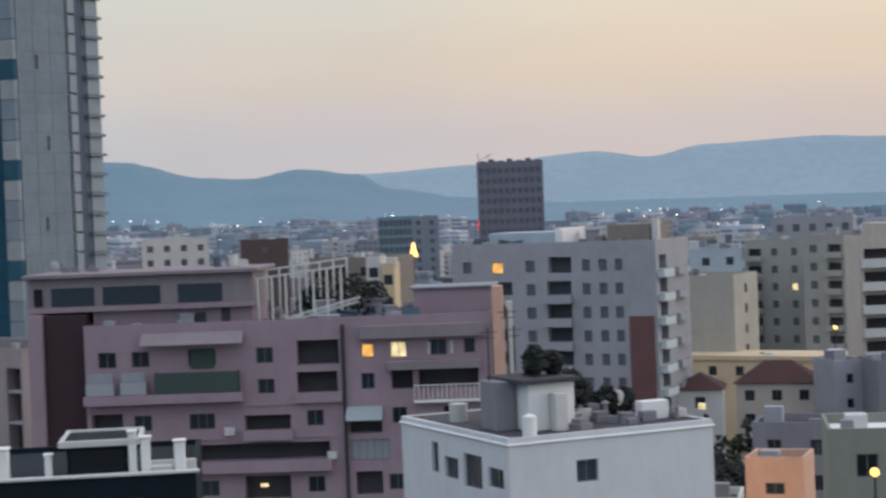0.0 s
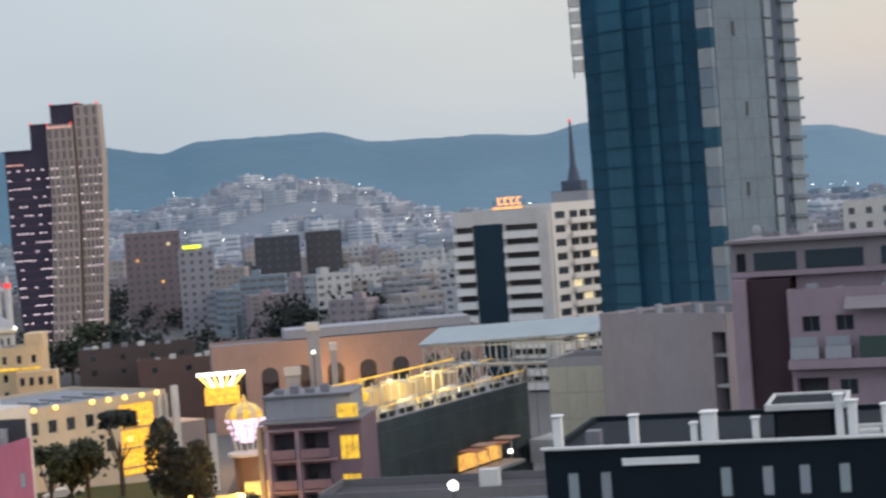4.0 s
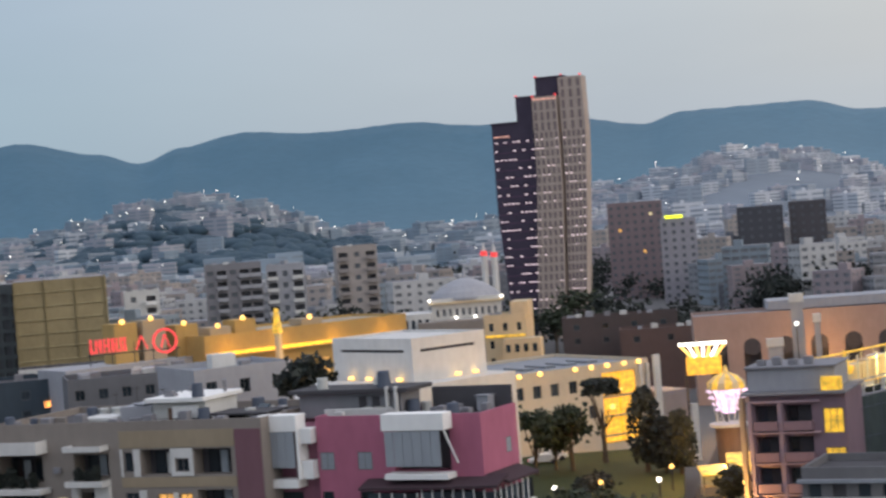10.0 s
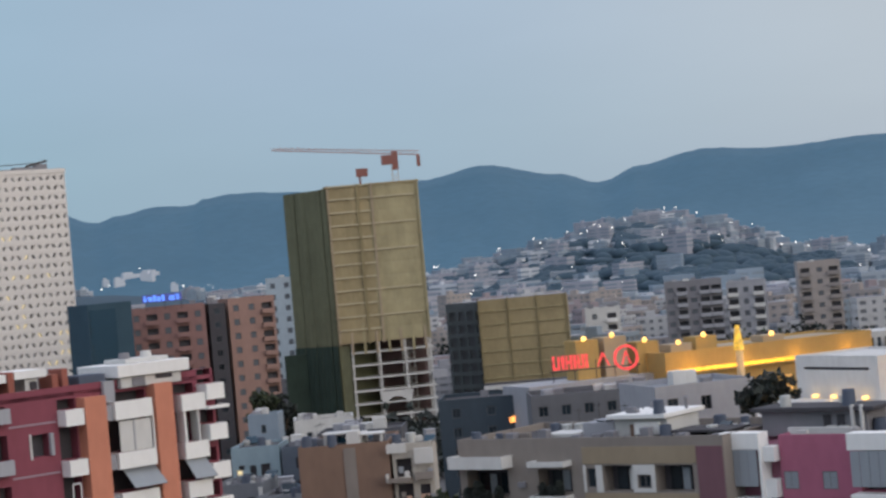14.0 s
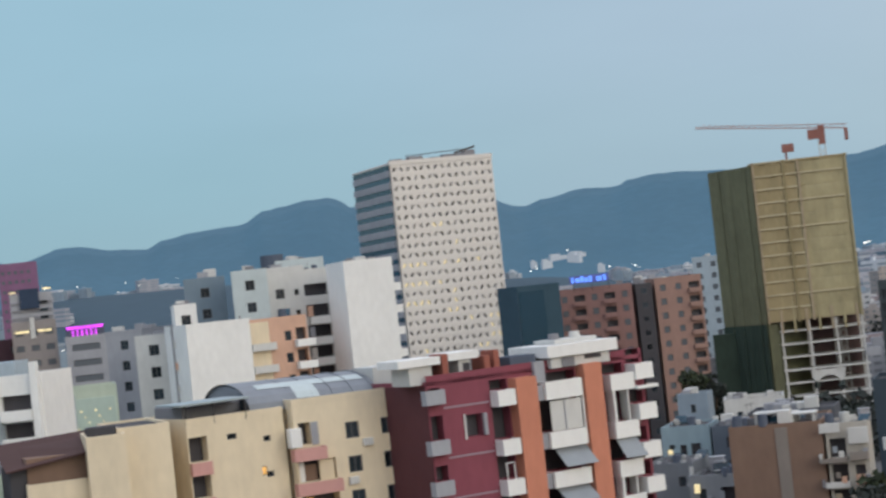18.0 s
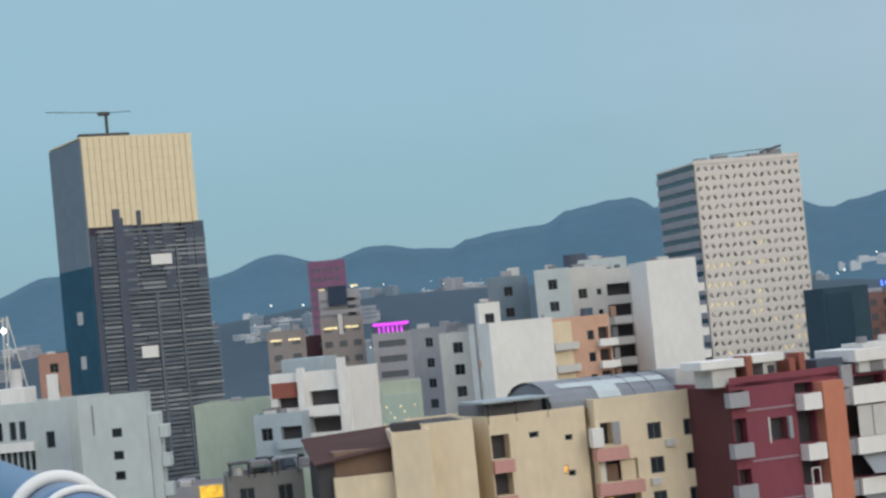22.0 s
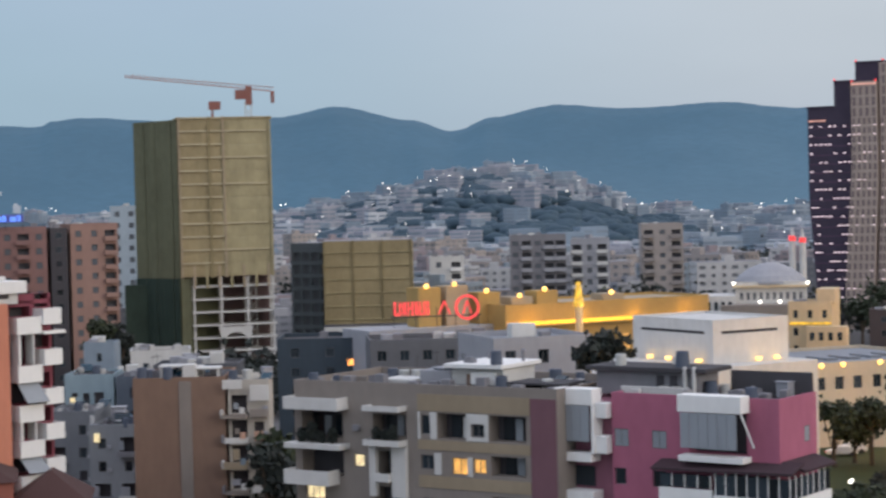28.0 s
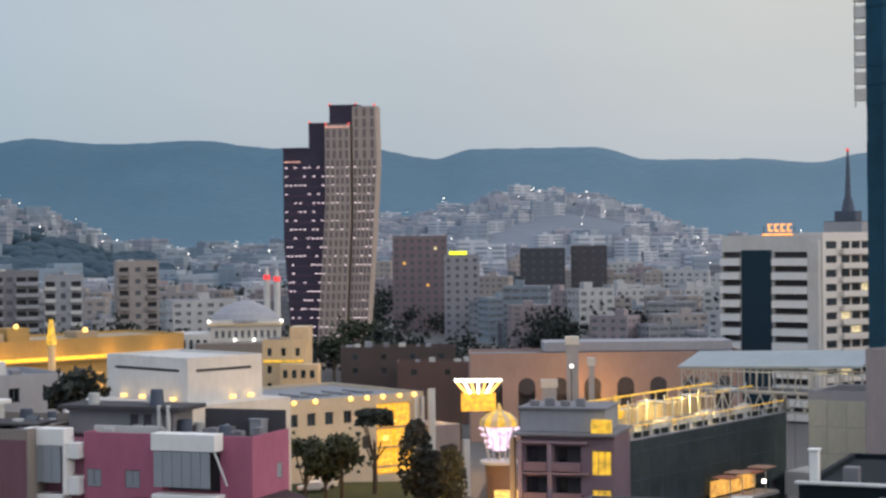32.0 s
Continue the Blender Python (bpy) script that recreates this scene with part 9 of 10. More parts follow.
def left_district():
    b = plain_block("high_rise", "slim beige high-rise with lit window bands", (-369.4, 88.9), 75.9, 7.6, 10, 42.6, HAZYTAN, seed=70, far=True, win=(1.6, 1.2), pitch=2.2)
    for x in (0.6, 4.2):
        b.box("lit_band", x, x + 2.4, -0.2, -0.02, 41.2, 41.6, LITWHITE)
    b.box("lit_sign", 4.6, 6.8, -0.2, -0.02, 34.0, 35.0, LIT, "amber lit sign")
    b.done()
    b = plain_block("high_rise", "stepped pale high-rise with a dark crown", (-376.0, 101.8), 74.3, 8.8, 10, 44.2, HAZYTAN, seed=71, far=True, win=(1.6, 1.2), pitch=2.2)
    for x in (0.6, 5.0):
        b.box("lit_band", x, x + 2.8, -0.2, -0.02, 42.6, 43.1, LITWHITE)
    b.box("pilaster", 3.7, 4.6, -0.4, -0.02, 41.4, 45.6, OFFWHITE)
    b.box("upper_block", 0.2, 8.6, 1, 9, 44.35, 50.6, GREY)
    for k in range(3):
        b.box("upper_band", 0.4, 8.4, 0.8, 0.99, 45.2 + 1.5 * k, 45.8 + 1.5 * k, MIDGREY)
        b.box("upper_window", 6.0, 7.6, 0.7, 0.79, 45.2 + 1.5 * k, 45.8 + 1.5 * k, PANE)
    b.box("crown", 2.2, 6.0, 0.2, 6, 47.4, 51.4, plaster("navy_crown", (0.04, 0.06, 0.10)))
    b.box("crown_light", 0.3, 1.6, 0.5, 0.9, 50.7, 51.0, LITWHITE)
    b.box("crown_light", 6.8, 8.4, 0.5, 0.9, 51.0, 51.4, LITWHITE)
    b.done()
    plain_block("building", "dark maroon block between the high-rises", (-388, 98), 75, 14, 10, 41.0, plaster("dim_maroon", (0.11, 0.06, 0.07)), seed=81, far=True, pitch=3.5).done()
    b = plain_block("building", "grey office with a magenta neon roof sign", (-368.8, 110.4), 72.8, 7.9, 10, 40.2, GREY, seed=72, far=True, win=(5.5, 1.3), pitch=6)
    b.box("sign_board", 0.2, 7.8, 0.3, 0.6, 40.3, 43.0, SLATE)
    for k in range(6):
        b.box("sign_bar", 1.4 + 0.9 * k, 1.8 + 0.9 * k, 0.1, 0.28, 40.9, 42.2, NEONMAG)
    b.box("sign_bar", 0.4, 7.6, 0.1, 0.28, 42.3, 42.9, NEONMAG, "magenta neon strip")
    b.box("sign_bar", 1.4, 6.8, 0.1, 0.28, 40.35, 40.8, NEONMAG)
    b.done()
    # magenta is greyed for the haze before the tower
    b = Building("high_rise", "far high-rise in magenta netting", (-869.6, 232.0), 74.5, 17.7, 16, 75.5, plaster("hazy_magenta_net", (0.235, 0.125, 0.215)), far=True)
    b.grid("f", [2 + 2.9 * i for i in range(5)], [71 - 4.4 * k for k in range(8)], 1.6, 1.6, "win")
    b.done()
    b = plain_block("building", "mint green building with a plain side wall", (-225.6, 44.6), 65, 9.1, 10, 34.2, MINT, faces="", seed=73)
    b.box("side_lamp", 8.9, 9.2, -0.4, -0.05, 27.6, 29.4, LITWHITE)
    b.done()
    b = plain_block("long_building", "mint green glass hall with small lights", (-242.2, 62.4), 73.3, 15.5, 9, 34.0, MINT, faces="", seed=74)
    for i in range(26):
        u, z = 2.8 + 0.46 * i, 29.2 + 0.75 * ((i * 7) % 4)
        b.box("wall_light", u, u + 0.2, -0.3, -0.02, z, z + 0.22, LITWHITE)
    b.box("glass_front", 0.5, 15.2, -0.1, -0.01, 20, 33.2, plaster("pale_green_glass", (0.40, 0.50, 0.45), rough=0.35))
    for i in range(5):
        b.box("mullion", 1.2 + 2.2 * i, 1.35 + 2.2 * i, -0.2, -0.02, 20, 33.8, SHEETBLUE)
    b.done()
    b = Building("apartment_block", "white apartment block with red patches and balconies", (-209.1, 50.1), 56, 9.4, 11, 37.2, WHITE)
    for k in range(7):
        z = 34.4 - 3.0 * k
        b.op("f", 0.8, 3.2, z - 0.4, z + 1.5, "void", 0.9)
        b.op("f", 4.6, 8.0, z - 0.4, z + 1.3, "void", 0.9)
        b.balcony("f", 4.4, 8.3, z - 1.5, 1.0, 1.2, WHITE)
    b.panel("f", 0.2, 3.4, 35.2, 36.9, BRICKRED, 0.1, "red_panel", "brick-red wall patch")
    b.panel("f", 3.6, 4.3, 24, 38.4, WHITE, 0.9, "fin_wall", "white fin wall")
    b.panel("f", 8.4, 9.2, 24, 39.2, WHITE, 0.9, "fin_wall", "white fin wall")
    b.box("roof_room", 0.5, 5.5, 3, 8, 37.35, 39.4, PALEBLUE)
    b.done()
    plain_block("house", "blue-grey low block with balconies", (-206.0, 47.2), 60, 5.6, 6, 33.0, PALEBLUE, seed=82, balc=("f1",), pitch=2.2).done()
    b = Building("apartment_block", "white apartment block with rows of narrow windows", (-189.2, 16.2), 60, 9.4, 11, 37.4, COOLWHITE)
    for u in (0.6, 1.8, 3.2, 4.2):
        b.op("f", u, u + 0.7, 34.6, 36.4, "win")
    for i in range(9):
        b.op("f", 0.2 + 0.62 * i, 0.68 + 0.62 * i, 31.6, 33.6, "win")
    for i in range(7):
        b.op("f", 1.9 + 0.62 * i, 2.4 + 0.62 * i, 28.4, 30.2, "win")
    b.op("f", 6.9, 7.8, 33.6, 35.2, "win")
    b.balcony("f", -0.2, 5.8, 33.5, 0.5, 0.9, WHITE)
    b.balcony("f", -0.2, 5.8, 30.2, 0.5, 1.0, WHITE)
    b.box("roof_room", 2.0, 4.6, 1, 4, 37.55, 39.6, WHITE)
    bm = bmesh.new()
    bm_round(bm, (3.4, 2.2), 0.55, 0.55, 39.6, 41.4, 14)
    part("water_tank", bm, OFFWHITE, b.ob, "pale water tank")
    b.box("chimney", 6.6, 7.4, 2, 3, 37.55, 40.6, WHITE)
    b.done()
    b = Building("apartment_block", "white house with a tall plain wall", (-170.4, 23.3), 75, 6.0, 5, 37.8, COOLWHITE, parapet=0.4)
    for z in (34.6, 32.6, 30.8):
        b.op("f", 2.8, 3.7, z, z + 0.8, "win")
    b.box("lower_wing", 6.02, 7.0, 0.3, 4.5, 0, 36.4, COOLWHITE)
    for k in range(4):
        b.box("wing_balcony", 7.02, 7.75, 0.1, 3, 34.2 - 2.6 * k, 35.3 - 2.6 * k, COOLWHITE)
    b.panel("f", 1.2, 1.32, 35.0, 37.6, MIDGREY, 0.05, "crack_pipe", "thin dark pipe")
    b.done()
    plain_block("house", "pale green-grey house with terraces", (-180.2, 41.9), 62, 6, 9, 28.6, MINT, seed=78).done()
    b = plain_block("house", "low shop with a lit yellow sign", (-187.0, 33.4), 72, 6, 8, 27.6, GREY, seed=79)
    b.box("lit_sign", 3.4, 5.6, -0.4, -0.05, 27.0, 28.2, NEONYEL, "yellow lit sign")
    b.done()
    plain_block("building", "terracotta tower behind the white houses", (-298.5, 35.5), 83, 4.6, 8, 42.2, plaster("dusty_terracotta", (0.42, 0.25, 0.20)), seed=80, pitch=6).done()
    t = empty("lattice_mast", pose(-328.1, 33.5, 0, 0, 0, 83), "pale lattice mast above the white houses", "mast")
    bm = bmesh.new()
    bm_bar(bm, (-1.0, 0, 0), (0.2, 0, 50), 0.2)
    bm_bar(bm, (-0.4, 0, 0), (0.9, 0, 50), 0.2)
    bm_bar(bm, (8.2, 0, 14), (0.9, 0, 50), 0.16)
    bm_bar(bm, (-4.5, 0, 48.6), (1.2, 0, 49.6), 0.2)
    for k in range(12):
        z = 2 + 4 * k
        bm_bar(bm, (-1.0 + 0.024 * z, 0, z), (-0.4 + 0.026 * (z + 4), 0, z + 4), 0.08)
    part("mast", bm, STEEL, t)
    bm = bmesh.new()
    bmesh.ops.create_icosphere(bm, subdivisions=1, radius=0.5, matrix=Matrix.Translation((0.2, -0.4, 47.6)))
    part("lamp", bm, LAMPWHITE, t)


def balcony_rail():
    """The camera's own balcony: a slab under foot and a blue tube rail with a white coupling ring."""
    bm = bmesh.new()
    bm_box(bm, -3.2, 1.2, -1.2, 0.35, 40.3, 40.5)
    solo("balcony_floor", bm, CONCRETE, Matrix(), "bare concrete balcony slab below the camera", "balcony", kind="structure")
    r = empty("balcony_rail", pose(0, 0.19, 40.5), "blue painted tube railing with a white coupling ring", "railing")
    paint = plaster("blue_rail_paint", (0.075, 0.17, 0.32), rough=0.35, stain=0.15)
    for name, x0, x1, rad, mat, label in (("tube", -3.1, -0.5, 0.031, paint, ""), ("sleeve", -1.53, -1.44, 0.034, paint, "blue sleeve")):
        bm = bmesh.new()
        bm_round(bm, (0, 0), rad, rad, 0, x1 - x0, 32)
        for f in bm.faces:
            f.smooth = len(f.verts) == 4
        ob = part(name, bm, mat, r, label)
        ob.matrix_basis = pose(x0, 0, 1.369, 0, 90, 0)
    for x, rad, thick in ((-1.56, 0.037, 0.0055), (-1.43, 0.034, 0.003)):
        bm = bmesh.new()
        n, m = 40, 10
        rows = [[bm.verts.new((thick * 1.6 * math.sin(math.tau * k / m), (rad + thick * math.cos(math.tau * k / m)) * math.cos(math.tau * i / n), (rad + thick * math.cos(math.tau * k / m)) * math.sin(math.tau * i / n))) for k in range(m)] for i in range(n)]
        for i in range(n):
            for k in range(m):
                bm.faces.new((rows[i][k], rows[(i + 1) % n][k], rows[(i + 1) % n][(k + 1) % m], rows[i][(k + 1) % m])).smooth = True
        ob = part("ring", bm, WHITE, r, "white coupling ring")
        ob.matrix_basis = Matrix.Translation((x, 0, 1.369))
    for x in (-3.05, -0.55):
        bm = bmesh.new()
        bm_round(bm, (x, 0), 0.025, 0.025, 0, 1.345, 16)
        part("post", bm, paint, r)


cream_block()
red_block()
patterned_tower()
gold_tower()
white_blocks()
left_district()
balcony_rail()

# ---- the town behind: middle-distance blocks, then houses climbing the slopes ----
def town_block_mesh(kind, w, d, h, mats, storey=3.1, bay=3.0, deep=0.3, roof=True):
    """A block in one skin: every side is a grid whose windows are set back into it; a stair house grows out of the flat roof."""
    bm = bmesh.new()
    n = max(2, int(h / storey))
    keep = {}

    def vert(p):
        k = tuple(round(v, 2) for v in p)
        if k not in keep:
            keep[k] = bm.verts.new(p)
        return keep[k]

    z_top = h + 0.6
    zs = [-8.0]
    for k in range(n):
        z = h - (n - k) * storey
        zs += [z + 0.9, z + 2.3]
    zs.append(z_top)
    sides = (((0, 0), (w, 0)), ((w, 0), (w, d)), ((w, d), (0, d)), ((0, d), (0, 0)))
    for si, (a, b) in enumerate(sides):
        a, b = Vector((*a, 0)), Vector((*b, 0))
        run = (b - a).length
        ax = (b - a) / run
        inn = Vector((-ax.y, ax.x, 0)) * deep
        m = max(2, int(run / bay))
        us = [0.0]
        for i in range(m):
            c = run * (i + 0.5) / m
            half = bay * 0.42 if kind % 3 == 1 else (0.62 if (i + kind + si) % 3 else 0.95)
            us += [c - half, c + half]
        us.append(run)
        for i in range(len(us) - 1):
            for j in range(len(zs) - 1):
                q = [a + ax * us[i], a + ax * us[i + 1], a + ax * us[i + 1], a + ax * us[i]]
                q = [p + Vector((0, 0, zs[j] if e < 2 else zs[j + 1])) for e, p in enumerate(q)]
                if i % 2 and j % 2:
                    o = [vert(p) for p in q]
                    v = [bm.verts.new(p + inn) for p in q]
                    for e in range(4):
                        f = (e + 1) % 4
                        bm.faces.new((o[e], o[f], v[f], v[e]))
                    bm.faces.new(v).material_index = 1
                else:
                    bm.faces.new([vert(p) for p in q])
    c4 = [vert((x, y, z_top)) for x, y in ((0, 0), (w, 0), (w, d), (0, d))]
    x0, y0 = w * (0.25 + 0.1 * (kind % 4)), d * 0.35
    i4 = [bm.verts.new((x, y, h)) for x, y in ((x0, y0), (x0 + 3.2, y0), (x0 + 3.2, y0 + 3), (x0, y0 + 3))]
    t4 = [bm.verts.new(v.co + Vector((0, 0, 3.0))) for v in i4]
    for e in range(4):
        f = (e + 1) % 4
        bm.faces.new((c4[e], c4[f], i4[f], i4[e])).material_index = 2
        bm.faces.new((i4[e], i4[f], t4[f], t4[e]))
    bm.faces.new(t4)
    return mesh_of("town_block", bm, mats)


def far_house_mesh(kind, w, d, h, mats):
    """A small distant house: walls, set-back window bands, a roof edge."""
    bm = bmesh.new()
    n = max(1, int(h / 3.0))
    bm_box(bm, 0.2, w - 0.2, 0.2, d - 0.2, -9, h - 0.1, 1)
    for k in range(n):
        z = h - 3.0 * k
        bm_box(bm, 0, w, 0, d, z - 1.6, z + (0.4 if k == 0 else 0), 0)
    bm_box(bm, 0, w, 0, d, -9, h - 3.0 * n, 0)
    bm_box(bm, w * 0.42, w * 0.58, -0.02, d + 0.02, -9, h - 0.3, 0)
    if kind % 3 == 0:
        bm_box(bm, w * 0.3, w * 0.3 + 2.6, d * 0.3, d * 0.7, h + 0.4, h + 2.4, 0)
    return mesh_of("far_house", bm, mats)


# town walls and panes are coloured closer together to hold the haze
TOWNPANE = plaster("haze_paled_town_window", (0.22, 0.235, 0.26))
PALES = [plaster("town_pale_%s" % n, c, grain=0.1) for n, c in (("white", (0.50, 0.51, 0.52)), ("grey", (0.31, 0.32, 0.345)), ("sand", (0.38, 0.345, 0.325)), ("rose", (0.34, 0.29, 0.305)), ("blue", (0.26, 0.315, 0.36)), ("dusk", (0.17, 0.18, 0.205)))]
WORDS = ["white", "grey", "sand-coloured", "rose-grey", "pale blue", "dusky grey"]
PROTO = []
rt = random.Random(21)
for k in range(14):
    m = PALES[k % 6]
    PROTO.append((town_block_mesh(k, rt.uniform(11, 20), rt.uniform(9, 13), rt.uniform(12, 30), [m, TOWNPANE, MIDGREY]), WORDS[k % 6]))

# blue distance haze is mixed into these walls and window bands
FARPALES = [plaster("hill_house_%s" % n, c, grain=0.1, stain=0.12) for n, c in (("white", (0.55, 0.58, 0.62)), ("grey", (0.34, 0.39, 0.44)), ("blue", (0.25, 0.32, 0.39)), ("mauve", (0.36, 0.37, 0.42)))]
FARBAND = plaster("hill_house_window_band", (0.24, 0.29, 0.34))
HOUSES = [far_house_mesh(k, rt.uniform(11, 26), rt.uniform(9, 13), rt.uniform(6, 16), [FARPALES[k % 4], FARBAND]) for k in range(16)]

# a paler set again, coloured for slopes deeper in haze
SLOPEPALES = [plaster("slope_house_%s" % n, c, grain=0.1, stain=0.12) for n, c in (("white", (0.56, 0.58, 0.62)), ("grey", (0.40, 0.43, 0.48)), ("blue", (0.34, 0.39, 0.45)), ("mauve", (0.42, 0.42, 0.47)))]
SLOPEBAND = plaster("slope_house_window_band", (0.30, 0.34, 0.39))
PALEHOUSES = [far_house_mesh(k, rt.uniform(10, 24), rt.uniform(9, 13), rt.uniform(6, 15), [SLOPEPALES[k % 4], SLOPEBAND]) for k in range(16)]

# headings kept clear for the large forms, nearest distance for filler
CLEAR = [(-36.5, -28.5, 720), (-55.5, -48.5, 560), (-66, -58, 620), (-86, -73.5, 1500), (-18.5, -9.0, 520), (0.0, 4.5, 720), (-48.5, -33.0, 480), (-29, -18.5, 520)]


def free_at(h, r):
    return all(not (a <= h <= b and r < near) for a, b, near in CLEAR)


spots, taken = [], set()
for k in range(42000):
    h = rt.uniform(-90, 17)
    r = 430 + 2150 * rt.random() ** 0.7
    p = polar(h, r)
    if not free_at(h, r) or (r > 2330):
        continue
    thin = -0.14 if r < 1300 else (-0.05 if h > -52 else 0.04)
    if r > 1300 and -33 < h < -20:
        thin = -0.3
    if -49.5 < h < -37.5 and r > 1480:
        # wooded belt below the houses on the crest
        thin = 0.13 if r < 1880 else -0.3
    if r > 1150 and -79.0 < h < -74.0:
        thin = 0.42
    elif r > 1100 and h < -57:
        thin = 0.3
    if noise.noise(Vector((p.x * 0.006, p.y * 0.006, 5.0))) < thin:
        continue
    g = 22 if r < 1300 else 25
    cell = (int(p.x / g), int(p.y / g))
    if cell in taken:
        continue
    taken.add(cell)
    spots.append((p.x, p.y, land(p.x, p.y), h, r))
spots.sort(key=lambda s: s[4])
far_rows = {}
for i, (x, y, z, h, r) in enumerate(spots):
    me, word = PROTO[rt.randrange(len(PROTO))]
    squash = rt.uniform(0.55, 0.95) if r > 900 else rt.uniform(0.6, 0.85)
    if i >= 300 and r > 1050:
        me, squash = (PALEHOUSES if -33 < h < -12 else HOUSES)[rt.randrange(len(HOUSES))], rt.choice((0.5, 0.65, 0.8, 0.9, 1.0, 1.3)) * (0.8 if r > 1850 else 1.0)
    m = Matrix.Translation((x, y, z)) @ pose(0, 0, 0, 0, 0, -h + rt.uniform(-40, 40)) @ Matrix.Diagonal((1, 1, squash, 1))
    if i < 300:
        ob = new("town_block", me)
        ob.matrix_basis = m
        tagged(ob, word + " flat-roofed town block with window rows", "town block", "blocks of the town behind")
    else:
        far_rows.setdefault(me.materials[0].name, []).append((me, m))
for name, items in far_rows.items():
    vs, fs, mi, n0 = [], [], [], 0
    for me, m in items:
        vs += [tuple(m @ v.co) for v in me.vertices]
        fs += [tuple(n0 + q for q in p.vertices) for p in me.polygons]
        mi += [p.material_index for p in me.polygons]
        n0 += len(me.vertices)
    out = bpy.data.meshes.new("far_town")
    out.from_pydata(vs, [], fs)
    out.polygons.foreach_set("material_index", mi)
    for mat in items[0][0].materials:
        out.materials.append(mat)
    tagged(new("far_town", out), "many small houses climbing the slopes, paled for haze", "far town", kind="stuff")

# street and window lights twinkling in the far town
bm = bmesh.new()
for i in range(430):
    x, y, z, h, r = spots[rt.randrange(len(spots) // 4, len(spots))]
    s = r * 0.00024 * rt.uniform(0.5, 1.5)
    c = Vector((x, y, 0)).normalized() * -16
    bmesh.ops.create_icosphere(bm, subdivisions=1, radius=s, matrix=Matrix.Translation((x + c.x, y + c.y, z + rt.uniform(6, 20))))
solo("far_street_lights", bm, LAMPWHITE, Matrix(), "scattered white street lights in the far town", "street lights", kind="stuff")


# ---- middle-distance blocks told apart in the view ----
plain_block("apartment_block", "dark block of flats beyond the arcade", (-335.4, 670.8), 25.8, 17.8, 14, 34.6, plaster("dark_slate_render", (0.088, 0.09, 0.105)), seed=90, far=True).done()
plain_block("apartment_block", "dark block of flats beside its twin", (-319.5, 684), 24.6, 14.3, 14, 35.4, plaster("dark_brown_render", (0.10, 0.095, 0.105)), seed=91, far=True).done()
# mauve and lavender below have distance haze in the paint
plain_block("apartment_block", "dusky red-brown block in the haze", (-404.8, 690.0), 29.6, 22.9, 14, 40.0, plaster("hazy_mauve_render", (0.24, 0.19, 0.20)), seed=92, far=True, lit=0.02).done()
plain_block("apartment_block", "white tapering tower block beyond the arcade", (-232, 640), 20, 9, 9, 29.0, WHITE, seed=93, far=True).done()
plain_block("apartment_block", "grey slab with balcony rows beyond the mall", (-342, 372), 42, 15, 14, 32.4, MIDGREY, win=(1.6, 1.2), pitch=2.6, seed=94, far=True, storey=3.0, balc=("f1", "f3", "f4"), balc_mat=GREY).done()
plain_block("apartment_block", "pale slab of flats with balcony rows", (-318, 398), 42, 11, 14, 34.6, PALES[2], win=(1.4, 1.2), seed=95, far=True, balc=("f0", "f2"), balc_mat=HAZYTAN).done()
b = plain_block("building", "dark block with a yellow neon roof sign", (-362, 657), 28, 14, 10, 32.4, plaster("hazy_lavender_render", (0.33, 0.32, 0.35)), seed=96, far=True)
b.box("roof_sign", 2, 9, -0.4, 0, 33.2, 34.5, glow("lime_yellow_neon", (0.9, 1.0, 0.02), 1.8), "lime yellow neon sign")
b.done()

plain_block("apartment_block", "grey apartment block beside the white balcony block", (-331, 384), 38, 10, 12, 31.0, GREY, seed=97, far=True, balc=("f0", "f2"), balc_mat=OFFWHITE).done()
plain_block("apartment_block", "low pale block with white balconies beyond the mall", (-352, 352), 46, 9, 12, 27.5, OFFWHITE, seed=98, far=True, balc=("f1",), balc_mat=WHITE).done()

# ---- belts of dark trees between the middle-distance roofs ----
belt = bmesh.new()
for h0, h1, r, ht, n in ((-52.5, -36.5, 400, 9.5, 150), (-44.0, -38.0, 425, 14.0, 90), (-36.5, -27.0, 560, 11.0, 50), (-26.5, -19.0, 640, 14.0, 90), (-78.5, -74.0, 430, 12.0, 60), (-62.0, -54.5, 470, 9.0, 70), (-36.0, -28.0, 900, 16.0, 90), (6.0, 14.0, 200, 9.0, 60), (-20.0, 2.0, 520, 12.0, 110), (-50.0, -37.0, 640, 11.0, 90), (-50.0, -20.0, 800, 11.0, 120), (-48.0, -19.0, 1050, 12.0, 120), (-16.0, 14.0, 800, 11.0, 80)):
    for k in range(n):
        h, rr = rt.uniform(h0, h1), r + rt.uniform(-22, 22)
        c = polar(h, rr, land(*polar(h, rr)[:2]) + ht * rt.uniform(0.35, 0.85))
        sp = ht * rt.uniform(0.16, 0.3)
        for q in range(34):
            p = c + Vector((rt.gauss(0, sp), rt.gauss(0, sp), rt.gauss(0, sp * 0.75)))
            s = rt.uniform(0.5, 1.3)
            e = Euler((rt.uniform(0, 6), rt.uniform(0, 6), rt.uniform(0, 6))).to_matrix()
            v = [belt.verts.new(p + e @ (Vector(o) * s)) for o in ((1, 0, -0.4), (-0.6, 0.9, -0.3), (-0.6, -0.9, -0.3), (0, 0, 0.8))]
            for f in ((0, 1, 3), (1, 2, 3), (2, 0, 3), (0, 2, 1)):
                belt.faces.new([v[i] for i in f])
solo("far_trees", belt, LEAFDARK, Matrix(), "belts of dark trees between the roofs", "trees", kind="stuff")

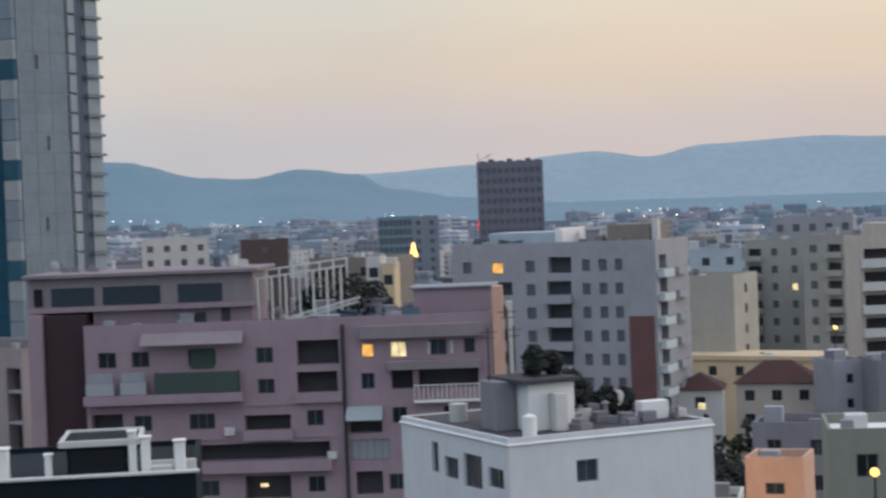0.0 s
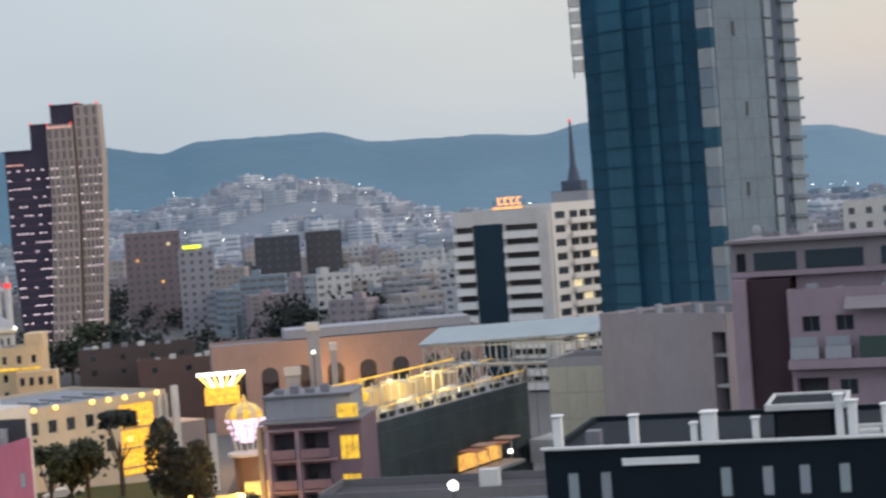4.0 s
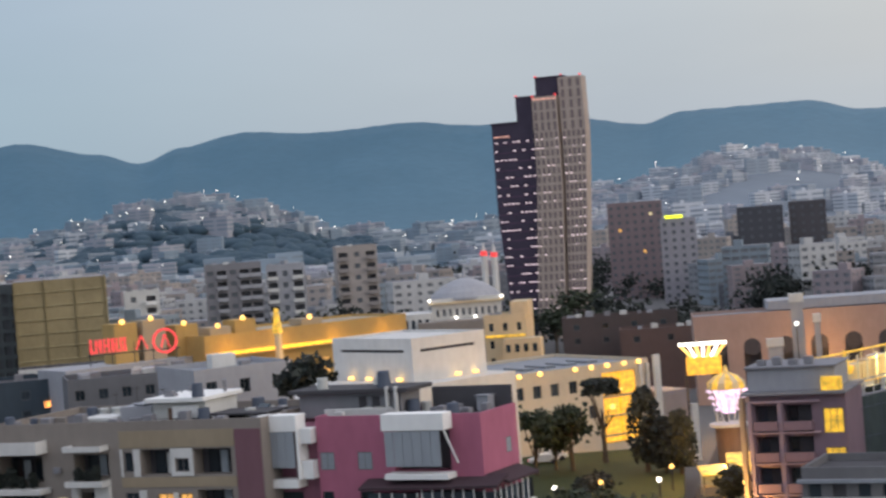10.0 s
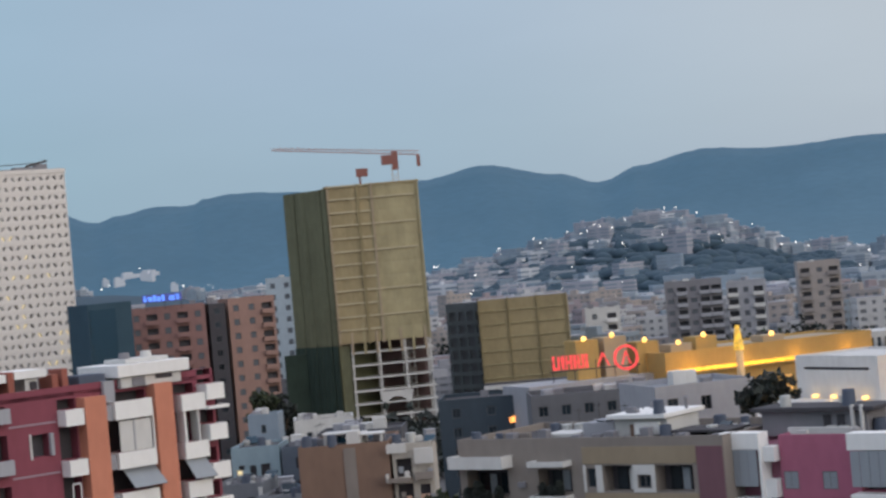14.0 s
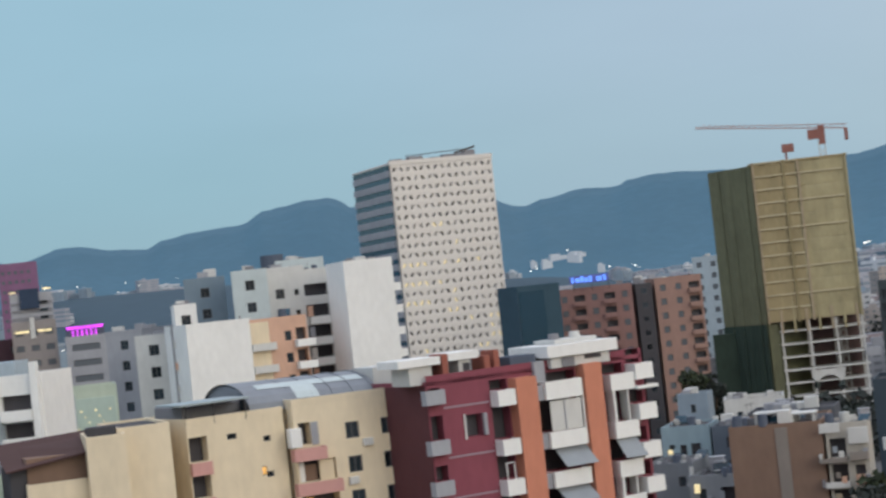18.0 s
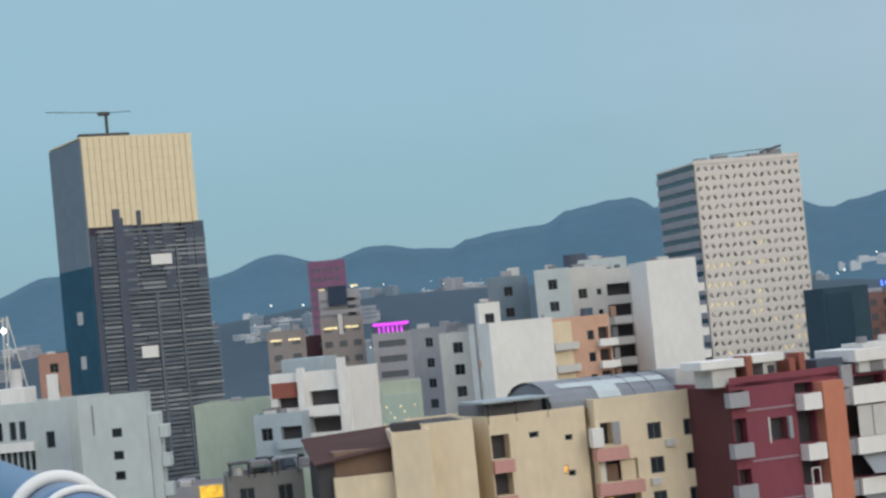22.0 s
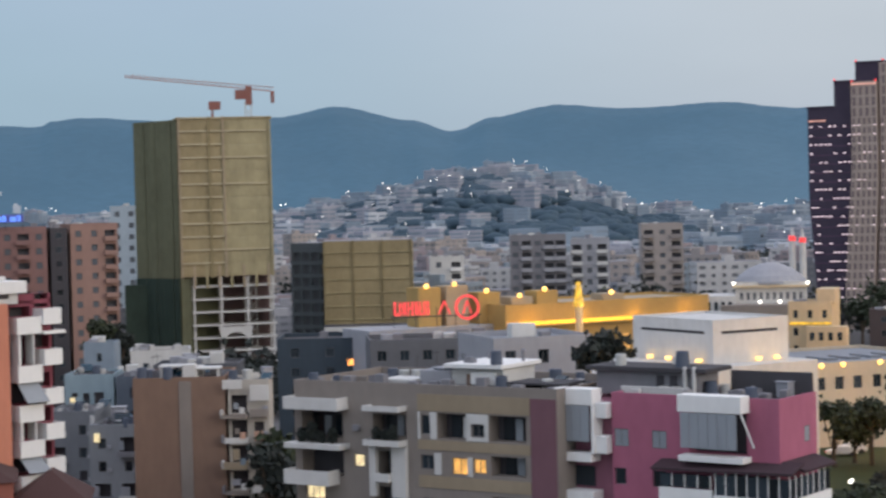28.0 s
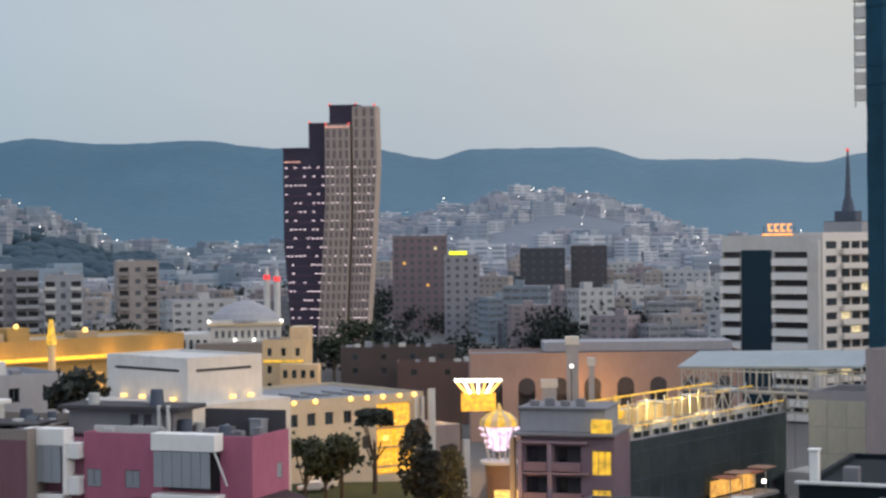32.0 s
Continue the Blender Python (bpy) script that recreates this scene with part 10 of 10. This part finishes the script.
scrub = bmesh.new()
for k in range(520):
    h, rr = rt.uniform(-50.0, -37.0), rt.uniform(1500, 1950)
    q0 = polar(h, rr)
    s = rt.uniform(5.0, 13.0)
    m = Matrix.Translation((q0.x, q0.y, land(q0.x, q0.y) + 1.0)) @ pose(0, 0, 0, 0, 0, rt.uniform(0, 180)) @ Matrix.Diagonal((s * 1.5, s, rt.uniform(4.0, 8.0), 1))
    bmesh.ops.create_icosphere(scrub, subdivisions=2, radius=1.0, matrix=m)
for v in scrub.verts:
    v.co += noise.noise_vector(v.co * 0.21) * 1.8
for f in scrub.faces:
    f.smooth = True
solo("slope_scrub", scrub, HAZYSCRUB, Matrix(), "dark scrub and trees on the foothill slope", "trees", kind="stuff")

# ---- lone pale houses and lamps on the wooded slopes ----
slope, slope_lamps = bmesh.new(), bmesh.new()
for k in range(230):
    h, u = (rt.uniform(-82, -57), rt.uniform(0.02, 0.5) ** 1.3) if k < 170 else (rt.uniform(-52, -18), rt.uniform(0.0, 0.12))
    r, z = hill_point(NEAR_RIDGE, h, u, 2650, 3700)
    p = polar(h, r, z)
    w, d, ht = rt.uniform(9, 30), rt.uniform(8, 12), rt.uniform(5, 13)
    if k % 3 == 0:
        bmesh.ops.create_icosphere(slope_lamps, subdivisions=1, radius=0.9, matrix=Matrix.Translation(polar(h, r - 20, z + 12)))
        continue
    q = pose(p.x, p.y, p.z, 0, 0, -h + rt.uniform(-25, 25))
    n0 = len(slope.verts)
    bm_box(slope, -w / 2, w / 2, 0, d, -8, ht)
    bm_box(slope, -w / 2 + 1, w / 2 - w * 0.4, 1, d - 1, ht + 0.01, ht + 3)
    slope.verts.ensure_lookup_table()
    for v in slope.verts[n0:]:
        v.co = q @ v.co
solo("hill_houses", slope, FARPALES[0], Matrix(), "scattered houses on the wooded slopes, paled for haze", "hill houses", kind="stuff")
solo("hill_lamps", slope_lamps, LAMPWHITE, Matrix(), "scattered white lamps on the wooded slopes", "street lights", kind="stuff")

# ---- park: lawn, paths, street, trees, lamps, cars ----
def sheet(name, pts, z, mat, label, cat):
    bm = bmesh.new()
    up = [bm.verts.new((x, y, z)) for x, y in pts]
    lo = [bm.verts.new((x, y, z - 0.3)) for x, y in pts]
    bm.faces.new(up)
    for i in range(len(pts)):
        j = (i + 1) % len(pts)
        bm.faces.new((lo[i], lo[j], up[j], up[i]))
    solo(name, bm, mat, Matrix(), label, cat, kind="structure")




def car(at, rot, z, mat, label):
    t = empty("car", pose(at[0], at[1], z, 0, 0, rot), label, "car", "parked cars")
    bm = bmesh.new()
    prof = [(0, 0.35), (0, 0.8), (0.9, 0.95), (1.5, 1.45), (3.1, 1.45), (3.8, 0.95), (4.3, 0.85), (4.3, 0.35)]
    a = [bm.verts.new((x, 0, zz)) for x, zz in prof]
    c = [bm.verts.new((x, 1.7, zz)) for x, zz in prof]
    bm.faces.new(a)
    bm.faces.new(c[::-1])
    for i in range(len(prof)):
        j = (i + 1) % len(prof)
        bm.faces.new((a[j], a[i], c[i], c[j]))
    bmesh.ops.bevel(bm, geom=bm.edges[:], offset=0.06, segments=1, affect="EDGES")
    part("body", bm, mat, t)
    for x in (0.85, 3.45):
        for y in (-0.02, 1.54):
            w = bmesh.new()
            bm_round(w, (0, 0), 0.33, 0.33, 0, 0.18, 12)
            o = part("wheel", w, DARKSTEEL, t)
            o.matrix_basis = pose(x, y + 0.18, 0.33, 90, 0, 0)
    for y in (0.2, 1.3):
        l = bmesh.new()
        bm_box(l, -0.03, 0.02, y, y + 0.25, 0.6, 0.75)
        part("tail_light", l, NEONRED, t, "red tail light")
    return t


R_PARK = [(-37.0, 186), (-33.2, 184), (-29.6, 186), (-28.8, 215), (-28.6, 283), (-33.0, 283), (-37.0, 275)]
sheet("lawn", [polar(h, r)[:2] for h, r in R_PARK], 5.0, GRASS, "dark green evening park lawn", "lawn")
sheet("road", [polar(h, r)[:2] for h, r in ((-31.0, 150), (-26.0, 150), (-26.3, 290), (-27.6, 290), (-29.2, 205))], 4.4, ASPHALT, "street beside the park lit by lamps", "road")
sheet("pavement", [polar(h, r)[:2] for h, r in ((-33.5, 232), (-29.3, 222), (-29.2, 230), (-33.5, 241))], 5.06, PAVING, "pale paved path across the lawn", "pavement")
for h, r, ht, sp, m, w, slim in ((-33.1, 262, 9.5, 3.0, LEAF, "round-crowned green tree on the park lawn", 0), (-32.5, 266, 8, 2.4, LEAF, "small round green tree on the lawn", 0), (-32.0, 264, 9.5, 3.2, LEAF, "broad green tree on the park lawn", 0),
                                 (-31.0, 270, 12, 2.6, LEAFDARK, "tall umbrella pine with a bare trunk", 2), (-29.75, 258, 11.5, 2.6, LEAFDARK, "dark dense cypress on the lawn", 1), (-28.75, 254, 8.5, 2.4, LEAFDARK, "dark cypress beside the street", 1),
                                 (-29.2, 256, 7.5, 2.0, LEAFDARK, "dark cypress beside the street", 1), (-32.9, 196, 7.0, 3.4, LEAF, "wide tree below the pink house", 0), (-31.9, 193, 7.5, 3.6, LEAF, "wide low green tree in the park", 0),
                                 (-30.9, 194, 7.5, 3.4, LEAF, "wide low green tree by the street", 0), (-30.2, 192, 6.5, 2.6, LEAF, "small green tree beside the street", 0), (-33.6, 190, 7.0, 3.0, LEAF, "tree beside the pink house", 0), (-39.75, 200, 6.0, 2.6, LEAFDARK, "dense dark tree beside the white hall", 0), (-32.3, 216, 3.0, 1.6, LEAF, "low clipped green shrub on the lawn", 0), (-31.7, 238, 2.4, 1.2, LEAFDARK, "round dark shrub on the lawn", 0), (-31.2, 240, 2.4, 1.4, LEAFDARK, "round dark shrub on the lawn", 0),
                                 (-39.5, 214, 18.5, 3.4, LEAFDARK, "dense dark tree beside the white hall", 0), (-39.9, 214, 17.5, 2.6, LEAFDARK, "dark tree beside the white hall", 0),
                                 (-27.3, 222, 6, 1.8, LEAFDARK, "dark leafy tree beside the street", 0), (-26.6, 205, 6, 2.4, LEAFDARK, "dark leafy tree beside the street", 0), (-25.9, 200, 5.5, 2.0, LEAFDARK, "dark leafy tree beside the street", 0)):
    tree("park_tree", polar(h, r), ht, sp, m, w, 22.3 if r == 200 and h < -39 else (5.0 if -37 < h < -28.6 else (4.4 if h > -28.6 else 4.0)), slim, int(-h * 10 + r), 700 if slim == 1 else 560, 0.34 if slim == 1 else 0.38)
for i, (h, r, ht, sp) in enumerate(((-31.3, 520, 21, 6), (-30.4, 500, 18, 6), (-29.4, 505, 14, 6), (-32.2, 540, 13, 5), (-28.4, 480, 12, 5), (-27.4, 500, 11, 5),
                                   (-40.3, 470, 20, 9), (-39.0, 480, 21, 10), (-37.6, 480, 19, 9), (-36.4, 470, 17, 7), (-41.6, 460, 17, 7), (-34.8, 520, 16, 6),
                                   (-54.9, 400, 22, 3.0), (-54.4, 405, 22, 3.0), (-49.95, 196, 19.5, 2.4), (-49.6, 204, 20.5, 2.4), (-49.3, 198, 18, 2.2), (-49.75, 190, 14, 2.4),
                                   (-77.0, 420, 18, 8), (-78.3, 300, 16, 6), (-79.5, 260, 14, 5), (-79.75, 206, 31, 3), (-79.3, 208, 30, 3), (-76.2, 400, 20, 8), (-75.3, 410, 19, 8), (-74.3, 430, 18, 8), (8.1, 222, 16, 3.5), (9.0, 226, 17, 4), (10.2, 224, 16, 4), (11.2, 218, 15.5, 4), (12.2, 214, 15, 4), (7.2, 226, 18, 3), (12.8, 190, 15, 4), (11.6, 184, 14, 4), (8.5, 215, 13, 4), (9.4, 200, 12, 4), (10.6, 190, 11, 4), (7.6, 210, 12, 3), (9.9, 160, 10, 3), (8.6, 140, 9, 2), (12.0, 130, 9, 3), (-21.6, 131, 9.5, 2.2), (-20.7, 130, 9.8, 2.0), (-19.9, 132, 9.2, 2.2), (-22.4, 133, 9.4, 2.0))):
    tree("tree", polar(h, r), ht, sp, LEAFDARK if i % 3 else LEAF, "dark evening tree among the buildings", 0.0, 0, 100 + i, 700 if r > 300 else 420, 0.6 if r > 300 else 0.45)
for i, (h, r, hh) in enumerate(((-32.6, 228, 3.0), (-31.2, 230, 3.0), (-29.45, 226, 3.5), (-29.05, 240, 3.0), (-28.6, 205, 2.6), (-26.9, 210, 5.0))):
    lamp_post("street_lamp", polar(h, r), hh, LAMPWARM if i % 2 else LAMPWHITE, "lit park lamp on a slim pole", 0.6, base=5.0)
for h, r, z, hh in ((12.6, 105, 0, 26.5), (11.6, 250, 0, 24)):
    lamp_post("street_lamp", polar(h, r), hh, LAMPWARM, "warm lit lamp in a yard", 0.5)
# potted shrubs on the roof terraces
for i, (x, y, z, h) in enumerate(((5.2, 97.0, 30.54, 1.5), (7.0, 99.5, 30.54, 1.9), (3.8, 99.0, 30.54, 2.3), (9.4, 101.0, 30.54, 1.3), (4.4, 95.6, 33.15, 1.5), (5.4, 96.3, 33.15, 1.1), (6.3, 97.8, 30.54, 2.6), (2.6, 98.0, 30.54, 2.0), (8.2, 98.6, 30.54, 1.6), (-8.4, 174.6, 31.75, 4.2), (-6.4, 175.2, 31.75, 3.4), (-10.8, 176.0, 31.75, 4.6), (-12.5, 175.0, 31.75, 3.0))):
    tree("roof_shrub", (x, y), h, h * 0.4, LEAFDARK, "dark potted shrub on a roof terrace", z, 1, 300 + i, 260, 0.18)
# pale stone pylons by the fairground
for h, r, w, top in ((-25.02, 238, 1.5, 28.8), (-25.83, 236, 0.9, 23.6), (-25.61, 236, 0.9, 23.6), (-24.45, 236, 0.7, 26.3)):
    t = empty("pylon", pose(*polar(h, r)[:2], 0, 0, 0, -h), "pale stone pylon beside the fairground", "pylon")
    bm = bmesh.new()
    bm_box(bm, -w / 2, w / 2, 0, w, 0, top - 1.0)
    part("shaft", bm, GREY, t)
    bm = bmesh.new()
    bm_box(bm, -w / 2 - 0.15, w / 2 + 0.15, -0.15, w + 0.15, top - 0.996, top)
    part("cap", bm, OFFWHITE, t, "pale cap stone")
BODYWHITE = plaster("white_car_paint", (0.75, 0.75, 0.74), rough=0.3)
for h, r, rot in ((-33.3, 272, 40), (-33.0, 275, 44)):
    p = polar(h, r)
    car(p, rot, 5.0, BODYWHITE, "white parked van beside the lawn")
p = polar(-27.3, 216)
car(p, -110, 4.4, plaster("dark_car_paint", (0.05, 0.05, 0.06), rough=0.3), "dark car with red tail lights in the street")
# warm pools of street light
for h, r, z, e in ((-28.2, 205, 11, 8000), (-29.6, 240, 11, 2600), (-27.4, 245, 11, 8000), (-28.9, 318, 13, 9000), (-26.4, 322, 13, 8000), (-27.6, 190, 10, 4000), (-30.6, 276, 11, 1500), (-32.2, 276, 10, 700), (-24.4, 375, 9, 2500), (-42.2, 292, 26, 1600), (-39.6, 292, 25.5, 1200), (9.2, 144, 19, 420)):
    l = new("lamp_light", bpy.data.lights.new("lamp_light", "POINT"))
    l.location = polar(h, r, z)
    l.data.energy, l.data.color, l.data.shadow_soft_size = e, (1.0, 0.52, 0.14), 0.6

for u in (4.0, 14.0, 24.0):
    l = new("terrace_lamp_light", bpy.data.lights.new("terrace_lamp_light", "POINT"))
    l.location = pose(-79.0, 179.4, 0, 0, 0, 83.0) @ Vector((u, 3.6, 22.7))
    l.data.energy, l.data.color, l.data.shadow_soft_size = 1000, (1.0, 0.70, 0.20), 0.5
l = new("floodlight_beam", bpy.data.lights.new("floodlight_beam", "POINT"))
l.location = polar(-21.15, 142.0, 20.5)
l.data.energy, l.data.color, l.data.shadow_soft_size = 800, (1.0, 0.97, 0.84), 0.4

# fairground stalls along the street; emission stands for lamplight on the awnings
for i, (h, r) in enumerate(((-27.2, 232), (-27.75, 238), (-27.0, 248), (-26.6, 240))):
    t = empty("fair_stall", pose(*polar(h, r)[:2], 4.4, 0, 0, -h + 12 * (i % 2)), "small fairground stall with a glowing amber awning", "stall", "fairground stalls")
    bm = bmesh.new()
    bm_box(bm, -1.6, 1.6, 0, 2.4, 0, 1.1)
    part("counter", bm, TAN, t)
    for x in (-1.6, 1.48):
        bm = bmesh.new()
        bm_box(bm, x, x + 0.12, 0, 0.12, 1.1, 2.8)
        part("post", bm, DARKSTEEL, t)
    bm = bmesh.new()
    v = [bm.verts.new(p) for p in ((-1.8, -0.6, 2.6), (1.8, -0.6, 2.6), (1.8, 2.5, 3.4), (-1.8, 2.5, 3.4))]
    w = [bm.verts.new(q.co + Vector((0, 0, 0.15))) for q in v]
    bm.faces.new(v[::-1])
    bm.faces.new(w)
    for k in range(4):
        bm.faces.new((v[k], v[(k + 1) % 4], w[(k + 1) % 4], w[k]))
    part("awning", bm, NEONYEL, t, "glowing amber awning")
    bm = bmesh.new()
    bm_box(bm, -1.5, 1.5, 2.0, 2.3, 1.1, 2.9)
    part("back_board", bm, OFFWHITE, t)
